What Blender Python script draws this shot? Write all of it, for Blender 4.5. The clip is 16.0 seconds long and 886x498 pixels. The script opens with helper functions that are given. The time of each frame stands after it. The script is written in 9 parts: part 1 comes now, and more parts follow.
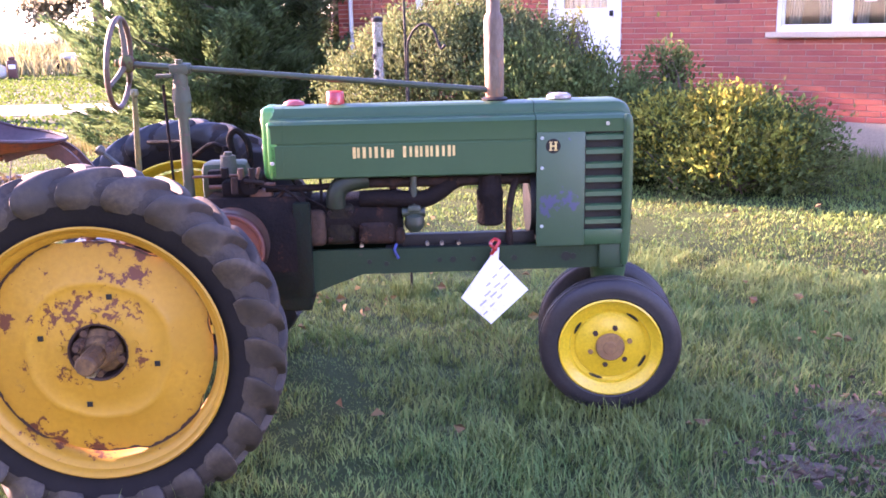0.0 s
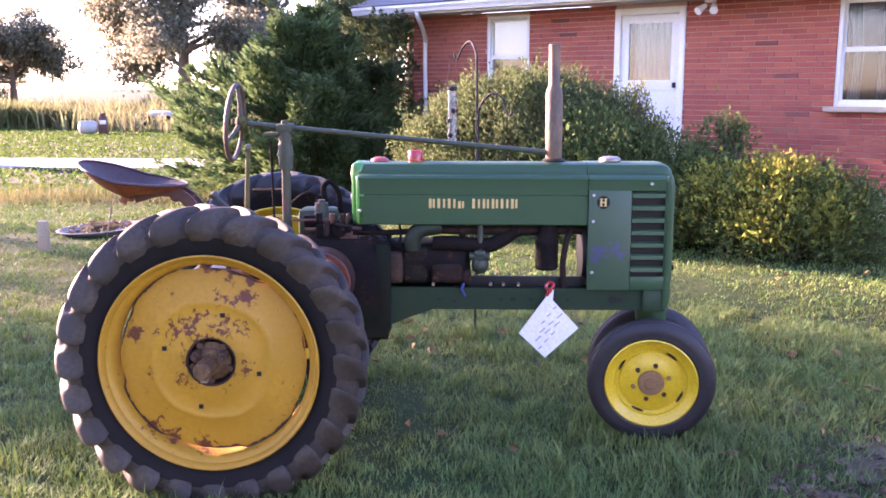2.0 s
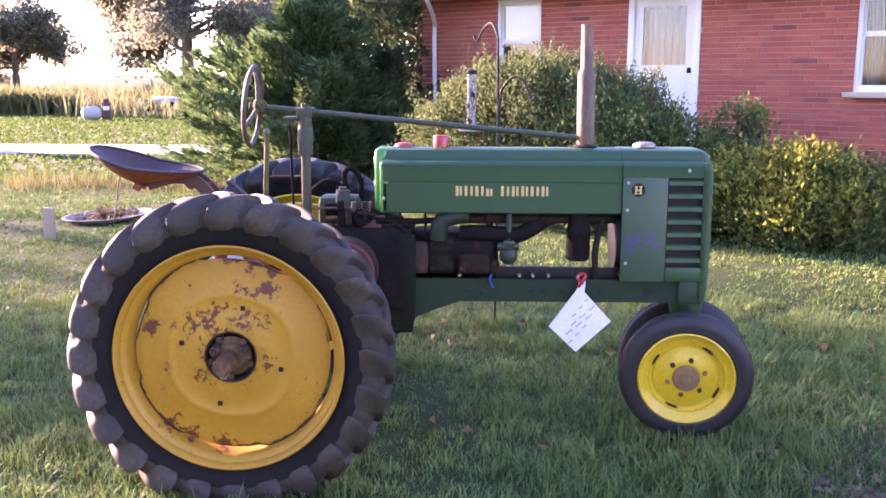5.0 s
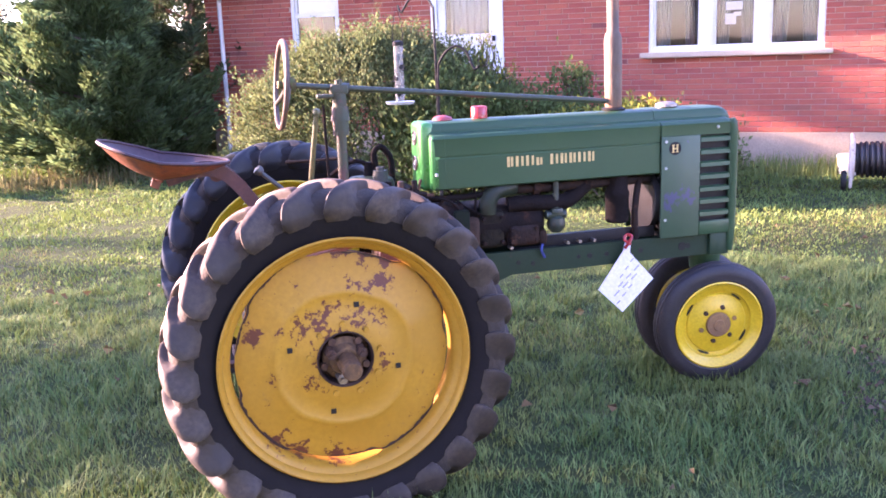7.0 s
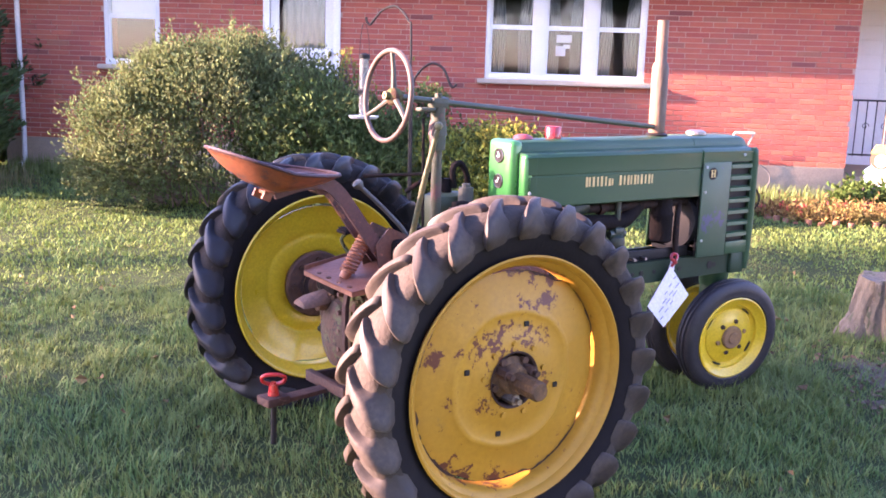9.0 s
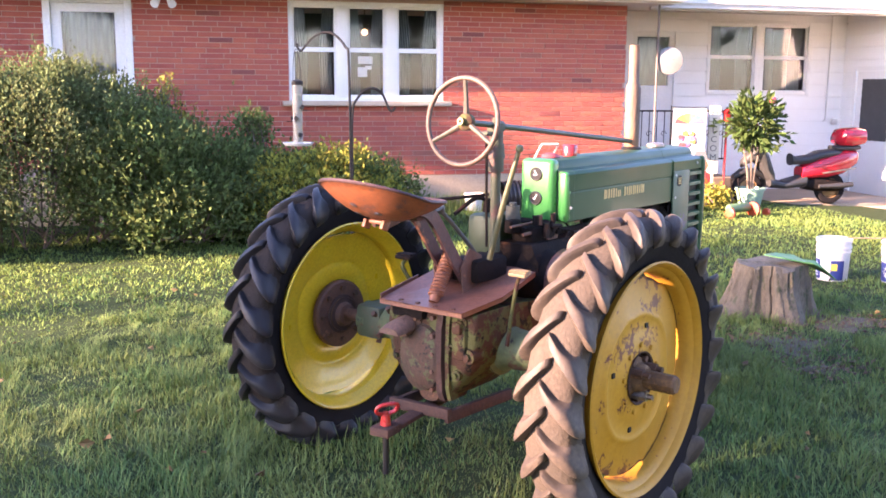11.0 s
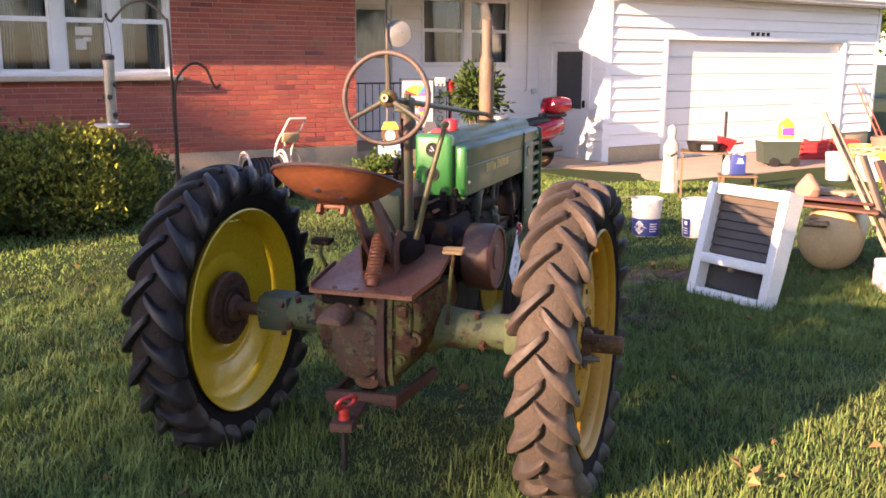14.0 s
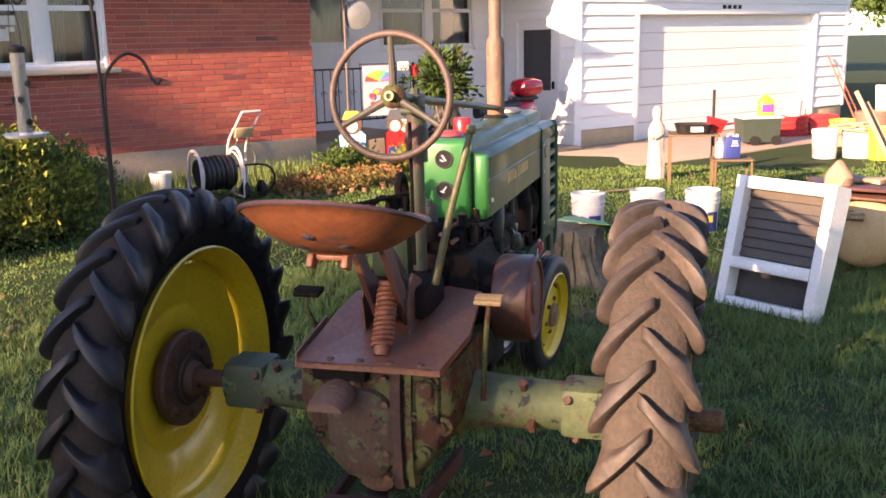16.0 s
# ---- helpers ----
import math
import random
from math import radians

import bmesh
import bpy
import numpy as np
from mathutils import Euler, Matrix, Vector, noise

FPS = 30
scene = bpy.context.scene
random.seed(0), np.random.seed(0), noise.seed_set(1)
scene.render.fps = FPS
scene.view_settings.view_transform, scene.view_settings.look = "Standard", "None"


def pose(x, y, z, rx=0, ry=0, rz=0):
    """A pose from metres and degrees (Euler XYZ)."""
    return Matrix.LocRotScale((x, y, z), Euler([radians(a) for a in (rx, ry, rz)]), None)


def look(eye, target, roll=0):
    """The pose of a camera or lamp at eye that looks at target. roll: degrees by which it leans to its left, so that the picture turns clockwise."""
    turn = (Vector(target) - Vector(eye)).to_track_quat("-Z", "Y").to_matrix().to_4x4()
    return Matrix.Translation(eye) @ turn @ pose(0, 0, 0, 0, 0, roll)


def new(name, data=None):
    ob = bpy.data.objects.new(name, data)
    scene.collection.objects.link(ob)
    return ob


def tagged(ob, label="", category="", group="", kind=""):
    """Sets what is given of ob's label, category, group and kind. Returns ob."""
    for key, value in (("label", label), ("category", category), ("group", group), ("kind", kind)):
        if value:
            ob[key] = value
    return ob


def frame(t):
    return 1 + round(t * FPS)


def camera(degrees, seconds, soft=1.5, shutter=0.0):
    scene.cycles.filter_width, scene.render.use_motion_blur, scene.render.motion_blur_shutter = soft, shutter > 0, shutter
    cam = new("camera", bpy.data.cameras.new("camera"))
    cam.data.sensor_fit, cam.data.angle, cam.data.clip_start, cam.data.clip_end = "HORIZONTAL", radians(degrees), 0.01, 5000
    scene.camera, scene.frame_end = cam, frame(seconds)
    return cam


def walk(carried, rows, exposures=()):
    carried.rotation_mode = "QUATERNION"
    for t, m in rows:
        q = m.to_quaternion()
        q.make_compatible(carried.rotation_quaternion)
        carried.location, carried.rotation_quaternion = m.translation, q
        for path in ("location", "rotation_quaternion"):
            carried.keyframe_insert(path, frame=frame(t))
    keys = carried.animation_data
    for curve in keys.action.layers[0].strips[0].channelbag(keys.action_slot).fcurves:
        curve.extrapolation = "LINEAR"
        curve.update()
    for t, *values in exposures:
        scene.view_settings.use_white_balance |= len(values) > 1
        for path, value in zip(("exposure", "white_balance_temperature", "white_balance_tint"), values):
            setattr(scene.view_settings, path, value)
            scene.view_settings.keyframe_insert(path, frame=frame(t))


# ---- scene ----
cam = camera(50.4, 16.0, soft=1.7)
PATH = [
    (0, (1.073, -3.927, 1.655), (1.156, -1.984, 1.187), -1.1),
    (0.5, (1.131, -4.164, 1.656), (1.092, -2.207, 1.243), 0.8),
    (1, (1.155, -4.321, 1.673), (1.065, -2.359, 1.297), 0.5),
    (1.5, (1.081, -4.458, 1.669), (1.035, -2.488, 1.325), -0.4),
    (2, (1.058, -4.501, 1.679), (1.007, -2.53, 1.343), 0.1),
    (2.5, (1.073, -4.51, 1.674), (1.019, -2.536, 1.354), 0.9),
    (3, (1.084, -4.497, 1.672), (1.002, -2.528, 1.33), 0.5),
    (3.5, (1.095, -4.48, 1.674), (1.006, -2.511, 1.338), 0.2),
    (4, (1.13, -4.452, 1.666), (0.996, -2.486, 1.324), 0.3),
    (4.2, (1.139, -4.436, 1.664), (0.991, -2.47, 1.325), 0.5),
    (6.3, (0.053, -4.113, 1.63), (0.404, -2.188, 1.217), 0.9),
    (6.5, (-0.112, -4.093, 1.622), (0.304, -2.177, 1.226), 0.9),
    (7, (-0.496, -3.99, 1.655), (0.033, -2.108, 1.233), -2.0),
    (7.5, (-0.863, -3.818, 1.641), (-0.224, -1.957, 1.279), -1.2),
    (8, (-1.233, -3.669, 1.653), (-0.391, -1.885, 1.3325), 1.3),
    (8.5, (-1.599, -3.52, 1.672), (-0.621, -1.818, 1.291), -0.7),
    (8.7, (-1.722, -3.438, 1.649), (-0.703, -1.762, 1.263), 0.4),
    (10.8, (-2.979, -2.472, 1.666), (-1.531, -1.138, 1.316), 0.2),
    (11, (-3.11, -2.392, 1.653), (-1.575, -1.154, 1.316), 0.4),
    (11.5, (-3.317, -2.14, 1.665), (-1.661, -1.093, 1.263), 1.4),
    (12, (-3.381, -1.855, 1.652), (-1.689, -0.852, 1.289), -0.1),
    (12.5, (-3.462, -1.649, 1.656), (-1.681, -0.816, 1.288), 0.2),
    (13, (-3.51, -1.521, 1.67), (-1.675, -0.82, 1.292), 0.3),
    (13.5, (-3.528, -1.48, 1.667), (-1.669, -0.833, 1.31), 0.4),
    (14, (-3.53, -1.439, 1.66), (-1.672, -0.809, 1.27), 0.2),
    (14.5, (-3.408, -1.371, 1.649), (-1.562, -0.724, 1.233), -0.5),
    (15, (-3.164, -1.266, 1.655), (-1.325, -0.581, 1.271), -1.0),
    (15.5, (-2.906, -1.094, 1.644), (-1.063, -0.438, 1.228), -0.6),
    (16, (-2.642, -0.904, 1.664), (-0.763, -0.369, 1.237), -1.3),
]
walk(cam, [(t, look(eye, target, roll)) for t, eye, target, roll in PATH],
     exposures=[(0, 4.42, 6380, 66), (1.0, 4.2, 6230, 64), (2.0, 3.9, 6300, 57), (4.2, 3.87, 6300, 57), (6.3, 4.14, 6280, 60), (7.2, 4.22, 6240, 61), (8.0, 4.0, 6280, 60), (8.7, 4.0, 6300, 57), (11.0, 3.82, 6580, 42), (12.0, 3.18, 6950, 39), (13.0, 2.82, 7200, 38), (16.0, 2.56, 7000, 33)])

# ---- light: a low warm sun from behind the tractor's left, open evening sky ----
SUN_AZ, SUN_EL = radians(150.8), radians(16.0)          # where the sun stands, from +x towards +y
sun_way = Vector((math.cos(SUN_AZ) * math.cos(SUN_EL), math.sin(SUN_AZ) * math.cos(SUN_EL), math.sin(SUN_EL)))
world = bpy.data.worlds.new("evening_sky")
scene.world = world
world.use_nodes = True
wn, wl = world.node_tree.nodes, world.node_tree.links
wn.clear()
sky = wn.new("ShaderNodeTexSky")
sky.sky_type, sky.sun_disc = "NISHITA", False
sky.sun_elevation, sky.sun_rotation = SUN_EL, radians(90) - SUN_AZ
sky.air_density, sky.dust_density, sky.ozone_density = 1.0, 0.4, 2.5
back = wn.new("ShaderNodeBackground")
back.inputs["Strength"].default_value = 0.085
wout = wn.new("ShaderNodeOutputWorld")
wl.new(sky.outputs[0], back.inputs[0])
wl.new(back.outputs[0], wout.inputs[0])
sun_data = bpy.data.lights.new("sun", "SUN")
sun_data.energy, sun_data.angle, sun_data.color = 4.5, radians(0.6), (1.0, 0.77, 0.50)
sun = new("sun", sun_data)
sun.matrix_world = look(sun_way * 50, (0, 0, 0))

# ---- materials ----
def mat(name, c1, c2=None, rough=0.6, metal=0.0, scale=6.0, bump=0.15, fine=80.0, wear=None, wear_at=0.6, wear_scale=9.0, spots=None, spots_at=0.66, spots_scale=30.0, rnd=0.0, island=0.0, coat=0.0, spec=0.5, gloss_var=0.12, stretch=(1, 1, 1), patches=(), patch_col=(0.11, 0.032, 0.016), grain=0.8, own=False):
    """A procedural surface: two colours mixed at a coarse and a fine scale, with wear, spots, relief and uneven gloss."""
    m = bpy.data.materials.new(name)
    m.use_nodes = True
    n, l = m.node_tree.nodes, m.node_tree.links
    bsdf = n["Principled BSDF"]
    co = n.new("ShaderNodeTexCoord")
    mp = n.new("ShaderNodeMapping")
    mp.inputs["Scale"].default_value = stretch
    l.new(co.outputs["Object"], mp.inputs[0])
    if own:     # pieces on one mesh each take another stretch of the pattern
        shift = n.new("ShaderNodeVectorMath")
        shift.operation = "SCALE"
        shift.inputs[0].default_value = (13.0, 7.0, 5.0)
        l.new(n.new("ShaderNodeObjectInfo").outputs["Random"], shift.inputs["Scale"])
        l.new(shift.outputs[0], mp.inputs["Location"])

    def noise_at(s, detail=4.0, r=0.6):
        t = n.new("ShaderNodeTexNoise")
        t.inputs["Scale"].default_value, t.inputs["Detail"].default_value, t.inputs["Roughness"].default_value = s, detail, r
        l.new(mp.outputs[0], t.inputs["Vector"])
        return t.outputs["Fac"]

    def ramp(sock, a, b):
        r = n.new("ShaderNodeMapRange")
        r.inputs["From Min"].default_value, r.inputs["From Max"].default_value = a, b
        l.new(sock, r.inputs["Value"])
        return r.outputs["Result"]

    def mix(fac, a, b):
        x = n.new("ShaderNodeMix")
        x.data_type = "RGBA"
        l.new(fac, x.inputs["Factor"])
        for sock, v in ((x.inputs["A"], a), (x.inputs["B"], b)):
            if isinstance(v, tuple):
                sock.default_value = (*v, 1)
            else:
                l.new(v, sock)
        return x.outputs["Result"]

    c2 = c2 or tuple(v * 0.75 for v in c1)
    col = mix(ramp(noise_at(scale), 0.35, 0.68), c1, c2)
    fine_n = noise_at(fine, 3.0)
    col = mix(ramp(fine_n, 0.3, 0.75), col, tuple(v * grain for v in c2))
    if island or rnd:
        src = n.new("ShaderNodeNewGeometry").outputs["Random Per Island"] if island else n.new("ShaderNodeObjectInfo").outputs["Random"]
        hsv = n.new("ShaderNodeHueSaturation")
        amount = island or rnd
        l.new(ramp(src, 0, 1), hsv.inputs["Value"])
        hsv.inputs["Value"].links[0].from_node.inputs["To Min"].default_value = 1 - amount
        hsv.inputs["Value"].links[0].from_node.inputs["To Max"].default_value = 1 + amount
        hr = n.new("ShaderNodeMapRange")
        hr.inputs["To Min"].default_value, hr.inputs["To Max"].default_value = 0.5 - 0.04 * amount, 0.5 + 0.04 * amount
        l.new(src, hr.inputs["Value"])
        l.new(hr.outputs[0], hsv.inputs["Hue"])
        l.new(col, hsv.inputs["Color"])
        col = hsv.outputs[0]
    if wear:
        w = ramp(noise_at(wear_scale, 8.0, 0.72), wear_at, wear_at + 0.05)
        col = mix(w, col, wear)
    if spots:
        w = ramp(noise_at(spots_scale, 6.0, 0.7), spots_at, spots_at + 0.03)
        col = mix(w, col, spots)
    for at, radius in patches:
        dist = n.new("ShaderNodeVectorMath")
        dist.operation = "DISTANCE"
        l.new(mp.outputs[0], dist.inputs[0])
        dist.inputs[1].default_value = at
        near_by = n.new("ShaderNodeMapRange")
        near_by.inputs["From Min"].default_value, near_by.inputs["From Max"].default_value = radius, 0.0
        near_by.inputs["To Min"].default_value, near_by.inputs["To Max"].default_value = 0.0, 0.29
        l.new(dist.outputs["Value"], near_by.inputs["Value"])
        add = n.new("ShaderNodeMath")
        l.new(noise_at(38.0, 6.0, 0.7), add.inputs[0])
        l.new(near_by.outputs[0], add.inputs[1])
        col = mix(ramp(add.outputs[0], 0.66, 0.70), col, patch_col)
    l.new(col, bsdf.inputs["Base Color"])
    rr = n.new("ShaderNodeMapRange")
    rr.inputs["To Min"].default_value, rr.inputs["To Max"].default_value = max(0.03, rough - gloss_var), min(1, rough + gloss_var)
    l.new(noise_at(scale * 2.3), rr.inputs["Value"])
    l.new(rr.outputs[0], bsdf.inputs["Roughness"])
    bsdf.inputs["Metallic"].default_value = metal
    bsdf.inputs["Specular IOR Level"].default_value = spec
    bsdf.inputs["Coat Weight"].default_value = coat
    if bump:
        b = n.new("ShaderNodeBump")
        b.inputs["Strength"].default_value, b.inputs["Distance"].default_value = min(1, bump), 0.01
        l.new(fine_n, b.inputs["Height"])
        l.new(b.outputs[0], bsdf.inputs["Normal"])
    return m


def leaf_mat(name, c1, c2, glow=0.35, amount=0.45):
    """Leaves: thin, a little see-through, each one of its own shade."""
    m = mat(name, c1, c2, rough=0.75, scale=1.5, bump=0, island=amount, spec=0.12)
    n, l = m.node_tree.nodes, m.node_tree.links
    bsdf, out = n["Principled BSDF"], n["Material Output"]
    tr, mx = n.new("ShaderNodeBsdfTranslucent"), n.new("ShaderNodeMixShader")
    mx.inputs[0].default_value = glow
    l.new(bsdf.inputs["Base Color"].links[0].from_socket, tr.inputs["Color"])
    l.new(bsdf.outputs[0], mx.inputs[1])
    l.new(tr.outputs[0], mx.inputs[2])
    l.new(mx.outputs[0], out.inputs["Surface"])
    return m


def glass_mat(name, tint=(0.9, 0.95, 0.95)):
    m = bpy.data.materials.new(name)
    m.use_nodes = True
    b = m.node_tree.nodes["Principled BSDF"]
    b.inputs["Base Color"].default_value = (*tint, 1)
    b.inputs["Roughness"].default_value, b.inputs["Transmission Weight"].default_value, b.inputs["IOR"].default_value = 0.03, 1.0, 1.45
    return m


RUST, DARKRUST = (0.20, 0.075, 0.035), (0.09, 0.035, 0.02)
m_green = mat("green_tractor_paint", (0.017, 0.058, 0.025), (0.021, 0.066, 0.029), rough=0.44, spec=0.28, scale=2.5, bump=0.02, fine=60, grain=0.9, wear=(0.045, 0.085, 0.052), wear_at=0.68, spots=DARKRUST, spots_at=0.73, coat=0.06)
m_stained = mat("stained_green_panel_paint", (0.019, 0.060, 0.027), (0.026, 0.066, 0.036), rough=0.5, scale=4, bump=0.03, grain=0.9, spots=DARKRUST, spots_at=0.72, patches=tuple(((x, -0.178, z), r) for x, z, r in ((1.68, 0.94, 0.07), (1.66, 0.90, 0.05), (1.75, 0.95, 0.06), (1.77, 0.92, 0.04))), patch_col=(0.040, 0.045, 0.10))
# Brighter copy of the hood green: sun on its rear put into colour.
m_litgreen = mat("bright_green_paint", (0.028, 0.20, 0.044), (0.032, 0.225, 0.05), rough=0.3, scale=3, bump=0.03, spots=DARKRUST, spots_at=0.75, coat=0.2)
m_oldgreen = mat("old_flaked_green_paint", (0.052, 0.068, 0.021), (0.080, 0.082, 0.028), rough=0.8, scale=6, bump=0.5, fine=45, spec=0.2, wear=(0.052, 0.024, 0.015), wear_at=0.47, wear_scale=13, spots=(0.010, 0.008, 0.007), spots_at=0.56, spots_scale=17)
m_railgreen = mat("oil_darkened_green_paint", (0.009, 0.030, 0.014), (0.014, 0.032, 0.016), spec=0.2, rough=0.6, scale=6, bump=0.1, wear=(0.035, 0.028, 0.02), wear_at=0.64)
m_axle = mat("pale_green_axle_paint", (0.105, 0.125, 0.045), (0.065, 0.090, 0.040), rough=0.7, scale=5, bump=0.3, fine=45, wear=(0.075, 0.034, 0.020), wear_at=0.55, wear_scale=8, spots=(0.012, 0.010, 0.009), spots_at=0.58, spots_scale=10)
YC = 0.581      # height of the rear wheels' centre
m_yellow = mat("worn_yellow_paint", (0.43, 0.215, 0.016), (0.36, 0.175, 0.015), rough=0.5, scale=3, bump=0.01, fine=50, grain=0.93, spec=0.3, wear=(0.30, 0.15, 0.025), wear_at=0.63, wear_scale=7, spots=(0.13, 0.04, 0.02), spots_at=0.715, spots_scale=24, patches=tuple(((x + 0.02, -0.79, YC + z), r) for x, z, r in ((0.0, 0.0, 0.17), (-0.07, 0.11, 0.10), (0.05, 0.15, 0.09), (0.13, -0.03, 0.08), (-0.12, -0.08, 0.07), (-0.15, 0.125, 0.085), (-0.10, 0.155, 0.085), (-0.045, 0.175, 0.08), (0.0, 0.165, 0.05), (0.03, 0.255, 0.05), (0.09, 0.25, 0.06), (0.15, 0.268, 0.07), (0.12, 0.14, 0.075), (-0.14, 0.27, 0.035), (-0.22, 0.125, 0.05), (-0.315, 0.12, 0.07), (-0.25, -0.05, 0.05), (-0.26, -0.29, 0.08), (-0.17, -0.335, 0.07), (-0.05, -0.37, 0.08), (0.0, 0.385, 0.06), (0.09, 0.375, 0.07), (0.17, 0.34, 0.07), (0.28, -0.10, 0.03), (0.19, -0.16, 0.03), (0.21, 0.06, 0.025))))
m_hubiron = mat("dark_rusted_hub_iron", (0.115, 0.052, 0.026), (0.050, 0.026, 0.017), rough=0.75, scale=22, bump=0.4, fine=70, spec=0.3, wear=(0.16, 0.075, 0.035), wear_at=0.58, wear_scale=26)
m_cleanyellow = mat("clean_yellow_paint", (0.68, 0.45, 0.015), (0.62, 0.40, 0.015), rough=0.32, scale=4, bump=0.03, coat=0.15, spots=(0.25, 0.12, 0.02), spots_at=0.76)
m_rubber = mat("tyre_rubber", (0.012, 0.0105, 0.0115), (0.018, 0.0155, 0.0155), rough=0.9, scale=7, bump=0.15, fine=70, spec=0.06, wear=(0.016, 0.013, 0.012), wear_at=0.68)
# Left tyre's bars: a darkened copy, with its shade put into the colour.
m_shadedlug = mat("dark_bar_rubber", (0.007, 0.007, 0.010), (0.014, 0.0125, 0.0140), rough=0.5, spec=0.38, scale=5, bump=0.10, fine=60, own=True, wear=(0.036, 0.028, 0.023), wear_at=0.60, wear_scale=6)
m_duskylug = mat("dusty_worn_bar_rubber", (0.068, 0.049, 0.036), (0.028, 0.022, 0.019), rough=0.62, spec=0.3, scale=5, bump=0.10, fine=60, grain=0.95, own=True)
# Left tyre's tread, darkened the same way for shade.
m_shadedtread = mat("dark_unworn_tread", (0.014, 0.012, 0.012), (0.026, 0.020, 0.017), rough=0.88, spec=0.2, scale=6, bump=0.4, fine=70, wear=(0.05, 0.038, 0.03), wear_at=0.64)
m_tread = mat("mud_dusted_tread", (0.046, 0.031, 0.021), (0.028, 0.020, 0.014), rough=0.9, scale=6, bump=0.4, fine=70, wear=(0.055, 0.037, 0.025), wear_at=0.6)
m_rust = mat("rusted_steel", (0.135, 0.052, 0.026), (0.075, 0.032, 0.020), rough=0.66, scale=9, bump=0.3, fine=70, wear=(0.20, 0.085, 0.045), wear_at=0.62)
m_darkrust = mat("dark_rusted_steel", (0.075, 0.038, 0.028), (0.045, 0.026, 0.022), rough=0.8, scale=9, bump=0.35, fine=70, spec=0.25, wear=(0.12, 0.07, 0.045), wear_at=0.62)
m_seat = mat("rusty_orange_seat_steel", (0.25, 0.076, 0.025), (0.15, 0.048, 0.022), rough=0.55, scale=6, bump=0.12, fine=60, wear=(0.085, 0.036, 0.032), wear_at=0.54, spots=(0.045, 0.035, 0.05), spots_at=0.68, spots_scale=12)
m_grease = mat("greasy_dark_iron", (0.006, 0.0055, 0.0055), (0.014, 0.010, 0.009), rough=0.8, scale=11, bump=0.5, fine=70, wear=(0.040, 0.018, 0.011), wear_at=0.60, spec=0.08)
m_maroon = mat("maroon_painted_iron", (0.065, 0.019, 0.017), (0.09, 0.03, 0.022), rough=0.6, scale=7, bump=0.2, wear=DARKRUST, wear_at=0.62)
m_red = mat("red_enamel", (0.45, 0.02, 0.025), (0.35, 0.02, 0.02), rough=0.3, bump=0.03, coat=0.3)
m_pink = mat("faded_red_cap", (0.45, 0.07, 0.07), (0.3, 0.05, 0.05), rough=0.5, bump=0.1)
m_steel = mat("worn_bare_steel", (0.35, 0.33, 0.30), (0.22, 0.17, 0.14), rough=0.45, metal=0.8, scale=12, bump=0.2)
m_stack = mat("rust_streaked_exhaust_pipe", (0.14, 0.105, 0.075), (0.085, 0.052, 0.034), rough=0.7, metal=0.0, scale=7, bump=0.3, wear=(0.20, 0.10, 0.055), wear_at=0.5, wear_scale=5, stretch=(1, 1, 0.35))
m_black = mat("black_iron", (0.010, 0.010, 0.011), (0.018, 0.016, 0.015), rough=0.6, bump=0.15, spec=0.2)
m_decal = mat("cream_yellow_decal", (0.62, 0.45, 0.18), (0.52, 0.36, 0.13), rough=0.5, scale=20, bump=0, wear=(0.05, 0.12, 0.05), wear_at=0.66, wear_scale=40)
m_paper = mat("white_card", (0.78, 0.76, 0.80), (0.70, 0.68, 0.72), rough=0.8, bump=0.05)
m_ink = mat("faded_pencil_ink", (0.42, 0.41, 0.46), rough=0.8, bump=0)
m_white = mat("white_paint", (0.80, 0.79, 0.77), (0.74, 0.73, 0.70), rough=0.55, scale=2, bump=0.05, spots=(0.5, 0.46, 0.4), spots_at=0.72)
m_siding = mat("white_lap_siding", (0.85, 0.84, 0.82), (0.80, 0.79, 0.77), rough=0.6, scale=1.2, bump=0.06, spots=(0.55, 0.52, 0.47), spots_at=0.73, stretch=(1, 1, 3))
m_brick = mat("red_brick", (0.43, 0.098, 0.060), (0.37, 0.082, 0.052), rough=0.85, scale=9, bump=0.5, fine=120, rnd=0.13)
m_bricks = mat("red_brick_course", (0.43, 0.098, 0.060), (0.37, 0.082, 0.052), rough=0.85, scale=9, bump=0.5, fine=120, island=0.13)
m_mortar = mat("dusty_mortar", (0.60, 0.41, 0.33), (0.51, 0.34, 0.27), rough=0.9, scale=8, bump=0.4, fine=150)
m_concrete = mat("weathered_concrete", (0.42, 0.315, 0.215), (0.32, 0.24, 0.165), rough=0.9, scale=2, bump=0.3, fine=60, wear=(0.22, 0.21, 0.18), wear_at=0.62, wear_scale=3)
m_shingle = mat("grey_asphalt_shingles", (0.28, 0.27, 0.29), (0.22, 0.21, 0.23), rough=0.9, bump=0.4, rnd=0.25)
m_gutter = mat("white_aluminium_gutter", (0.72, 0.70, 0.68), (0.62, 0.60, 0.57), rough=0.4, bump=0.03)
m_soffit = mat("painted_soffit", (0.62, 0.58, 0.54), (0.54, 0.50, 0.46), rough=0.7, bump=0.05)
m_pane = glass_mat("window_glass")
m_curtain = mat("grey_green_drapes", (0.24, 0.26, 0.26), (0.13, 0.145, 0.145), rough=0.9, scale=3, bump=0.1, stretch=(6, 6, 1))
# Near-black wall colour stands for the dimness of the unlit rooms.
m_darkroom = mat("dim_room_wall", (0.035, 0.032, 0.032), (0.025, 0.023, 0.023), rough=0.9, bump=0)
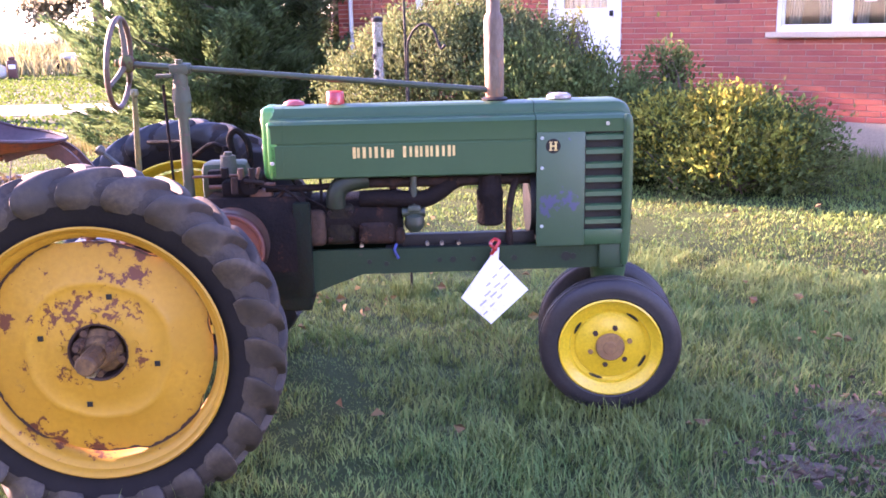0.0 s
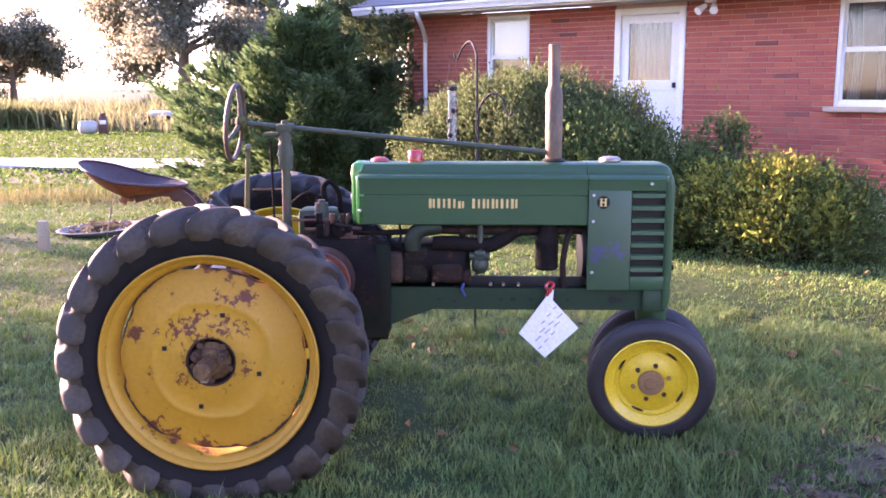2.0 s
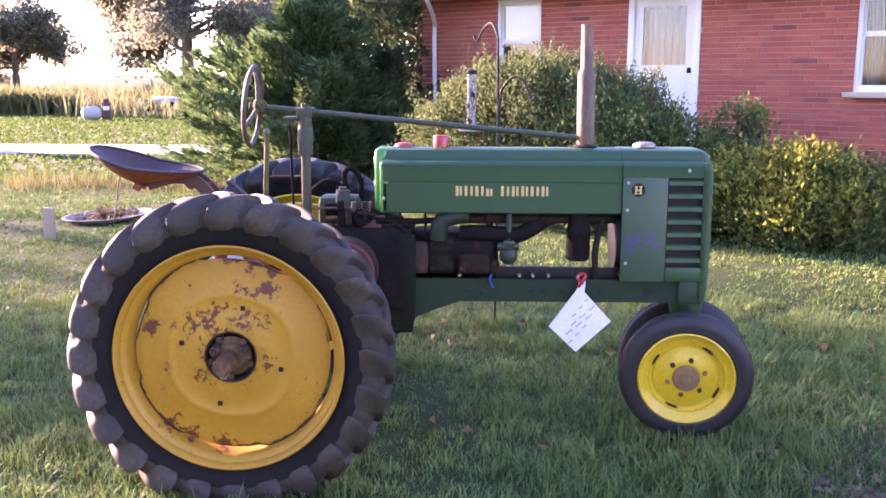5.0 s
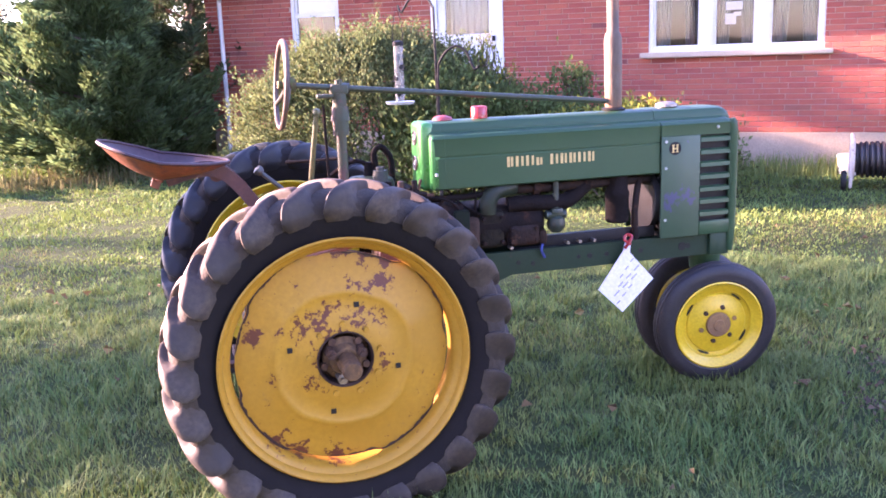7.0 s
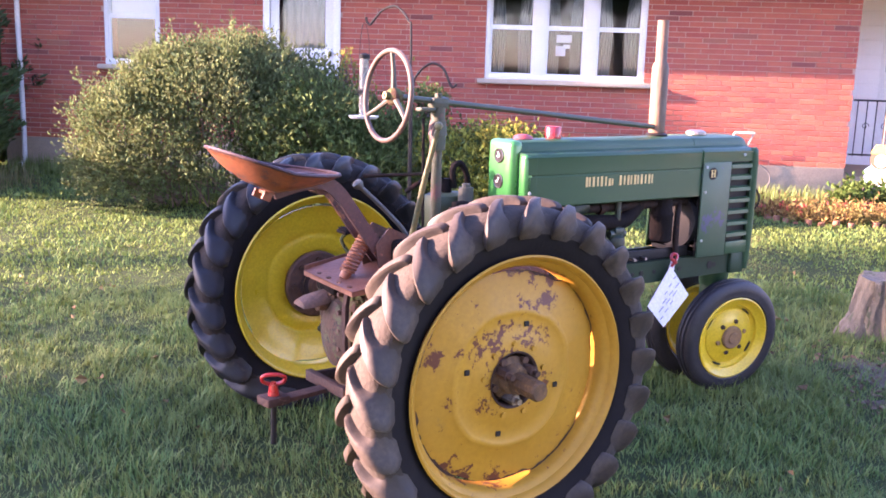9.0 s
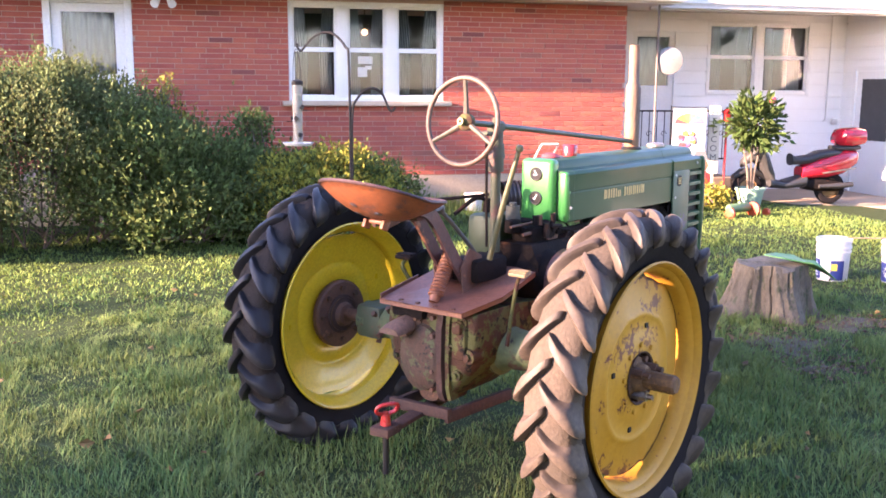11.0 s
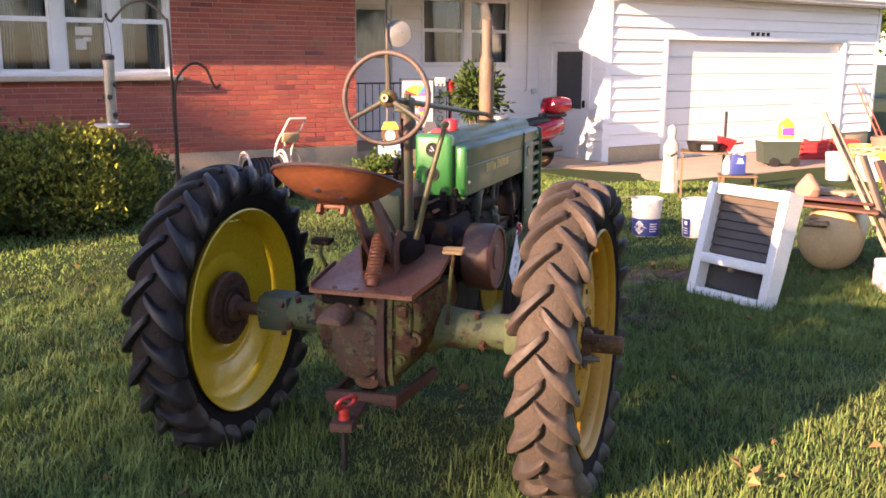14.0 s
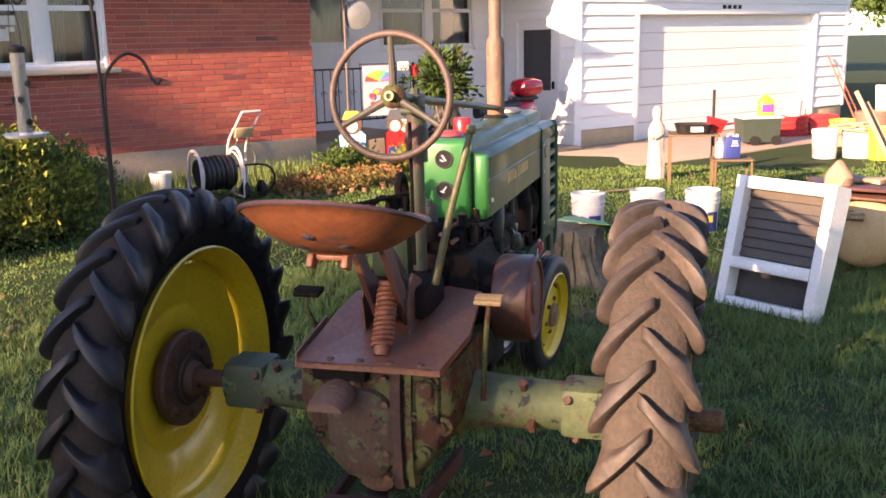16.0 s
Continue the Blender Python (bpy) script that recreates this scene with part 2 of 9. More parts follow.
m_soil = mat("bare_soil", (0.100, 0.068, 0.038), (0.062, 0.044, 0.026), rough=0.95, scale=6, bump=0.8, fine=60)
m_bark = mat("grey_brown_bark", (0.16, 0.12, 0.09), (0.10, 0.075, 0.055), rough=0.95, scale=9, bump=0.9, fine=30, stretch=(1, 1, 0.3))
m_wood = mat("weathered_wood", (0.33, 0.24, 0.16), (0.24, 0.17, 0.11), rough=0.8, scale=6, bump=0.3, fine=50, stretch=(1, 1, 0.2))
m_blue = mat("blue_label", (0.025, 0.042, 0.20), (0.02, 0.035, 0.15), rough=0.45, bump=0.02)
m_plasticwhite = mat("white_plastic", (0.66, 0.66, 0.65), (0.58, 0.57, 0.55), rough=0.4, bump=0.03, spots=(0.45, 0.42, 0.36), spots_at=0.74)
m_yellowlabel = mat("yellow_label", (0.75, 0.55, 0.08), rough=0.5, bump=0)


# ---- mesh helpers ----
def box(bm, c, s, rot=(0, 0, 0), bevel=0.0, seg=2):
    """A box of size s round c, turned by rot degrees, with rounded edges."""
    m = pose(*c, *rot) @ Matrix.Diagonal((*s, 1))
    vs = bmesh.ops.create_cube(bm, size=1.0, matrix=m)["verts"]
    if bevel:
        es = list({e for v in vs for e in v.link_edges})
        bmesh.ops.bevel(bm, geom=es, offset=bevel, segments=seg, profile=0.5, affect="EDGES")


def rings(bm, loops, close=True, caps=True):
    """Skin between loops of points, all of one length."""
    vv = [[bm.verts.new(p) for p in loop] for loop in loops]
    k = len(vv[0])
    for a, b in zip(vv, vv[1:]):
        for i in range(k if close else k - 1):
            j = (i + 1) % k
            bm.faces.new((a[i], a[j], b[j], b[i]))
    if caps:
        bm.faces.new(vv[0][::-1])
        bm.faces.new(vv[-1])
    return vv


def axis_matrix(p0, p1):
    d = Vector(p1) - Vector(p0)
    return Matrix.Translation(p0) @ d.to_track_quat("Z", "Y").to_matrix().to_4x4(), d.length


def cyl(bm, p0, p1, r0, r1=None, seg=16, caps=True):
    m, h = axis_matrix(p0, p1)
    r1 = r0 if r1 is None else r1
    rings(bm, [[m @ Vector((r * math.cos(a), r * math.sin(a), z)) for a in [2 * math.pi * i / seg for i in range(seg)]] for r, z in ((r0, 0), (r1, h))], caps=caps)


def lathe(bm, prof, m=Matrix.Identity(4), seg=32, caps=False, arc=2 * math.pi):
    """Turns a profile of (radius, height) round the local z axis."""
    full = arc > 6.28
    cnt = seg if full else seg + 1
    loops = [[m @ Vector((r * math.cos(a), r * math.sin(a), h)) for a in [arc * i / seg for i in range(cnt)]] for r, h in prof]
    rings(bm, loops, close=full, caps=caps)


def tube(bm, pts, r, seg=8, caps=True):
    """A pipe along points; r is one radius or one for each point."""
    pts = [Vector(p) for p in pts]
    rs = r if isinstance(r, (list, tuple)) else [r] * len(pts)
    loops, up = [], None
    for i, p in enumerate(pts):
        d = (pts[min(i + 1, len(pts) - 1)] - pts[max(i - 1, 0)]).normalized()
        if up is None:
            up = d.orthogonal().normalized()
        up = (up - d * up.dot(d)).normalized()
        side = d.cross(up)
        loops.append([p + rs[i] * (math.cos(a) * up + math.sin(a) * side) for a in [2 * math.pi * k / seg for k in range(seg)]])
    rings(bm, loops, caps=caps)


def bend(pts, n=6):
    """A smooth curve through points (Catmull-Rom)."""
    p = [Vector(q) for q in pts]
    p = [2 * p[0] - p[1], *p, 2 * p[-1] - p[-2]]
    out = []
    for i in range(1, len(p) - 2):
        for k in range(n):
            t = k / n
            a, b, c, d = p[i - 1], p[i], p[i + 1], p[i + 2]
            out.append(0.5 * (2 * b + (c - a) * t + (2 * a - 5 * b + 4 * c - d) * t * t + (3 * b - a - 3 * c + d) * t ** 3))
    return [*out, p[-2]]


def prism(bm, poly, m, depth):
    """A flat outline in local x, y pushed out along local z."""
    rings(bm, [[m @ Vector((x, y, z)) for x, y in poly] for z in (0, depth)])


def mesh_of(name, bm, material, smooth=40):
    bmesh.ops.recalc_face_normals(bm, faces=bm.faces)
    me = bpy.data.meshes.new(name)
    bm.to_mesh(me)
    bm.free()
    me.materials.append(material)
    if smooth:
        me.polygons.foreach_set("use_smooth", [True] * len(me.polygons))
        me.set_sharp_from_angle(angle=radians(smooth))
    return me


def part(name, bm, material, parent, label="", smooth=40, at=None):
    """Links a bmesh as one part of a thing, in the thing's own coordinates."""
    ob = new(name, mesh_of(name, bm, material, smooth))
    ob.parent = parent
    if at is not None:
        ob.matrix_basis = at
    return tagged(ob, label)


def again(ob, m, parent=None):
    """Another part on the same mesh."""
    o = new(ob.name.split(".")[0], ob.data)
    o.parent = parent or ob.parent
    o.matrix_basis = m
    return o


def thing(name, at, label, category, group="", kind=""):
    ob = new(name)
    ob.empty_display_size = 0.1
    ob.matrix_basis = at
    return tagged(ob, label, category, group, kind)


def solid(name, bm, material, label, category, at=None, group="", kind="", smooth=40):
    ob = new(name, mesh_of(name, bm, material, smooth))
    if at is not None:
        ob.matrix_basis = at
    return tagged(ob, label, category, group, kind)


def raw_mesh(name, verts, faces_idx, sides, material):
    """A mesh straight from arrays: verts (n, 3) and faces of one number of sides."""
    me = bpy.data.meshes.new(name)
    me.vertices.add(len(verts))
    me.vertices.foreach_set("co", np.asarray(verts, np.float32).ravel())
    me.loops.add(faces_idx.size)
    me.loops.foreach_set("vertex_index", faces_idx.astype(np.int32).ravel())
    me.polygons.add(len(faces_idx))
    me.polygons.foreach_set("loop_start", np.arange(0, faces_idx.size, sides, dtype=np.int32))
    me.polygons.foreach_set("loop_total", np.full(len(faces_idx), sides, np.int32))
    me.polygons.foreach_set("use_smooth", [False] * len(faces_idx))
    me.update(calc_edges=True)
    me.materials.append(material)
    return me


def unit(v):
    return v / (np.linalg.norm(v, axis=1, keepdims=True) + 1e-9)


def leaf_mesh(name, base, way, length, width, material, rng, fold=0.25):
    """Leaves as folded lozenges: two triangles on each side of a midrib would be too many; one on each side does."""
    n = len(base)
    way = unit(way)
    side = unit(np.cross(way, rng.normal(size=(n, 3))))
    nor = np.cross(side, way)
    L, W = length[:, None], width[:, None]
    mid = base + way * L * 0.5
    v = np.stack([base, mid + side * W * 0.5 + nor * W * fold, base + way * L, mid - side * W * 0.5 + nor * W * fold], 1).reshape(-1, 3)
    i = np.arange(n)[:, None] * 4
    f = np.concatenate([i + [0, 1, 2], i + [0, 2, 3]], 1).reshape(-1, 3)
    return raw_mesh(name, v, f, 3, material)


HOUSE_O, HOUSE_TURN = (9.277, 4.246), -38.0
HOUSE = pose(HOUSE_O[0], HOUSE_O[1], 0, 0, 0, HOUSE_TURN)


def hpos(u, v, z=0.0):
    """A place from the house's own plan: u along its front, v into it."""
    return HOUSE @ Vector((u, v, z))


def ground_z(x, y):
    """The lawn's height: level, a little lower towards the garage."""
    c, s = math.cos(radians(HOUSE_TURN)), math.sin(radians(HOUSE_TURN))
    u = (x - HOUSE_O[0]) * c + (y - HOUSE_O[1]) * s
    t = np.clip((u - 0.5) / 5.0, 0, 1)
    return -0.12 * t * t * (3 - 2 * t)

# ---- ground ----
def spaced(lo, hi, step, far):
    a = list(np.arange(lo, hi + 1e-6, step))
    g, s = [], step
    while (g[-1] if g else 0) < far:
        s *= 1.35
        g.append((g[-1] if g else 0) + s)
    return np.array([lo - v for v in g[::-1]] + a + [hi + v for v in g])


gx, gy = spaced(-14, 22, 0.4, 1500), spaced(-10, 24, 0.4, 1500)
X, Y = np.meshgrid(gx, gy)
Z = ground_z(X, Y) + 0.012 * np.sin(X * 2.1 + 0.7) * np.cos(Y * 1.7) - 0.004
gi = (np.arange(len(gy) - 1)[:, None] * len(gx) + np.arange(len(gx) - 1)[None]).ravel()
# Soil colour is kept dark to stand for shade between the blades.
m_ground = mat("mown_lawn_soil", (0.024, 0.040, 0.014), (0.036, 0.054, 0.019), rough=0.95, scale=1.3, bump=0.7, fine=45, wear=(0.075, 0.085, 0.036), wear_at=0.64, wear_scale=1.1, spec=0.1)
ground = new("ground", raw_mesh("ground", np.stack([X, Y, Z], -1).reshape(-1, 3), np.stack([gi, gi + 1, gi + 1 + len(gx), gi + len(gx)], 1), 4, m_ground))
tagged(ground, "green mown lawn running out to open fields", "lawn", kind="structure")

bm = bmesh.new()
road_l, road_r = [], []
for i in range(40):
    x = -90 + i * 2.4
    road_l.append((x, 15.2 + 0.03 * (x + 8) + 0.12 * math.sin(i * 1.7), 0.014))
    road_r.append((x, 17.9 + 0.03 * (x + 8) + 0.12 * math.sin(i * 2.3), 0.014))
low = [(p[0], p[1], -0.05) for p in road_l], [(p[0], p[1], -0.05) for p in road_r]
for a, b in ((road_l, road_r), (low[0], road_l), (road_r, low[1])):
    rings(bm, [a, b], close=False, caps=False)
m_gravel = mat("pale_gravel", (0.34, 0.32, 0.31), (0.27, 0.255, 0.245), rough=0.95, scale=3, bump=0.6, fine=40)
solid("gravel_drive", bm, m_gravel, "pale grey gravel drive crossing the lawn", "driveway", kind="structure", smooth=0)

bm = bmesh.new()
box(bm, (7.6, -1.1, -0.135), (9.6, 2.4, 0.06), bevel=0.01)
solid("pavement", bm, mat("tan_worn_concrete", (0.34, 0.26, 0.19), (0.27, 0.21, 0.16), rough=0.9, scale=2, bump=0.3, fine=60, wear=(0.22, 0.18, 0.13), wear_at=0.62, wear_scale=3), "worn concrete apron in front of the garage", "concrete apron", at=HOUSE, kind="structure")

# ---- house ----
house = thing("house", HOUSE, "single-storey red brick ranch house with white siding garage wing", "house", kind="structure")
U0, TOP, BASE = -11.58, 2.83, 0.455
OPENINGS = [(-10.07, -9.27, 1.50, 2.77), (-7.82, -6.76, 0.62, 2.77), (-4.80, -2.69, 1.47, 2.78)]


def wall_boxes(bm, u0, u1, z0, z1, v0, v1, holes):
    """A wall with openings through it, as blocks that butt end to end."""
    cuts = sorted({u0, u1, *[h[0] for h in holes], *[h[1] for h in holes]})
    for a, b in zip(cuts, cuts[1:]):
        spans, z = [], z0
        for h in sorted((h for h in holes if h[0] <= a and h[1] >= b), key=lambda h: h[2]):
            spans.append((z, h[2]))
            z = h[3]
        spans.append((z, z1))
        for lo, hi in spans:
            if hi - lo > 1e-4:
                box(bm, ((a + b) / 2, (v0 + v1) / 2, (lo + hi) / 2), (b - a, v1 - v0, hi - lo))


bm = bmesh.new()
wall_boxes(bm, U0, 0, BASE, TOP, 0.012, 0.25, OPENINGS)
front_wall = part("wall", bm, m_mortar, house, "red brick front wall with dusty mortar joints", smooth=0)
bm = bmesh.new()
box(bm, (-0.119, 4.125, (BASE + TOP) / 2), (0.238, 7.75, TOP - BASE))
box(bm, (U0 + 0.119, 4.125, (BASE + TOP) / 2), (0.238, 7.75, TOP - BASE))
box(bm, (U0 / 2, 8.12, (BASE + TOP) / 2), (-U0, 0.24, TOP - BASE))
part("wall", bm, m_bricks, house, smooth=0)
bm = bmesh.new()
box(bm, (U0 / 2, 0.14, (BASE - 0.4) / 2), (-U0 - 0.01, 0.30, BASE + 0.4), bevel=0.012)
part("foundation", bm, m_concrete, house, "stained grey concrete foundation")
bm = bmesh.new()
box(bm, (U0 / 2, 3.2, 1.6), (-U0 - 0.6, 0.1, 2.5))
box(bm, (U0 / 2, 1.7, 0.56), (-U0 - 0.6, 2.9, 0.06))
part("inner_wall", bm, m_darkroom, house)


def pitched(bm, u0, u1, v0, z0, v1, z1, thick=0.12):
    rings(bm, [[(u, v0, z0), (u, v1, z1), (u, v1, z1 + thick), (u, v0, z0 + thick)] for u in (u0, u1)])


EAVE_V, EAVE_Z, RIDGE_V, RIDGE_Z = -0.58, 2.86, 4.1, 4.35
bm = bmesh.new()
# the eave steps back over the porch and again over the garage
EAVES = ((U0 - 0.72, 0.55, EAVE_V), (0.55, 4.86, 0.42), (4.86, 13.4, -0.17))
for u0, u1, v0 in EAVES:
    pitched(bm, u0, u1, v0, EAVE_Z, RIDGE_V, RIDGE_Z)
pitched(bm, U0 - 0.72, 13.4, 2 * RIDGE_V - EAVE_V, EAVE_Z, RIDGE_V, RIDGE_Z)
roof = part("roof", bm, m_shingle, house, "grey shingled low-pitched roof", smooth=0)
slope = math.hypot(RIDGE_V - EAVE_V, RIDGE_Z - EAVE_Z)
tilt = math.degrees(math.atan2(RIDGE_Z - EAVE_Z, RIDGE_V - EAVE_V))
bm = bmesh.new()
for i in range(6):
    d = (i + 0.5) * 0.15
    box(bm, (-10.0, EAVE_V - 0.04 + d * math.cos(radians(tilt)), EAVE_Z + 0.128 + d * math.sin(radians(tilt)) + 0.004), (4.9, 0.165, 0.008), rot=(tilt - 2.5, 0, 0))
part("shingle_courses", bm, m_shingle, roof, smooth=0)
bm = bmesh.new()
for (u0, u1, v0), v1 in zip(EAVES, (-0.03, 0.50, 0.13)):
    box(bm, ((u0 + u1) / 2, (v0 + 0.01 + v1) / 2, 2.842), (u1 - u0 - 0.02, v1 - v0 - 0.01, 0.024))
part("soffit", bm, m_soffit, house, "painted soffit boards under the eave")
bm = bmesh.new()
gut = [(0, 0), (0.0, 0.11), (-0.012, 0.115), (-0.10, 0.115), (-0.115, 0.105), (-0.115, 0.075), (-0.09, 0.05), (-0.085, 0.0)]
for u0, u1, v0 in EAVES:
    rings(bm, [[(u, v0 + a, EAVE_Z - 0.01 + b) for a, b in gut] for u in (u0 - 0.02, u1 + 0.02)])
part("gutter", bm, m_gutter, house, "white aluminium gutter along the eave")
bm = bmesh.new()
for u0, u1, v0 in EAVES:
    box(bm, ((u0 + u1) / 2, v0 + 0.015, EAVE_Z + 0.035), (u1 - u0 - 0.01, 0.025, 0.15))
part("fascia", bm, m_gutter, house)
bm = bmesh.new()
tube(bm, bend([(-10.95, -0.63, 2.86), (-10.95, -0.62, 2.78), (-11.08, -0.35, 2.62), (-11.26, -0.07, 2.45), (-11.28, -0.05, 2.2), (-11.28, -0.05, 0.25), (-11.28, -0.2, 0.08)], 5), 0.036, seg=10)
part("downspout", bm, m_gutter, house, "white round downspout with a bent elbow")


def glazing(par, u0, u1, z0, z1, v, cols, curtain, rail=True):
    """Sash windows side by side: frame, mullions, meeting rails, panes."""
    bm = bmesh.new()
    w = 0.055
    box(bm, (u0 + w / 2, v, (z0 + z1) / 2), (w, 0.09, z1 - z0), bevel=0.006)
    box(bm, (u1 - w / 2, v, (z0 + z1) / 2), (w, 0.09, z1 - z0), bevel=0.006)
    box(bm, ((u0 + u1) / 2, v, z1 - w / 2), (u1 - u0 - 2 * w, 0.088, w), bevel=0.006)
    box(bm, ((u0 + u1) / 2, v, z0 + w / 2), (u1 - u0 - 2 * w, 0.088, w), bevel=0.006)
    part("window_frame", bm, m_white, par, "white painted wooden window frame")
    step = (u1 - u0 - 2 * w) / cols
    for i in range(cols):
        a, b = u0 + w + i * step, u0 + w + (i + 1) * step
        if i:
            bm = bmesh.new()
            box(bm, (a, v + 0.004, (z0 + z1) / 2), (0.16, 0.08, z1 - z0 - 2 * w), bevel=0.006)
            part("mullion", bm, m_white, par)
        a, b = a + (0.08 if i else 0), b - (0.08 if i < cols - 1 else 0)
        zm = z0 + (z1 - z0) * 0.52
        bm = bmesh.new()
        for lo, hi, dv in ((z0 + w, zm, 0.0), (zm, z1 - w, 0.02)):
            s = 0.03
            box(bm, ((a + b) / 2, v + dv, lo + s / 2), (b - a, 0.035, s))
            box(bm, ((a + b) / 2, v + dv, hi - s / 2), (b - a, 0.035, s))
            box(bm, (a + s / 2, v + dv, (lo + hi) / 2), (s, 0.034, hi - lo - 2 * s))
            box(bm, (b - s / 2, v + dv, (lo + hi) / 2), (s, 0.034, hi - lo - 2 * s))
        part("sash", bm, m_white, par, smooth=0)
        for lo, hi, dv in ((z0 + w, zm, 0.0), (zm, z1 - w, 0.02)):
            bm = bmesh.new()
            box(bm, ((a + b) / 2, v + dv, (lo + hi) / 2), (b - a - 0.04, 0.004, hi - lo - 0.04))
            part("pane", bm, m_pane, par, smooth=0).visible_shadow = False
        if curtain:
            for side in (-1, 1):
                bm = bmesh.new()
                cw = (b - a) * 0.27
                c = (a + cw / 2 + 0.01) if side < 0 else (b - cw / 2 - 0.01)
                pts = [(c - cw / 2 + cw * k / 24, v + 0.12 + 0.022 * math.sin(k * 1.25 + i)) for k in range(25)]
                rings(bm, [[(x, y, z1 - w) for x, y in pts], [(x + 0.05 * side * -1, y, (z0 + z1) / 2) for x, y in pts], [(x - 0.03 * side, y, z0 + 0.05) for x, y in pts]], close=False, caps=False)
                part("curtain", bm, curtain, par, "grey drapes hanging inside the window")


def window(name, at, label):
    w = new(name)
    w.parent = house
    return tagged(w, label)


w3 = window("window_1", None, "white triple sash window with drawn-back curtains")
glazing(w3, -4.80, -2.69, 1.47, 2.78, 0.06, 3, m_curtain)
bm = bmesh.new()
box(bm, (-3.74, -0.02, 1.435), (2.30, 0.16, 0.065), rot=(-5, 0, 0), bevel=0.01)
m_sill = mat("cream_stone_sill", (0.54, 0.42, 0.30), (0.45, 0.35, 0.25), rough=0.8, bump=0.2)
part("window_sill", bm, m_sill, w3, "pale stone window sill")
for u, z, s in ((-3.76, 2.02, (0.20, 0.003, 0.10)), (-3.80, 1.86, (0.13, 0.003, 0.13)), (-3.72, 1.92, (0.09, 0.003, 0.05))):
    bm = bmesh.new()
    box(bm, (u, 0.095, z), s)
    part("paper_notice", bm, m_paper, w3, "white paper notice taped inside the glass", smooth=0)
w1 = window("window_2", None, "white sash window with a drawn white blind")
glazing(w1, -10.07, -9.27, 1.50, 2.77, 0.06, 1, None)
bm = bmesh.new()
box(bm, (-9.67, 0.11, 2.46), (0.66, 0.008, 0.56))
part("blind", bm, m_white, w1, "lowered white roller blind", smooth=0)
bm = bmesh.new()
box(bm, (-9.67, -0.02, 1.465), (0.95, 0.16, 0.065), rot=(-5, 0, 0), bevel=0.01)
part("window_sill", bm, m_sill, w1)

door = window("door_1", None, "white storm door with a tall glass pane")
bm = bmesh.new()
for u, w in ((-7.775, 0.09), (-6.805, 0.09)):
    box(bm, (u, 0.05, 1.695), (w, 0.14, 2.15), bevel=0.006)
box(bm, (-7.29, 0.05, 2.725), (0.88, 0.138, 0.09), bevel=0.006)
part("door_frame", bm, m_white, door)
bm = bmesh.new()
wall_boxes(bm, -7.725, -6.855, 0.63, 2.675, 0.02, 0.055, [(-7.61, -6.97, 1.80, 2.57), (-7.61, -6.97, 0.85, 1.66)])
part("door_leaf", bm, m_white, door, smooth=0)
bm = bmesh.new()
box(bm, (-7.29, 0.04, 1.255), (0.64, 0.012, 0.81), bevel=0.004)
part("lower_panel", bm, m_white, door)
bm = bmesh.new()
box(bm, (-7.29, 0.04, 2.185), (0.64, 0.005, 0.77))
part("pane", bm, m_pane, door, smooth=0).visible_shadow = False
bm = bmesh.new()
pts = [(-7.58 + 0.58 * k / 40, 0.14 + 0.02 * math.sin(k * 0.9)) for k in range(41)]
rings(bm, [[(x, y, 2.62) for x, y in pts], [(x, y, 0.7) for x, y in pts]], close=False, caps=False)
part("curtain", bm, m_curtain, door, "sheer grey curtain behind the door glass")
bm = bmesh.new()
box(bm, (-6.90, -0.01, 1.73), (0.035, 0.06, 0.07), bevel=0.008)
part("door_handle", bm, m_black, door, "small black door latch")
bm = bmesh.new()
box(bm, (-7.29, -0.55, 0.30), (1.5, 1.0, 0.60), bevel=0.02)
part("door_step", bm, m_concrete, house)
bm = bmesh.new()
for du in (-0.06, 0.06):
    cyl(bm, (-6.35 + du, -0.20, 2.74), (-6.35 + du * 1.8, -0.32, 2.66), 0.03, 0.055, seg=12)
box(bm, (-6.35, -0.18, 2.80), (0.12, 0.12, 0.05), bevel=0.01)
part("floodlight", bm, m_white, house, "white twin floodlight under the eave")

# ---- garage wing and porch ----
GV, GU0, GU1, GBASE = 0.15, 5.10, 13.05, 0.16
DOOR_U0, DOOR_U1, DOOR_T = 6.55, 11.84, 2.08


def siding(name, bm_at, u0, u1, z0, z1, holes=(), pitch=0.211, label="white horizontal lap siding"):
    """Lap boards, each with its lower edge proud, along a local x axis."""
    core = bmesh.new()
    wall_boxes(core, u0, u1, z0, z1, 0.02, 0.16, list(holes))
    wall = part(name, core, m_siding, house, label, smooth=0, at=bm_at)
    z = z0
    while z < z1 - 0.02:
        hi = min(z + pitch, z1)
        cuts = sorted({u0, u1, *[h[0] for h in holes], *[h[1] for h in holes]})
        for a, b in zip(cuts, cuts[1:]):
            mid = (z + hi) / 2
            if any(h[0] <= a and h[1] >= b and h[2] < mid < h[3] for h in holes):
                continue
            bm = bmesh.new()
            rings(bm, [[(u, 0.019, z + 0.015), (u, -0.014, z + 0.015), (u, 0.010, hi - 0.001), (u, 0.019, hi - 0.001)] for u in (a, b)])
            part("siding_board", bm, m_siding, wall, smooth=0)
        z = hi
    return wall


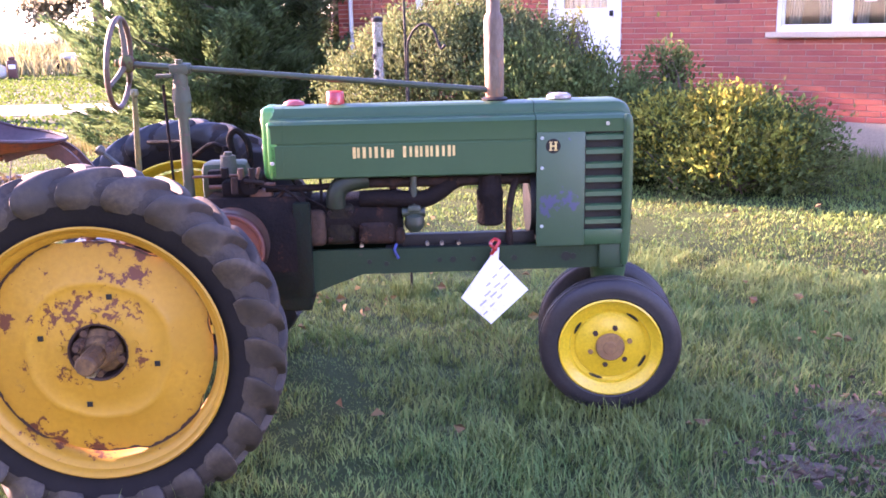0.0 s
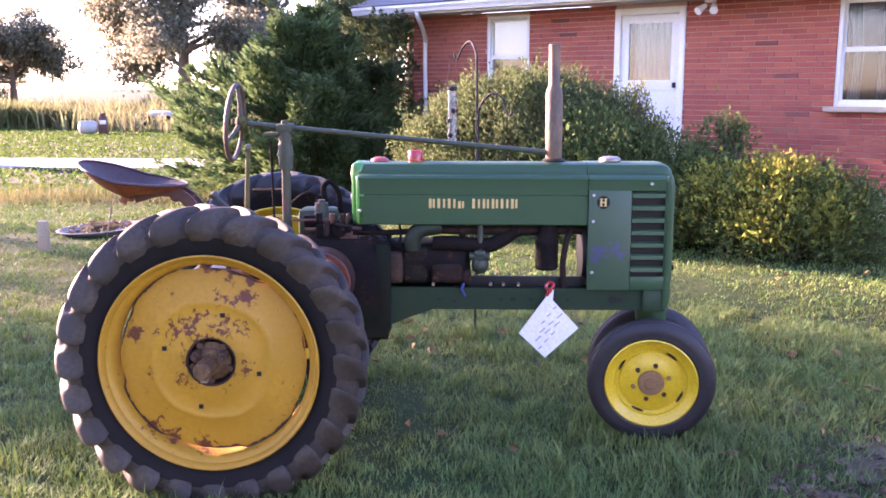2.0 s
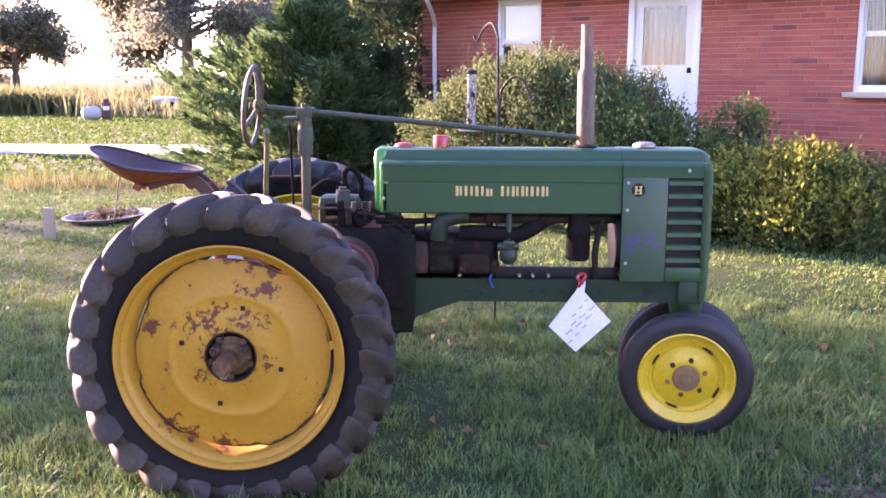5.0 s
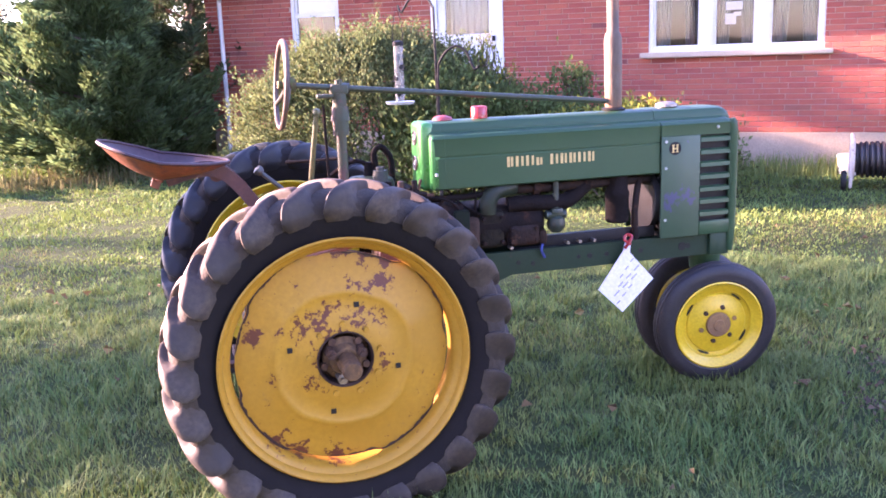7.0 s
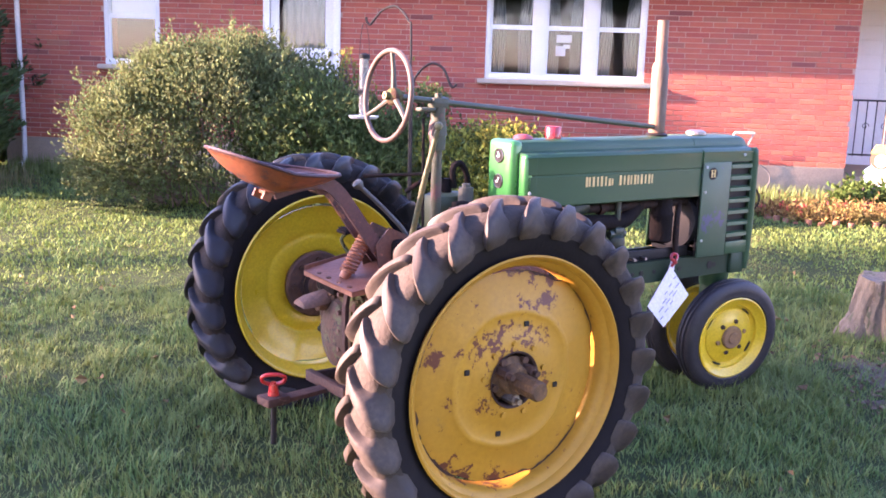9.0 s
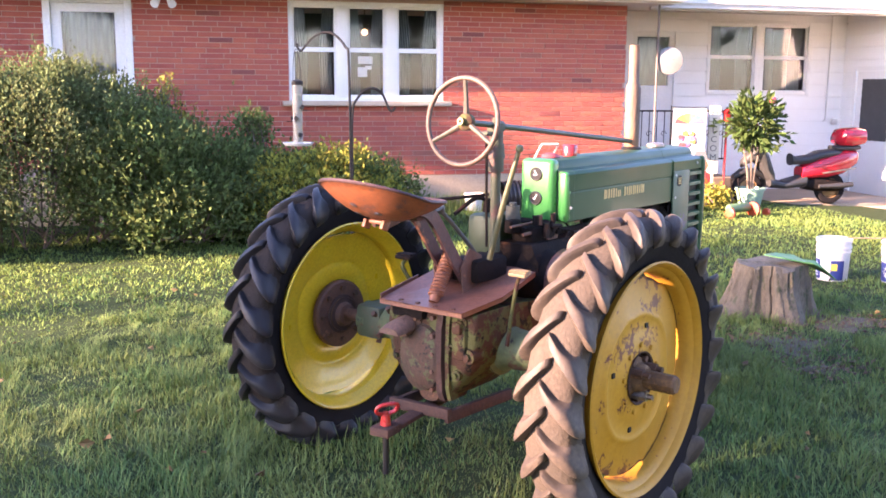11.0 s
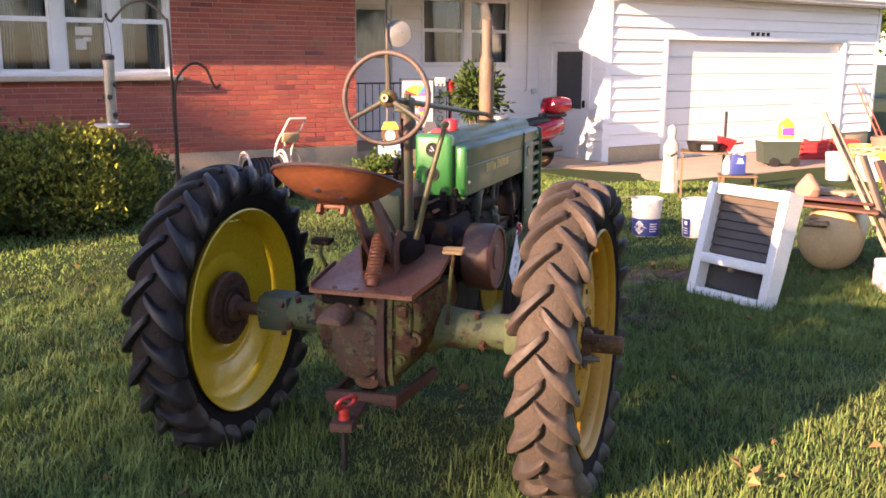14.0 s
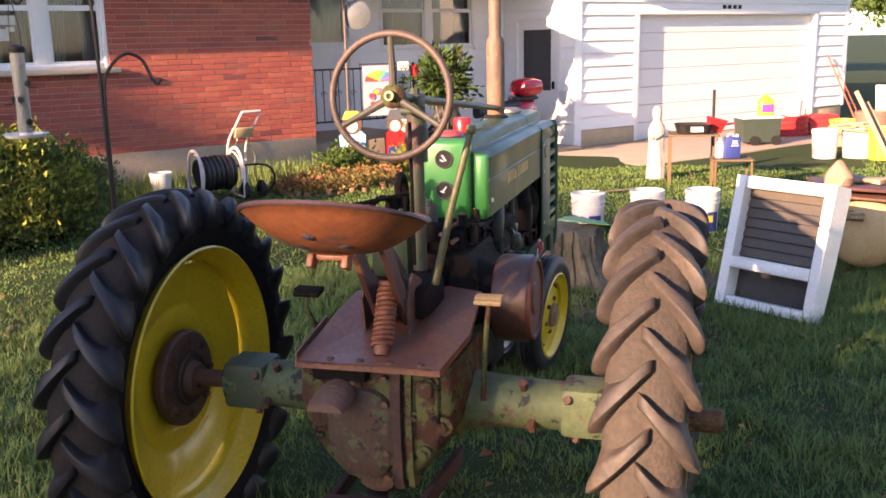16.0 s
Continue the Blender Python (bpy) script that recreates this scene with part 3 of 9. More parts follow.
siding("wall", pose(0, GV, 0), GU0, GU1, GBASE, 2.83, [(DOOR_U0, DOOR_U1, GBASE - 1, DOOR_T)])
bm = bmesh.new()
box(bm, ((GU0 + DOOR_U0) / 2, GV + 0.066, 0.0), (DOOR_U0 - GU0 - 0.06, 0.14, 0.318), bevel=0.01)
box(bm, ((DOOR_U1 + GU1) / 2 + 0.02, GV + 0.09, 0.0), (GU1 - DOOR_U1 - 0.06, 0.14, 0.318), bevel=0.01)
part("foundation", bm, mat("tan_footing_board", (0.50, 0.38, 0.24), (0.42, 0.31, 0.19), rough=0.8, scale=5, bump=0.2, fine=40), house, "tan boarded garage footing")
bm = bmesh.new()
for u in (DOOR_U0 - 0.05, DOOR_U1 + 0.05):
    box(bm, (u, GV - 0.005, (DOOR_T - 0.14) / 2), (0.10, 0.03, DOOR_T + 0.14), bevel=0.004)
box(bm, ((DOOR_U0 + DOOR_U1) / 2, GV - 0.005, DOOR_T + 0.05), (DOOR_U1 - DOOR_U0 + 0.20, 0.03, 0.10), bevel=0.004)
for u in (GU0, GU1):
    box(bm, (u, GV - 0.002, (2.83 + GBASE) / 2), (0.09, 0.03, 2.83 - GBASE), bevel=0.004)
part("trim", bm, m_white, house, smooth=40)
m_doorpaint = mat("white_door_paint", (0.76, 0.75, 0.72), (0.71, 0.70, 0.67), rough=0.6, scale=1.5, bump=0.05, spots=(0.45, 0.40, 0.34), spots_at=0.73)
gdoor = window("garage_door", None, "closed white sectional garage door")
for i in range(7):
    z0 = -0.13 + i * 0.3155
    bm = bmesh.new()
    box(bm, ((DOOR_U0 + DOOR_U1) / 2, GV + 0.095 + 0.03, z0 + 0.157), (DOOR_U1 - DOOR_U0 - 0.01, 0.05, 0.308), bevel=0.005, seg=1)
    part("door_panel", bm, m_doorpaint, gdoor, smooth=0)
bm = bmesh.new()
box(bm, ((GU0 + GU1) / 2, 4.2, 1.3), (GU1 - GU0 - 0.3, 0.1, 2.9))
box(bm, (GU1 - 0.09, 2.35, 1.3), (0.16, 4.0, 3.0))
part("wall", bm, m_siding, house, smooth=0)
# plain bars where the number stands
for i in range(4):
    bm = bmesh.new()
    box(bm, (8.86 + i * 0.155, GV - 0.012, 2.175), (0.085, 0.015, 0.15), bevel=0.003)
    part("number_bar", bm, m_black, house, smooth=0)

# side wall of the garage, towards the porch
siding("wall", pose(4.98, 1.95, 0, 0, 0, -90), 0.0, 1.82, -0.15, 2.93, [(0.38, 1.42, -0.2, 2.00)])
sdoor = window("door_2", None, "white side door with a dark scalloped pane")
bm = bmesh.new()
box(bm, (0.88, 0.025, 0.93), (1.03, 0.05, 2.12), bevel=0.004)
sd = part("door_leaf", bm, m_white, sdoor, smooth=0, at=pose(4.988, 1.93, 0, 0, 0, -90))
bm = bmesh.new()
for x in (0.335, 1.425):
    box(bm, (x, 0.0, 0.95), (0.07, 0.05, 2.16), bevel=0.004)
box(bm, (0.88, 0.0, 2.035), (1.02, 0.05, 0.07), bevel=0.004)
part("door_frame", bm, m_white, sdoor, at=pose(4.975, 1.93, 0, 0, 0, -90))
bm = bmesh.new()
box(bm, (1.30, -0.02, 0.92), (0.03, 0.05, 0.13), bevel=0.008)
part("door_handle", bm, m_black, sdoor, "black door latch", at=pose(4.975, 1.93, 0, 0, 0, -90))
bm = bmesh.new()
outline = [(0.51 + 0.71 * k / 30, 1.86 - 0.012 * abs(math.sin(k * 0.55))) for k in range(31)]
outline += [(1.22 - 0.012 * abs(math.sin(k * 0.6)), 1.86 - 1.04 * k / 40) for k in range(1, 41)]
outline += [(1.22 - 0.71 * k / 30, 0.82 + 0.012 * abs(math.sin(k * 0.55))) for k in range(1, 31)]
outline += [(0.51 + 0.012 * abs(math.sin(k * 0.6)), 0.82 + 1.04 * k / 40) for k in range(1, 40)]
prism(bm, outline, pose(4.984, 1.93, 0, 0, 0, -90) @ pose(0, 0, 0, 90, 0, 0), 0.006)
m_screen = mat("dark_door_screen", (0.035, 0.035, 0.037), (0.05, 0.05, 0.05), rough=0.5, bump=0.05)
part("door_screen", bm, m_screen, sdoor, "dark screen with a scalloped edge", smooth=0)

siding("wall", pose(0, 1.95, 0), 0.0, 4.995, -0.15, 2.93, [(0.98, 1.74, 0.30, 2.62), (2.33, 4.30, 1.57, 2.80)])
pw = window("window_3", None, "white double sash porch window")
glazing(pw, 2.33, 4.30, 1.57, 2.80, 1.99, 2, m_curtain)
bm = bmesh.new()
tube(bm, [(4.66, 1.915, 2.93), (4.66, 1.915, 1.20), (4.655, 1.915, 1.14), (4.62, 1.915, 1.13)], 0.012, seg=8)
box(bm, (4.83, 1.90, 1.12), (0.10, 0.06, 0.10), bevel=0.01)
part("conduit", bm, m_gutter, house, "grey conduit and outlet box on the porch wall")
bm = bmesh.new()
box(bm, (4.955, 0.34, 0.74), (0.03, 0.24, 0.20), bevel=0.006)
for k in range(4):
    box(bm, (4.938, 0.34, 0.675 + 0.042 * k), (0.012, 0.20, 0.012))
part("wall_vent", bm, m_gutter, house, "white louvred wall vent")
# Same near-black sheet, for the dimness behind the porch window.
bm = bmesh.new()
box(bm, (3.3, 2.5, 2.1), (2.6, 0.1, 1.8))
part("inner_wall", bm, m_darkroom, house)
pdoor = window("door_3", None, "grey-white porch storm door")
bm = bmesh.new()
wall_boxes(bm, 0.98, 1.74, 0.30, 2.62, 1.98, 2.03, [(1.07, 1.65, 1.72, 2.52)])
part("door_leaf", bm, m_white, pdoor, smooth=0)
bm = bmesh.new()
box(bm, (1.36, 2.0, 2.12), (0.58, 0.006, 0.80))
part("pane", bm, m_pane, pdoor, smooth=0).visible_shadow = False
bm = bmesh.new()
box(bm, (1.36, 2.12, 2.12), (0.7, 0.01, 1.0))
part("curtain", bm, m_curtain, pdoor, smooth=0)
bm = bmesh.new()
box(bm, (1.0, 1.03, 0.10), (1.95, 1.80, 0.48), bevel=0.015)
box(bm, (3.4, 0.85, -0.10), (2.85, 2.15, 0.10), bevel=0.01)
part("porch_floor", bm, m_concrete, house, "concrete porch slab")
bm = bmesh.new()
box(bm, (2.5, 1.21, 2.945), (4.98, 1.46, 0.03))
part("porch_ceiling", bm, m_soffit, house)
# black iron railing and post
rail = window("railing", None, "black wrought iron porch railing")
bm = bmesh.new()
for z in (0.62, 1.34):
    cyl(bm, (0.10, 0.25, z), (1.78, 0.25, z), 0.012, seg=8)
part("rail", bm, m_black, rail)
bm = bmesh.new()
cyl(bm, (0, 0, 0.60), (0, 0, 1.34), 0.008, seg=6)
bal = part("baluster", bm, m_black, rail, at=pose(0.16, 0.25, 0))
for i in range(1, 14):
    again(bal, pose(0.16 + i * 0.122, 0.25, 0))
bm = bmesh.new()
for k in range(7):
    c = 0.28 + k * 0.24
    tube(bm, [(c + 0.05 * math.cos(a) * (1 - a / 9), 0.25, 1.0 + 0.05 * math.sin(a) * (1 - a / 9)) for a in [j * 0.5 for j in range(17)]], 0.005, seg=5)
part("scroll", bm, m_black, rail)
bm = bmesh.new()
cyl(bm, (1.80, 0.25, 0.34), (1.80, 0.25, 1.40), 0.018, seg=10)
part("post", bm, m_black, rail)

# ---- tractor ----
tractor = thing("tractor", pose(0, 0, 0), "old green row-crop tractor with yellow wheels on the lawn", "tractor")
RY = pose(0, 0, 0, 90, 0, 0)      # local z runs towards -y


def wheel_m(x, y, z, outside):
    """A wheel's frame: local z points to its outer side."""
    return pose(x, y, z, 90 if outside < 0 else -90, 0, 0)


def lug_mesh(material):
    """One tyre bar: a narrow bar at the centre that widens into a swept scallop over the shoulder (local z outwards)."""
    bm = bmesh.new()
    #        turn   across   radius  lean  half width  height  sweep
    path = [(0.180, -0.016, 0.588, 0.0, 0.015, 0.014, 0.0), (0.160, 0.0, 0.590, 0.0, 0.017, 0.026, 0.0), (0.085, 0.045, 0.586, 0.12, 0.022, 0.031, 0.1),
            (0.036, 0.078, 0.573, 0.42, 0.034, 0.036, 0.4), (0.014, 0.093, 0.557, 0.75, 0.046, 0.042, 0.85), (0.000, 0.099, 0.541, 1.05, 0.052, 0.041, 1.0), (-0.010, 0.103, 0.525, 1.3, 0.052, 0.034, 1.0), (-0.020, 0.104, 0.508, 1.42, 0.044, 0.020, 1.0), (-0.030, 0.102, 0.490, 1.5, 0.028, 0.002, 1.0)]
    bar = [(-1.25, -0.15), (-1.04, 0.55), (-0.95, 0.92), (-0.80, 1.02), (-0.2, 1.05), (0.5, 1.05), (0.82, 1.02), (0.96, 0.90), (1.06, 0.45), (1.25, -0.15)]
    fan = [(-0.88, -0.25), (-0.95, 0.45), (-0.98, 0.88), (-0.92, 1.0), (-0.70, 1.0), (-0.40, 0.88), (-0.05, 0.62), (0.35, 0.36), (0.85, 0.13), (1.42, -0.06)]
    P = np.array(path)
    P = np.concatenate([2 * P[:1] - P[1:2], P, 2 * P[-1:] - P[-2:-1]])
    fine = []
    for i in range(1, len(P) - 2):
        for q in (0.0, 0.33, 0.67):
            fine.append(0.5 * (2 * P[i] + (P[i + 1] - P[i - 1]) * q + (2 * P[i - 1] - 5 * P[i] + 4 * P[i + 1] - P[i + 2]) * q * q + (3 * P[i] - P[i - 1] - 3 * P[i + 1] + P[i + 2]) * q ** 3))
    loops = []
    for turn, h, r, lean, w, up, sweep in [tuple(map(float, row)) for row in fine] + [path[-1]]:
        er, et = Vector((math.cos(turn), math.sin(turn), 0)), Vector((-math.sin(turn), math.cos(turn), 0))
        nor = er * math.cos(lean) + Vector((0, 0, 1)) * math.sin(lean)
        p = er * r + Vector((0, 0, h)) - nor * 0.003
        loops.append([p + et * w * (a * (1 - sweep) + c * sweep) + nor * up * (b * (1 - sweep) + d * sweep) for (a, b), (c, d) in zip(bar, fan)])
    rings(bm, loops)
    return mesh_of("lug", bm, material, 42)


LUG, SHADED_LUG = lug_mesh(m_duskylug), lug_mesh(m_shadedlug)


m_hubochre = mat("ochre_crusted_axle_iron", (0.17, 0.088, 0.034), (0.075, 0.038, 0.020), rough=0.7, scale=24, bump=0.4, fine=70, spec=0.3, wear=(0.24, 0.13, 0.04), wear_at=0.60, wear_scale=22)


def rear_wheel(y, outside, worn):
    W = wheel_m(0.02, y, 0.581, outside) @ Matrix.Diagonal((1.012, 1.012, 1, 1))
    TY = wheel_m(0.02, y, 0.581, outside) @ Matrix.Diagonal((1.034, 1.034, 0.985, 1))
    # carcass: the sidewalls black, the tread under the bars dusted with mud
    bm = bmesh.new()
    side = [(0.418, 0.060), (0.432, 0.068), (0.450, 0.078), (0.485, 0.094), (0.515, 0.102), (0.545, 0.098), (0.566, 0.086)]
    lathe(bm, side, TY, 72)
    lathe(bm, [(r, -h) for r, h in side[::-1]], TY, 72)
    tyre = part("rear_tyre", bm, m_rubber, tractor, "black rear tractor tyre with worn, mud-dusted bars")
    bm = bmesh.new()
    lathe(bm, [(0.505, 0.1015), (0.5165, 0.1026), (0.546, 0.0985), (0.5675, 0.0865), (0.582, 0.055), (0.588, 0.02), (0.588, -0.02), (0.582, -0.055), (0.5675, -0.0865), (0.546, -0.0985), (0.5165, -0.1026), (0.505, -0.1015)], TY, 72)
    part("tread_base", bm, m_tread if worn else m_shadedtread, tyre, "mud-dusted tread between the bars" if worn else "tread between the bars, darkened for shade")
    n = 24
    for k in range(n):
        for s in (1, -1):
            a = 2 * math.pi * (k + (0.5 if s < 0 else 0)) / n
            # centre ends lead up the back of the wheel on both sides
            m = TY @ Matrix.Rotation(a, 4, "Z")
            if outside < 0:
                flip = Matrix.Scale(-1, 4, (0, 1, 0))
                m = m @ flip
            if s < 0:
                m = m @ Matrix.Scale(-1, 4, (0, 0, 1))
            o = new("lug", LUG if worn else SHADED_LUG)
            o.parent = tyre
            o.matrix_basis = m
    paint = m_yellow if worn else m_cleanyellow
    bm = bmesh.new()
    lathe(bm, [(0.394 + (q * 0.975 - 0.394) * 0.80, h) for q, h in [(0.464, 0.083), (0.468, 0.090), (0.460, 0.095), (0.447, 0.088), (0.438, 0.066), (0.420, 0.058), (0.408, 0.040), (0.404, 0.012), (0.404, -0.030), (0.412, -0.045), (0.436, -0.062), (0.447, -0.088), (0.460, -0.095), (0.468, -0.090), (0.464, -0.083), (0.446, -0.07), (0.44, -0.05), (0.414, -0.028), (0.414, 0.012), (0.42, 0.035), (0.44, 0.055), (0.447, 0.075), (0.464, 0.083)]], W, 72)
    rim = part("rear_rim", bm, paint, tractor, "yellow painted steel rim, chipped at the lip" if worn else "bright yellow steel rim")
    # wheel disc: pressed rings, a ragged outer edge that touches the rim at four tabs
    bm = bmesh.new()
    seg = 96
    prof = [(0.0, 0.000), (0.012, 0.003), (0.040, 0.012), (0.125, 0.016), (0.138, 0.026), (0.150, 0.030), (0.160, 0.027), (0.172, 0.024), (0.225, 0.027), (0.238, 0.034), (0.30, 0.036)]
    loops = []
    for thick in (0, 1):
        rows = []
        for q, h in (prof if not thick else prof[::-1]):
            row = []
            for i in range(seg):
                a = 2 * math.pi * i / seg
                edge = 0.395 - 0.017 * (0.5 + 0.5 * math.tanh(6 * (math.cos(4 * a + 0.6) + 0.15)))
                r = edge - q * (edge - 0.098) / 0.30
                row.append(W @ Vector((r * math.cos(a), r * math.sin(a), 0.008 + h - 0.006 * thick)))
            rows.append(row)
        loops += rows
    rings(bm, loops + [loops[0]], caps=False)
    disc = part("wheel_disc", bm, paint, rim, "rust-flecked yellow pressed wheel disc" if worn else "")
    # rust creeping along the disc's outer edge
    if worn:
        for a0, arc, wide in ((1.9, 1.1, 0.010), (3.3, 0.9, 0.014), (4.5, 1.3, 0.011), (0.1, 0.7, 0.007), (0.95, 0.6, 0.009)):
            bm = bmesh.new()
            strips = [[], []]
            for j in range(41):
                a = a0 + arc * j / 40
                edge = 0.395 - 0.017 * (0.5 + 0.5 * math.tanh(6 * (math.cos(4 * a + 0.6) + 0.15)))
                fat = wide * math.sin(math.pi * j / 40) ** 0.5 * (0.75 + 0.9 * noise.noise(Vector((9 * a, 2, a0))) + 0.5 * noise.noise(Vector((31 * a, 5, a0)))) + 0.0012
                for s, r in zip(strips, (edge - 0.001, edge - 0.001 - max(0.001, fat))):
                    q = (edge - r) * 0.30 / (edge - 0.098)
                    s.append(W @ Vector((r * math.cos(a), r * math.sin(a), 0.0098 + float(np.interp(q, [v[0] for v in prof], [v[1] for v in prof])))))
            rings(bm, strips, close=False, caps=False)
            part("edge_rust", bm, m_darkrust, disc, "flaking brown rust along the disc edge", smooth=0)
    # square holes' dark plugs and bolt heads
    for k in range(4):
        a = math.pi / 2 * k + (1.31 if worn else 0.7)
        bm = bmesh.new()
        box(bm, W @ Vector((0.197 * math.cos(a), 0.197 * math.sin(a), 0.034)), (0.018, 0.010, 0.018))
        part("disc_hole", bm, m_black if worn else m_steel, rim, smooth=0)
    for k in range(9):
        a = 2 * math.pi * k / 9 + 0.2
        for rr in (0.128,):
            bm = bmesh.new()
            p = Vector((rr * math.cos(a), rr * math.sin(a), 0.038))
            cyl(bm, W @ p, W @ (p + Vector((0, 0, 0.014))), 0.012, 0.010, seg=8)
            part("wheel_bolt", bm, paint if worn else m_rust, rim)
    # hub plate on the inside, clamp hub on the outside
    bm = bmesh.new()
    lathe(bm, [(0.03, -0.014), (0.152, -0.014), (0.160, -0.006), (0.160, 0.016), (0.10, 0.02)], W, 36)
    lathe(bm, [(0.028, -0.055), (0.050, -0.052), (0.060, -0.026), (0.064, -0.012)], W, 24)
    hub = part("hub", bm, m_hubiron if worn else m_rust, tractor, "rusted bolted wheel hub")
    for k in range(8):
        a = 2 * math.pi * k / 8
        bm = bmesh.new()
        p = Vector((0.124 * math.cos(a), 0.124 * math.sin(a), -0.012))
        cyl(bm, W @ p, W @ (p - Vector((0, 0, 0.016))), 0.013, seg=6)
        part("hub_bolt", bm, m_hubiron, hub)
    bm = bmesh.new()
    lathe(bm, [(0.102, 0.050), (0.100, 0.052), (0.094, 0.046), (0.092, -0.02), (0.05, -0.03)], W, 36)
    part("hub_recess", bm, m_darkrust, hub, "dark rusted hub opening", smooth=30)
    bm = bmesh.new()
    spl = 20
    rings(bm, [[W @ Vector((r * (1 - 0.05 * (i % 2)) * math.cos(2 * math.pi * i / spl), r * (1 - 0.05 * (i % 2)) * math.sin(2 * math.pi * i / spl), h)) for i in range(spl)] for r, h in ((0.036, -0.02), (0.036, 0.185), (0.030, 0.194), (0.010, 0.194))])
    lathe(bm, [(0.082, -0.03), (0.078, 0.026), (0.066, 0.034), (0.058, 0.038), (0.052, 0.064), (0.045, 0.072), (0.030, 0.072)], W, 24)
    part("axle_end", bm, m_hubochre, tractor, "rusty splined axle stub", smooth=30)
    for k in range(5):
        a = 2 * math.pi * k / 5 + 0.9
        bm = bmesh.new()
        p = Vector((0.079 * math.cos(a), 0.079 * math.sin(a), -0.02))
        cyl(bm, W @ p, W @ (p + Vector((0, 0, 0.065))), 0.014, seg=6)
        part("hub_stud", bm, m_hubiron, hub)
    for a in (0.5, 2.6, 4.4):
        bm = bmesh.new()
        p = Vector((0.062 * math.cos(a), 0.062 * math.sin(a), 0.02))
        cyl(bm, W @ p, W @ (p + Vector((0, 0, 0.066))), 0.020, seg=6)
        cyl(bm, W @ (p + Vector((0, 0, 0.066))), W @ (p + Vector((0, 0, 0.09))), 0.011, seg=8)
        part("clamp_bolt", bm, m_hubiron if a != 4.4 else m_steel, hub)
    return rim


rear_wheel(-0.782, -1, True)
rear_wheel(0.768, 1, False)


m_hubrust = mat("ochre_rusted_hub", (0.28, 0.15, 0.05), (0.20, 0.10, 0.045), rough=0.75, scale=14, bump=0.3, wear=(0.10, 0.05, 0.03), wear_at=0.58, wear_scale=20)


m_fronttyre = mat("dusty_front_rubber", (0.026, 0.022, 0.025), (0.017, 0.015, 0.017), rough=0.55, spec=0.4, scale=6, bump=0.12, fine=70, wear=(0.045, 0.037, 0.034), wear_at=0.66)


def front_wheel(y, outside):
    W = wheel_m(1.96, y, 0.305, outside)
    # the pair is steered a little to the right, and the wheels lean apart at the top
    lean = Matrix.Translation(W.translation) @ Matrix.Rotation(radians(-4.0) * outside, 4, "X") @ Matrix.Translation(-W.translation)
    steer = Matrix.Translation((1.96, 0, 0)) @ Matrix.Rotation(radians(-8.0), 4, "Z") @ Matrix.Translation((-1.96, 0, 0))
    W = steer @ lean @ W
    bm = bmesh.new()
    prof = [(0.208, 0.040), (0.222, 0.050), (0.228, 0.0545), (0.233, 0.0535), (0.250, 0.057), (0.275, 0.053), (0.290, 0.042), (0.297, 0.036), (0.2985, 0.030), (0.289, 0.027), (0.292, 0.021), (0.302, 0.018), (0.303, 0.008), (0.296, 0.006)]
    full = prof + [(r, -h) for r, h in prof[::-1]]
    lathe(bm, full, W, 64)
    part("front_tyre", bm, m_fronttyre, tractor, "narrow dusty black ribbed front tyre")
    bm = bmesh.new()
    lathe(bm, [(0.214, 0.046), (0.219, 0.052), (0.212, 0.056), (0.203, 0.050), (0.190, 0.034), (0.172, 0.030), (0.168, 0.016), (0.150, 0.012), (0.145, 0.018), (0.10, 0.026), (0.075, 0.036), (0.06, 0.036), (0.05, 0.030), (0.002, 0.030)], W, 56)
    lathe(bm, [(0.214, -0.046), (0.203, -0.05), (0.18, -0.03), (0.165, 0.0), (0.14, 0.004), (0.05, 0.01), (0.002, 0.01)], W, 56)
    rim = part("front_rim", bm, m_cleanyellow, tractor, "bright yellow pressed front rim")
    bm = bmesh.new()
    lathe(bm, [(0.062, 0.028), (0.061, 0.046), (0.056, 0.052), (0.030, 0.052), (0.026, 0.058), (0.0005, 0.058)], W, 28)
    part("hub_cap", bm, m_hubrust, rim, "flat ochre-rusted hub cap")
    for k in range(6):
        a = 2 * math.pi * k / 6 + 0.3
        bm = bmesh.new()
        p = Vector((0.085 * math.cos(a), 0.085 * math.sin(a), 0.030))
        cyl(bm, W @ p, W @ (p + Vector((0, 0, 0.012))), 0.0125, 0.011, seg=6)
        part("wheel_nut", bm, m_darkrust if k % 3 else m_hubrust, rim)
    for a in (0.75, 2.45, 4.15, 5.6):
        bm = bmesh.new()
        arc = [a + j * 0.055 for j in range(8)]
        rings(bm, [[W @ Vector(((0.158 + dr) * math.cos(b), (0.158 + dr) * math.sin(b), h)) for dr, h in ((-0.0055 * fat, 0.008), (-0.005 * fat, 0.0185), (0.005 * fat, 0.0185), (0.0055 * fat, 0.008))] for b, fat in zip(arc, (0.3, 0.8, 1, 1, 1, 1, 0.8, 0.3))])
        part("rim_slot", bm, m_black, rim, smooth=0)


front_wheel(-0.135, -1)
front_wheel(0.135, 1)
bm = bmesh.new()
cyl(bm, (1.955, -0.10, 0.305), (1.955, 0.10, 0.305), 0.03)
box(bm, (1.955, 0, 0.46), (0.11, 0.10, 0.30), bevel=0.02)
cyl(bm, (1.955, 0, 0.55), (1.955, 0, 0.68), 0.07, 0.085, seg=20)
part("front_pedestal", bm, m_green, tractor, "green cast front pedestal")


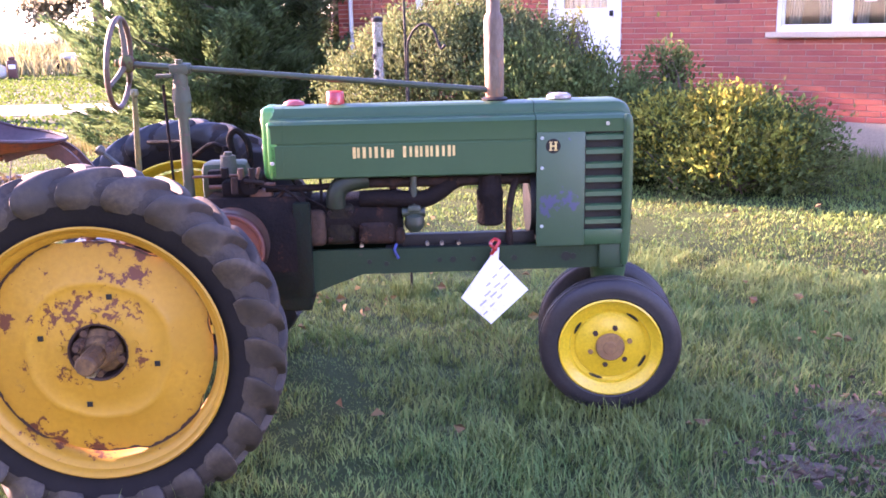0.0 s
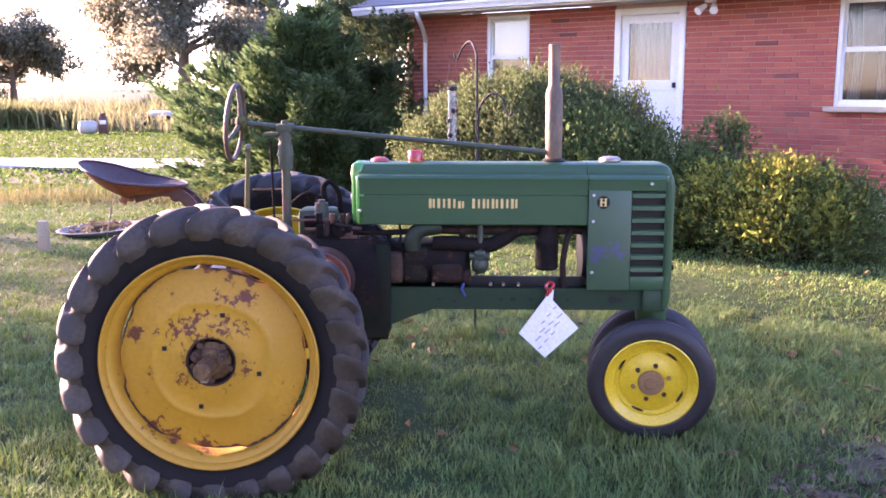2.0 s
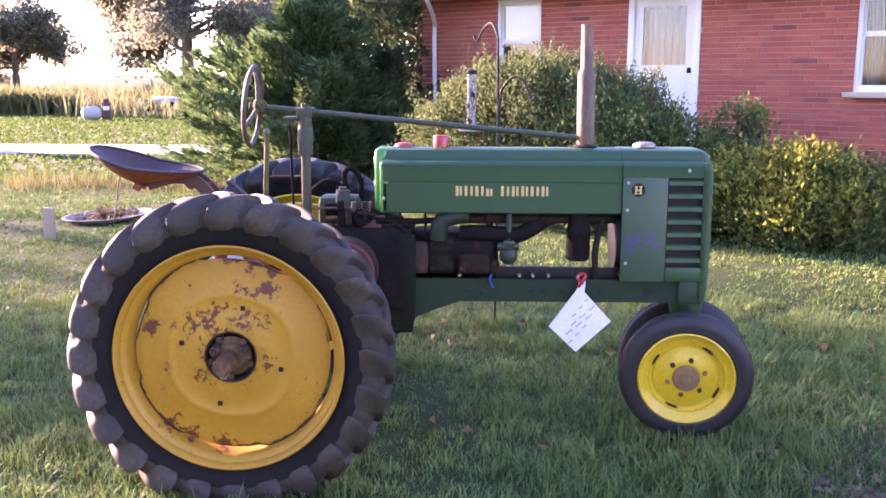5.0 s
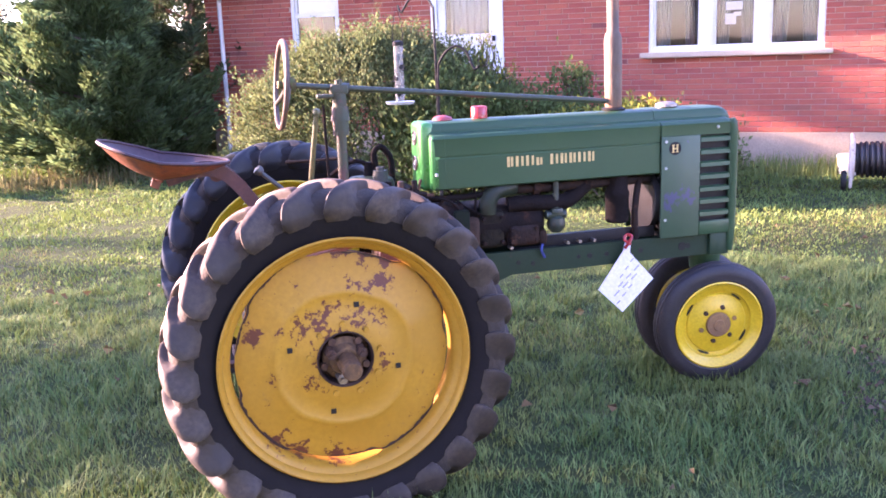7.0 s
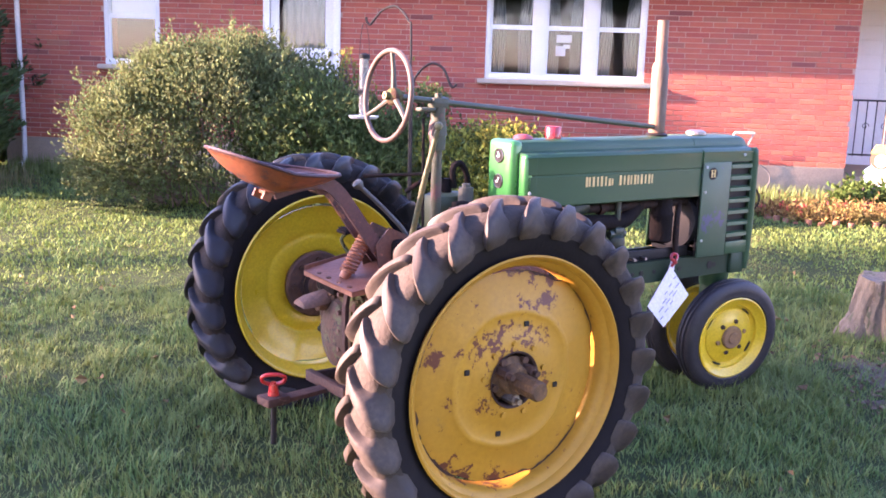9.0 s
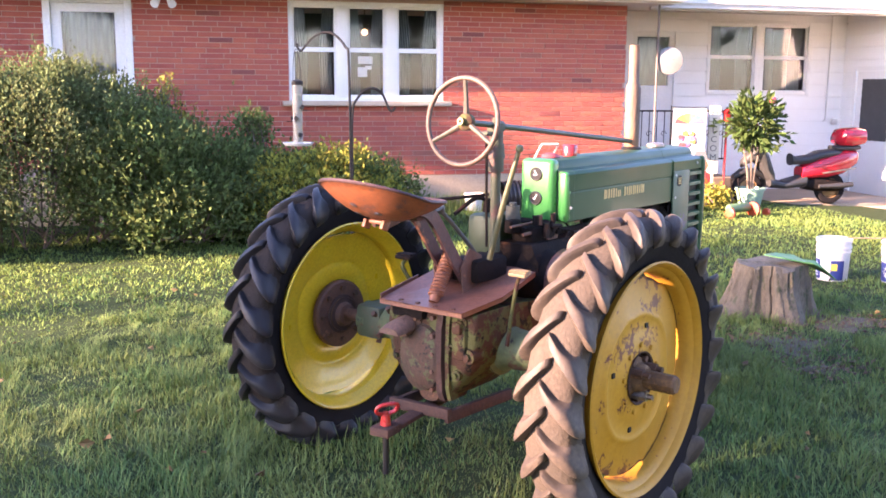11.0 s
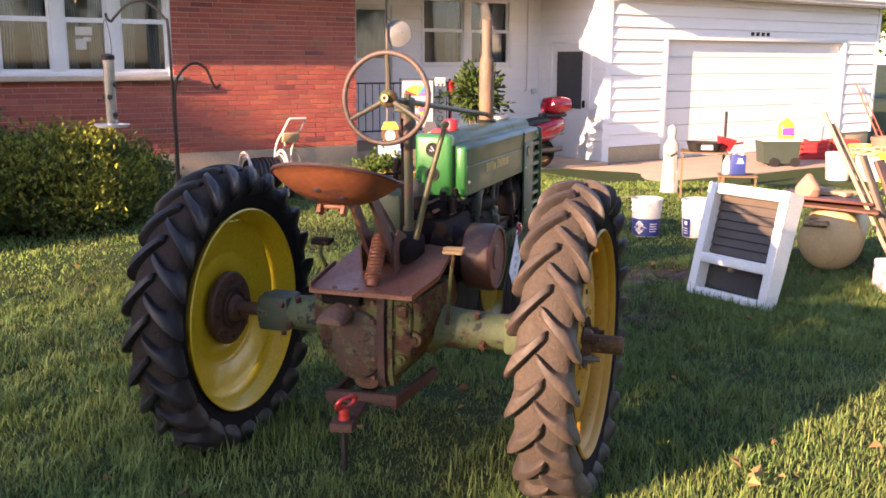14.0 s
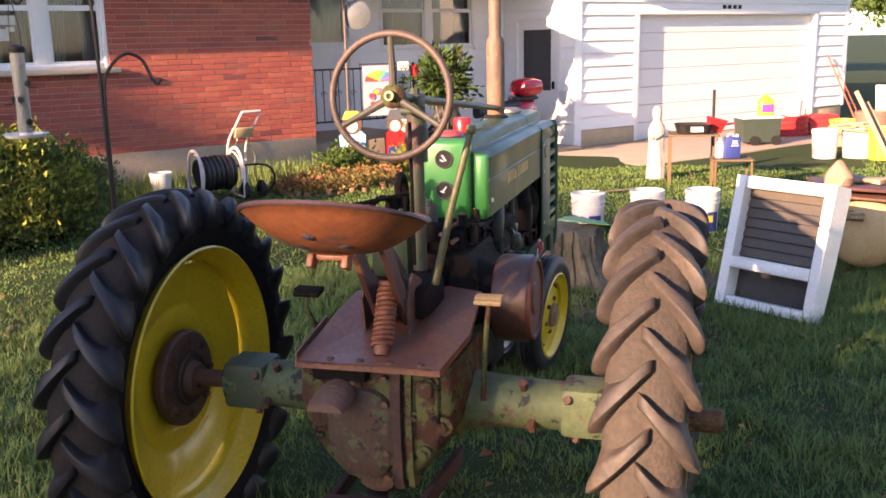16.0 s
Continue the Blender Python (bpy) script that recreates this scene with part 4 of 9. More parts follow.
# hood: a tank-shaped cover with flat sides, rounded shoulders and a step along each side
def hood_loop(x, w=0.170, top=1.338, crease=1.285, low=1.052, k=1.0, narrow=False):
    c = 1.2
    side = [(0.0, top), (0.075, top - 0.002), (0.092, top - 0.009), (0.102, top - 0.023), (0.105, crease + 0.010), (0.112, crease + 0.004), (0.150, crease + 0.001), (0.161, crease - 0.005), (w - 0.001, crease - 0.016), (w - 0.003, crease - 0.028)]
    side += [(w - 0.004, 1.196), (w - 0.007, 1.193), (w - 0.007, 1.188), (w - 0.004, 1.185), (w - 0.004, low + 0.006), (w - 0.012, low)]
    far = [(y * 0.46 if narrow else y, z) for y, z in side]
    pts = side + [(-y, z) for y, z in far[::-1]][:-1]
    return [Vector((x, -y * k, c + (z - c) * k)) for y, z in pts]


bm = bmesh.new()
rings(bm, [hood_loop(0.548, k=0.95, narrow=True), hood_loop(0.551, k=0.98, narrow=True), hood_loop(0.558, narrow=True), hood_loop(1.05, narrow=True), hood_loop(1.615, narrow=True)])
hood = part("hood", bm, m_green, tractor, "dull green sheet-metal hood with a stepped shoulder", smooth=28)
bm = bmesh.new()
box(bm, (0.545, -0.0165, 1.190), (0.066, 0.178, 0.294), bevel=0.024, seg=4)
dash = part("hood_end", bm, m_litgreen, hood, "end panel of the hood, green brightened for sun", smooth=50)
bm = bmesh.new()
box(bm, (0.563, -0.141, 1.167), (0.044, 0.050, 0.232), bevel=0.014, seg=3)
part("hood_edge", bm, m_litgreen, hood, "rolled edge of the side sheet, green brightened for sun", smooth=50)
for z, s in ((1.268, -1), (1.158, 1)):
    bm = bmesh.new()
    cyl(bm, (0.5135, -0.018, z), (0.508, -0.018, z), 0.030, 0.027, seg=24)
    g = part("gauge", bm, m_black, dash, "round black gauge with a white needle")
    bm = bmesh.new()
    box(bm, (0.5065, -0.018, z + 0.005), (0.002, 0.005, 0.026), rot=(35 * s, 0, 0))
    box(bm, (0.5065, -0.010, z - 0.004), (0.002, 0.014, 0.004), rot=(20, 0, 0))
    part("gauge_needle", bm, m_paper, dash, smooth=0)
    bm = bmesh.new()
    lathe(bm, [(0.027, 0), (0.030, 0.004), (0.033, 0)], pose(0.5085, -0.018, z, 0, -90, 0), 28)
    part("gauge_ring", bm, m_steel, dash)
# seam band round the rear edge
bm = bmesh.new()
rings(bm, [hood_loop(0.600, k=1.003, narrow=True), hood_loop(0.606, k=1.003, narrow=True)], caps=False)
part("hood_band", bm, m_green, hood, smooth=30)

# radiator shell with louvred sides
bm = bmesh.new()
shell = [hood_loop(1.617, w=0.176, k=1.004)]
for q in range(8):
    a = math.pi / 2 * q / 7
    lp = hood_loop(1.955 + 0.062 * math.sin(a), w=0.176, k=1.004)
    for v in lp:
        v.z -= 0.058 * (1 - math.cos(a)) * min(1, max(0, (v.z - 1.20) / 0.10))
        v.y *= 1 - 0.10 * (1 - math.cos(a))
    shell.append(lp)
for lp in shell:
    for v in lp:
        v.z = max(v.z, 1.218)
rings(bm, shell)
rad = part("radiator_shell", bm, m_green, tractor, "green radiator shell with slotted side louvres", smooth=28)
for s in (-1, 1):
    y = 0.172 * s
    bm = bmesh.new()
    box(bm, (1.716, y, 0.985), (0.198, 0.012, 0.468), bevel=0.004)
    part("side_panel", bm, m_stained if s < 0 else m_green, rad, "green panel with a faint purple stain" if s < 0 else "")
    bm = bmesh.new()
    box(bm, (1.899, y, 0.785), (0.166, 0.012, 0.064), bevel=0.003)
    box(bm, (1.976, y - 0.004 * s, 1.018), (0.012, 0.012, 0.402), bevel=0.003)
    part("side_panel", bm, m_green, rad)
    # Black sheet put in for the shade inside the louvre slots.
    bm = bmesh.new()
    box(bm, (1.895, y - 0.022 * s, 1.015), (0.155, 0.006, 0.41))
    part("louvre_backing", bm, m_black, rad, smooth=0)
    for k in range(7):
        bm = bmesh.new()
        z = 0.838 + k * 0.0575
        rings(bm, [[(x, y + 0.006 * s, z + 0.002), (x, y + 0.004 * s, z + 0.020), (x, y - 0.010 * s, z + 0.027), (x, y - 0.012 * s, z + 0.022), (x, y - 0.002 * s, z + 0.002)] for x in (1.818, 1.969)])
        part("louvre", bm, m_green, rad, smooth=0)
bm = bmesh.new()
box(bm, (1.996, 0, 0.96), (0.030, 0.335, 0.52), bevel=0.013, seg=3)
part("front_panel", bm, m_green, rad)
for s in (-1, 1):
    bm = bmesh.new()
    tube(bm, bend([(1.985, 0.166 * s, 0.665), (1.992, 0.168 * s, 0.90), (1.992, 0.168 * s, 1.20), (1.985, 0.164 * s, 1.285)], 4), [0.014] + [0.020] * 11 + [0.012], seg=10)
    part("nose_band", bm, m_green, rad, "rolled green band down the front edge")
bm = bmesh.new()
for k in range(11):
    box(bm, (2.012, 0, 0.80 + k * 0.036), (0.006, 0.24, 0.012))
part("grille_bars", bm, m_green, rad, smooth=0)
bm = bmesh.new()
box(bm, (1.80, 0, 0.985), (0.34, 0.30, 0.45), bevel=0.01)
part("radiator", bm, m_grease, rad)
bm = bmesh.new()
cyl(bm, (2.00, 0, 0.828), (2.055, 0, 0.828), 0.013, seg=10)
cyl(bm, (2.03, 0, 0.828), (2.045, 0, 0.828), 0.021, seg=10)
part("crank_stub", bm, m_grease, rad)
# screws on the shell
m_screw = mat("dull_zinc_screw", (0.42, 0.44, 0.40), (0.30, 0.32, 0.28), rough=0.5, bump=0)
for x, z in ((1.640, 1.196), (1.64, 1.075), (1.64, 0.835), (1.905, 1.25), (0.56, 1.12)):
    bm = bmesh.new()
    cyl(bm, (x, -0.1755, z), (x, -0.182, z), 0.0085, 0.006, seg=10)
    part("screw_head", bm, m_screw, rad if x > 1 else hood)

# writing on the hood as plain shapes in its colour; badge with a bar letter
x = 0.880
for w, h in ((0.028, 0.040), (0.036, 0.040), (0.036, 0.040), (0.028, 0.030), (0, 0), (0.036, 0.040), (0.030, 0.040), (0.030, 0.040), (0.036, 0.040), (0.030, 0.040)):
    if not w:
        x += 0.026
        continue
    bm = bmesh.new()
    z0 = 1.132
    t, h, w = 0.0125, h * 1.12, w * 1.03
    box(bm, (x + t / 2, -0.1672, z0 + h / 2), (t, 0.0016, h))
    box(bm, (x + w - t / 2, -0.1672, z0 + h / 2), (t * 0.8, 0.0016, h * 0.92))
    part("decal_mark", bm, m_decal, hood, smooth=0)
    x += w + 0.0108
bm = bmesh.new()
cyl(bm, (1.684, -0.1782, 1.164), (1.684, -0.1802, 1.164), 0.030, seg=32)
badge = part("badge", bm, m_black, rad, "round black badge with a cream letter")
bm = bmesh.new()
for dx in (-0.010, 0.010):
    box(bm, (1.684 + dx, -0.1812, 1.164), (0.0075, 0.002, 0.034))
    for dz in (-0.016, 0.016):
        box(bm, (1.684 + dx, -0.1812, 1.164 + dz), (0.014, 0.0018, 0.004))
box(bm, (1.684, -0.1812, 1.164), (0.014, 0.0018, 0.006))
part("badge_letter", bm, m_decal, badge, smooth=0)

# caps, exhaust, steering
bm = bmesh.new()
lathe(bm, [(0.030, 0), (0.036, 0.004), (0.036, 0.050), (0.031, 0.056), (0.0, 0.057)], pose(0.810, -0.01, 1.334), 24)
part("fuel_cap", bm, m_red, hood, "red fuel filler cap")
bm = bmesh.new()
lathe(bm, [(0.04, 0), (0.045, 0.004), (0.040, 0.014), (0.022, 0.022), (0.0, 0.023)], pose(0.640, -0.01, 1.335), 24)
part("start_fuel_cap", bm, m_pink, hood, "faded red low cap")
bm = bmesh.new()
lathe(bm, [(0.045, 0), (0.052, 0.006), (0.050, 0.018), (0.034, 0.026), (0.0, 0.028)], pose(1.735, 0.0, 1.336), 28)
part("radiator_cap", bm, m_steel, hood, "bare metal radiator cap")
bm = bmesh.new()
lathe(bm, [(0.052, 0), (0.055, 0.008), (0.040, 0.016), (0.036, 0.016)], pose(1.468, 0.008, 1.336), 24)
part("stack_collar", bm, m_black, hood)
bm = bmesh.new()
lathe(bm, [(0.030, -0.026), (0.038, -0.012), (0.040, 0.10), (0.040, 0.295), (0.036, 0.315), (0.027, 0.33), (0.027, 0.520), (0.025, 0.522), (0.0235, 0.520), (0.0235, 0.42), (0.001, 0.42)], pose(1.468, 0.008, 1.362, 0, -0.6, 0), 24)
part("exhaust_pipe", bm, m_stack, tractor, "rust-streaked upright exhaust pipe with a thicker muffler")
bm = bmesh.new()
S0, S1 = Vector((-0.018, -0.018, 1.516)), Vector((1.47, 0.0, 1.378))
cyl(bm, S0, S1, 0.0125, seg=12)
cyl(bm, S0.lerp(S1, 0.14), S0.lerp(S1, 0.17), 0.022, seg=12)
part("steering_shaft", bm, mat("weathered_shaft_paint", (0.018, 0.044, 0.022), (0.034, 0.040, 0.024), rough=0.5, scale=12, bump=0.1), tractor, "long green steering shaft above the hood")
SM, _ = axis_matrix(S1, S0)
SM = Matrix.Translation(S0) @ SM.to_3x3().to_4x4()
bm = bmesh.new()
R = 0.177
lathe(bm, [(R + 0.0108 * math.cos(a), 0.0108 * math.sin(a)) for a in [2 * math.pi * k / 10 for k in range(11)]], SM @ Matrix.Translation((0, 0, 0.03)), 56)
m_darkspoke = mat("dark_spoke_paint", (0.035, 0.040, 0.022), (0.06, 0.045, 0.03), rough=0.6, scale=10, bump=0.15)
swheel = part("steering_wheel", bm, mat("worn_brown_steering_rim", (0.085, 0.05, 0.034), (0.055, 0.035, 0.026), rough=0.6, scale=9, bump=0.2, wear=(0.04, 0.05, 0.03), wear_at=0.6), tractor, "brown three-spoked steering wheel with worn rim")
for k in range(3):
    a = k * 2 * math.pi / 3
    bm = bmesh.new()
    d = Vector((0, 0, 1)) if k == 0 else None
    up = SM.inverted().to_3x3() @ Vector((0, 0, 1))
    up.z = 0
    up.normalize()
    side = Vector((0, 0, 1)).cross(up)
    e = up * math.cos(a) + side * math.sin(a)
    tube(bm, [SM @ (e * 0.02 + Vector((0, 0, 0.004))), SM @ (e * 0.10 + Vector((0, 0, 0.014))), SM @ (e * R + Vector((0, 0, 0.03)))], [0.013, 0.010, 0.009], seg=8)
    part("spoke", bm, m_darkspoke, swheel)
bm = bmesh.new()
lathe(bm, [(0.0, -0.03), (0.022, -0.03), (0.034, -0.015), (0.036, 0.012), (0.026, 0.024), (0.016, 0.026), (0.016, 0.040), (0.0, 0.041)], SM, 20)
part("wheel_hub", bm, m_oldgreen, swheel)
bm = bmesh.new()
lathe(bm, [(0.009, 0.042), (0.014, 0.042), (0.014, 0.046), (0.009, 0.046)], SM, 16)
part("hub_nut", bm, m_decal, swheel)
bm = bmesh.new()
cyl(bm, (0.19, -0.02, 0.86), (0.19, -0.02, 1.36), 0.024, 0.021, seg=16)
cyl(bm, (0.19, -0.02, 1.30), (0.19, -0.02, 1.36), 0.034, seg=16)
cyl(bm, (0.19, -0.02, 1.36), (0.19, -0.02, 1.42), 0.040, 0.034, seg=16)
cyl(bm, (0.19, -0.02, 1.42), (0.19, -0.02, 1.475), 0.030, seg=16)
box(bm, (0.19, -0.018, 1.49), (0.075, 0.05, 0.045), bevel=0.01)
cyl(bm, (0.19, -0.018, 1.505), (0.19, -0.018, 1.53), 0.016, seg=8)
box(bm, (0.13, -0.02, 1.465), (0.07, 0.05, 0.016), bevel=0.005)
part("steering_post", bm, mat("dark_flaked_post_paint", (0.026, 0.042, 0.022), (0.042, 0.046, 0.022), rough=0.65, scale=9, bump=0.3, wear=(0.07, 0.035, 0.028), wear_at=0.54), tractor, "upright steering post with bracket, flaking green")
bm = bmesh.new()
tube(bm, [(0.015, -0.12, 0.95), (0.035, -0.17, 1.18), (0.058, -0.226, 1.40)], [0.013, 0.0115, 0.010], seg=10)
lathe(bm, [(0.0, -0.016), (0.013, -0.012), (0.017, 0.0), (0.013, 0.012), (0.0, 0.016)], pose(0.060, -0.230, 1.414), 14)
part("clutch_lever", bm, mat("yellowed_lever_paint", (0.12, 0.105, 0.036), (0.060, 0.068, 0.028), rough=0.5, scale=14, wear=(0.05, 0.07, 0.035), wear_at=0.55), tractor, "hand clutch lever with yellowed worn paint")
bm = bmesh.new()
tube(bm, [(0.13, -0.02, 0.98), (0.125, -0.02, 1.2), (0.12, -0.02, 1.43)], 0.006, seg=8)
tube(bm, [(-0.024, 0.215, 1.172), (0.10, 0.10, 1.186), (0.19, 0.015, 1.198)], [0.009, 0.007, 0.007], seg=8)
part("throttle_linkage", bm, m_grease, tractor)
bm = bmesh.new()
tube(bm, bend([(0.075, -0.02, 0.92), (0.03, -0.015, 0.985), (-0.07, -0.005, 1.085), (-0.158, 0.0, 1.162)]), 0.0095, seg=8)
lathe(bm, [(0.0, -0.022), (0.014, -0.018), (0.022, -0.004), (0.020, 0.010), (0.0, 0.018)], pose(-0.165, 0.0, 1.170, 0, -45, 0), 16)
part("gear_lever", bm, mat("worn_grey_green_lever", (0.055, 0.062, 0.058), (0.035, 0.038, 0.032), rough=0.55, scale=14, bump=0.1), tractor, "gear lever with a worn grey knob")

# gearbox, crankcase and engine
bm = bmesh.new()
case = [(-0.235, 0.775), (0.235, 0.775), (0.245, 0.66), (0.225, 0.56), (0.165, 0.47), (0.10, 0.405), (0.04, 0.39), (-0.04, 0.39), (-0.10, 0.405), (-0.165, 0.47), (-0.225, 0.56), (-0.245, 0.66)]
def case_loop(x, k, dz=0.0):
    return [Vector((x, y * k, 0.585 + (z - 0.585) * k + dz)) for y, z in case]
rings(bm, [case_loop(-0.235, 0.80), case_loop(-0.225, 0.93), case_loop(-0.195, 0.99), case_loop(-0.06, 1.0), case_loop(0.10, 0.98), case_loop(0.26, 0.86), case_loop(0.30, 0.84)])
gearbox = part("gearbox", bm, m_oldgreen, tractor, "rusty rear gearbox casting with flaking green paint", smooth=50)
bm = bmesh.new()
rings(bm, [[(x, y, z) for y in (-0.058, -0.088)] + [(x2, -0.088, z), (x2, -0.058, z)] for x, x2, z in ((-0.232, -0.18, 0.392), (-0.252, -0.19, 0.43), (-0.262, -0.19, 0.55), (-0.260, -0.19, 0.70), (-0.245, -0.19, 0.772))])
part("casting_rib", bm, m_darkrust, gearbox, "rusty bolted casting flange", smooth=0)
bm = bmesh.new()
rings(bm, [[(x, y, z) for y in (-0.100, -0.118)] + [(x2, -0.118, z), (x2, -0.100, z)] for x, x2, z in ((-0.232, -0.18, 0.40), (-0.246, -0.19, 0.45), (-0.252, -0.19, 0.57), (-0.250, -0.19, 0.70), (-0.238, -0.19, 0.770))])
part("casting_rib", bm, m_oldgreen, gearbox, smooth=0)
for k in range(5):
    bm = bmesh.new()
    z = 0.44 + 0.075 * k
    cyl(bm, (-0.25, -0.045, z), (-0.272, -0.045, z), 0.010, seg=6)
    part("flange_bolt", bm, m_rust, gearbox)
bm = bmesh.new()
box(bm, (-0.225, -0.165, 0.66), (0.06, 0.075, 0.16), bevel=0.025)
box(bm, (-0.235, -0.165, 0.715), (0.07, 0.045, 0.05), bevel=0.012)
part("shift_cover", bm, m_oldgreen, gearbox, "rust-stained side casting")
bm = bmesh.new()
rings(bm, [[(-0.235 - d, 0.03 + r * math.cos(a) * 1.0, 0.56 + r * math.sin(a) * 1.25) for a in [2 * math.pi * k / 20 for k in range(20)]] for d, r in ((0, 0.115), (0.018, 0.11), (0.034, 0.085), (0.042, 0.05), (0.044, 0.01))])
part("rear_cover", bm, mat("mottled_rust_and_green", (0.075, 0.030, 0.018), (0.045, 0.028, 0.016), rough=0.8, scale=9, bump=0.5, fine=50, wear=(0.058, 0.066, 0.024), wear_at=0.55, wear_scale=16, spots=(0.010, 0.008, 0.007), spots_at=0.56, spots_scale=20), gearbox, "rust-mottled rounded rear cover")
for k in range(10):
    a = 2 * math.pi * k / 10
    bm = bmesh.new()
    c = (-0.248, 0.03 + 0.093 * math.cos(a), 0.56 + 0.118 * math.sin(a))
    cyl(bm, c, (c[0] - 0.010, c[1], c[2]), 0.009, seg=6)
    part("cover_bolt", bm, m_rust, gearbox)
bm = bmesh.new()
cyl(bm, (-0.22, 0.095, 0.690), (-0.30, 0.095, 0.684), 0.048, 0.040, seg=20)
rings(bm, [[(-0.27 - 0.07 * q, 0.095 + w * math.cos(a), 0.675 + dz + h * math.sin(a)) for a in [math.pi * k / 12 for k in range(13)]] for q, w, h, dz in ((0, 0.056, 0.042, 0.01), (1, 0.060, 0.038, 0), (1.5, 0.052, 0.026, -0.004))], close=True)
part("pto_guard", bm, mat("dusty_rusted_guard", (0.17, 0.085, 0.055), (0.10, 0.055, 0.038), rough=0.8, scale=8, bump=0.3), tractor, "dusty rusted power take-off guard")
for s, y1 in ((1, 0.585), (-1, -0.655)):
    bm = bmesh.new()
    prof = [(0.118, 0.19), (0.120, 0.205), (0.100, 0.215), (0.088, 0.25), (0.080, 0.33), (0.074, 0.46), (0.074, abs(y1) - 0.05), (0.080, abs(y1) - 0.045), (0.080, abs(y1)), (0.035, abs(y1))]
    lathe(bm, prof, pose(0.02, 0, 0.590, -90 * s, 0, 0), 28)
    ax = part("axle_housing", bm, m_axle, tractor, "rear axle housing with worn pale green paint")
    for a, d in ((2.2, 0.40), (3.6, 0.43), (4.4, abs(y1) - 0.1), (2.6, abs(y1) - 0.12)):
        bm = bmesh.new()
        p0 = Vector((0.02 + 0.07 * math.cos(a), s * d, 0.590 + 0.07 * math.sin(a)))
        p1 = Vector((0.02 + 0.105 * math.cos(a), s * d, 0.590 + 0.105 * math.sin(a)))
        cyl(bm, p0, p1, 0.013, seg=6)
        part("housing_bolt", bm, m_rust, ax)
    bm = bmesh.new()
    box(bm, (0.02, s * (abs(y1) - 0.07), 0.592), (0.155, 0.15, 0.155), bevel=0.022)
    part("housing_clamp", bm, mat("dark_scuffed_green", (0.035, 0.06, 0.032), (0.055, 0.065, 0.035), rough=0.6, scale=9, bump=0.3, wear=(0.09, 0.05, 0.03), wear_at=0.58) if s > 0 else m_axle, ax, "dark green clamp block" if s > 0 else "")
    bm = bmesh.new()
    cyl(bm, (0.02, y1, 0.588), (0.02, s * 0.775, 0.586), 0.029, seg=18)
    part("axle_shaft", bm, m_rust, ax, "bare rusted axle shaft")
bm = bmesh.new()
rings(bm, [[(x, y, z) for y, z in ((-0.19, 0.56), (-0.19, 0.90), (-0.15, 0.98), (0.15, 0.98), (0.19, 0.90), (0.19, 0.56), (0.12, 0.49), (-0.12, 0.49))] for x in (0.28, 0.30, 0.66, 0.68)])
crank = part("crankcase", bm, m_grease, tractor, "grease-blackened crankcase casting", smooth=30)
bm = bmesh.new()
box(bm, (0.665, -0.168, 0.76), (0.07, 0.045, 0.40), bevel=0.012)
box(bm, (0.58, -0.165, 0.60), (0.22, 0.05, 0.18), bevel=0.012)
part("crankcase_side", bm, mat("oil_stained_green_plate", (0.007, 0.015, 0.008), (0.012, 0.013, 0.009), rough=0.85, scale=10, bump=0.3, spec=0.1), crank, "oil-darkened green side plate")
bm = bmesh.new()
rings(bm, [[(x, y, z) for y, z in ((-0.15, zb), (-0.15, 0.752), (-0.125, 0.752), (-0.125, zb + 0.02), (-0.10, zb))] for x, zb in ((0.66, 0.555), (0.78, 0.605), (0.90, 0.648), (1.99, 0.650))])
part("frame_rail", bm, m_railgreen, tractor, "green channel frame rail with bolt holes", smooth=20)
bm = bmesh.new()
rings(bm, [[(x, y, z) for y, z in ((0.15, zb), (0.15, 0.752), (0.125, 0.752), (0.125, zb + 0.02), (0.10, zb))] for x, zb in ((0.66, 0.555), (0.78, 0.605), (0.90, 0.648), (1.99, 0.650))])
part("frame_rail", bm, m_railgreen, tractor, smooth=20)
for x, z, r in ((1.22, 0.70, 0.010), (1.275, 0.70, 0.013), (1.36, 0.70, 0.011), (1.46, 0.705, 0.013), (1.53, 0.70, 0.012), (1.745, 0.70, 0.020), (1.775, 0.70, 0.013), (1.0, 0.69, 0.010), (0.93, 0.70, 0.010)):
    bm = bmesh.new()
    cyl(bm, (x, -0.1505, z), (x, -0.153, z), r, seg=12)
    part("rail_hole", bm, m_black, rad, smooth=0)
bm = bmesh.new()
box(bm, (1.93, -0.14, 0.70), (0.10, 0.06, 0.11), bevel=0.012)
box(bm, (1.93, 0.14, 0.70), (0.10, 0.06, 0.11), bevel=0.012)
box(bm, (1.95, 0, 0.68), (0.09, 0.30, 0.08), bevel=0.012)
part("front_bolster", bm, mat("scuffed_green_bolster", (0.012, 0.040, 0.018), (0.020, 0.044, 0.022), rough=0.55, spec=0.3, scale=10, wear=(0.05, 0.035, 0.025), wear_at=0.60), tractor)

engine = part("engine_block", (lambda b: (box(b, (0.87, 0, 0.86), (0.38, 0.22, 0.19), bevel=0.02), cyl(b, (0.70, -0.06, 0.87), (1.05, -0.06, 0.87), 0.082, seg=20), cyl(b, (0.70, 0.07, 0.87), (1.05, 0.07, 0.87), 0.082, seg=20), box(b, (1.03, 0, 0.86), (0.09, 0.24, 0.20), bevel=0.02), b)[-1])(bmesh.new()), m_grease, tractor, "oily two-cylinder engine block")
m_oilrust = mat("oily_brown_iron", (0.034, 0.016, 0.010), (0.014, 0.010, 0.009), rough=0.75, scale=12, bump=0.5, fine=60, spec=0.15, wear=(0.055, 0.026, 0.014), wear_at=0.60, wear_scale=18)
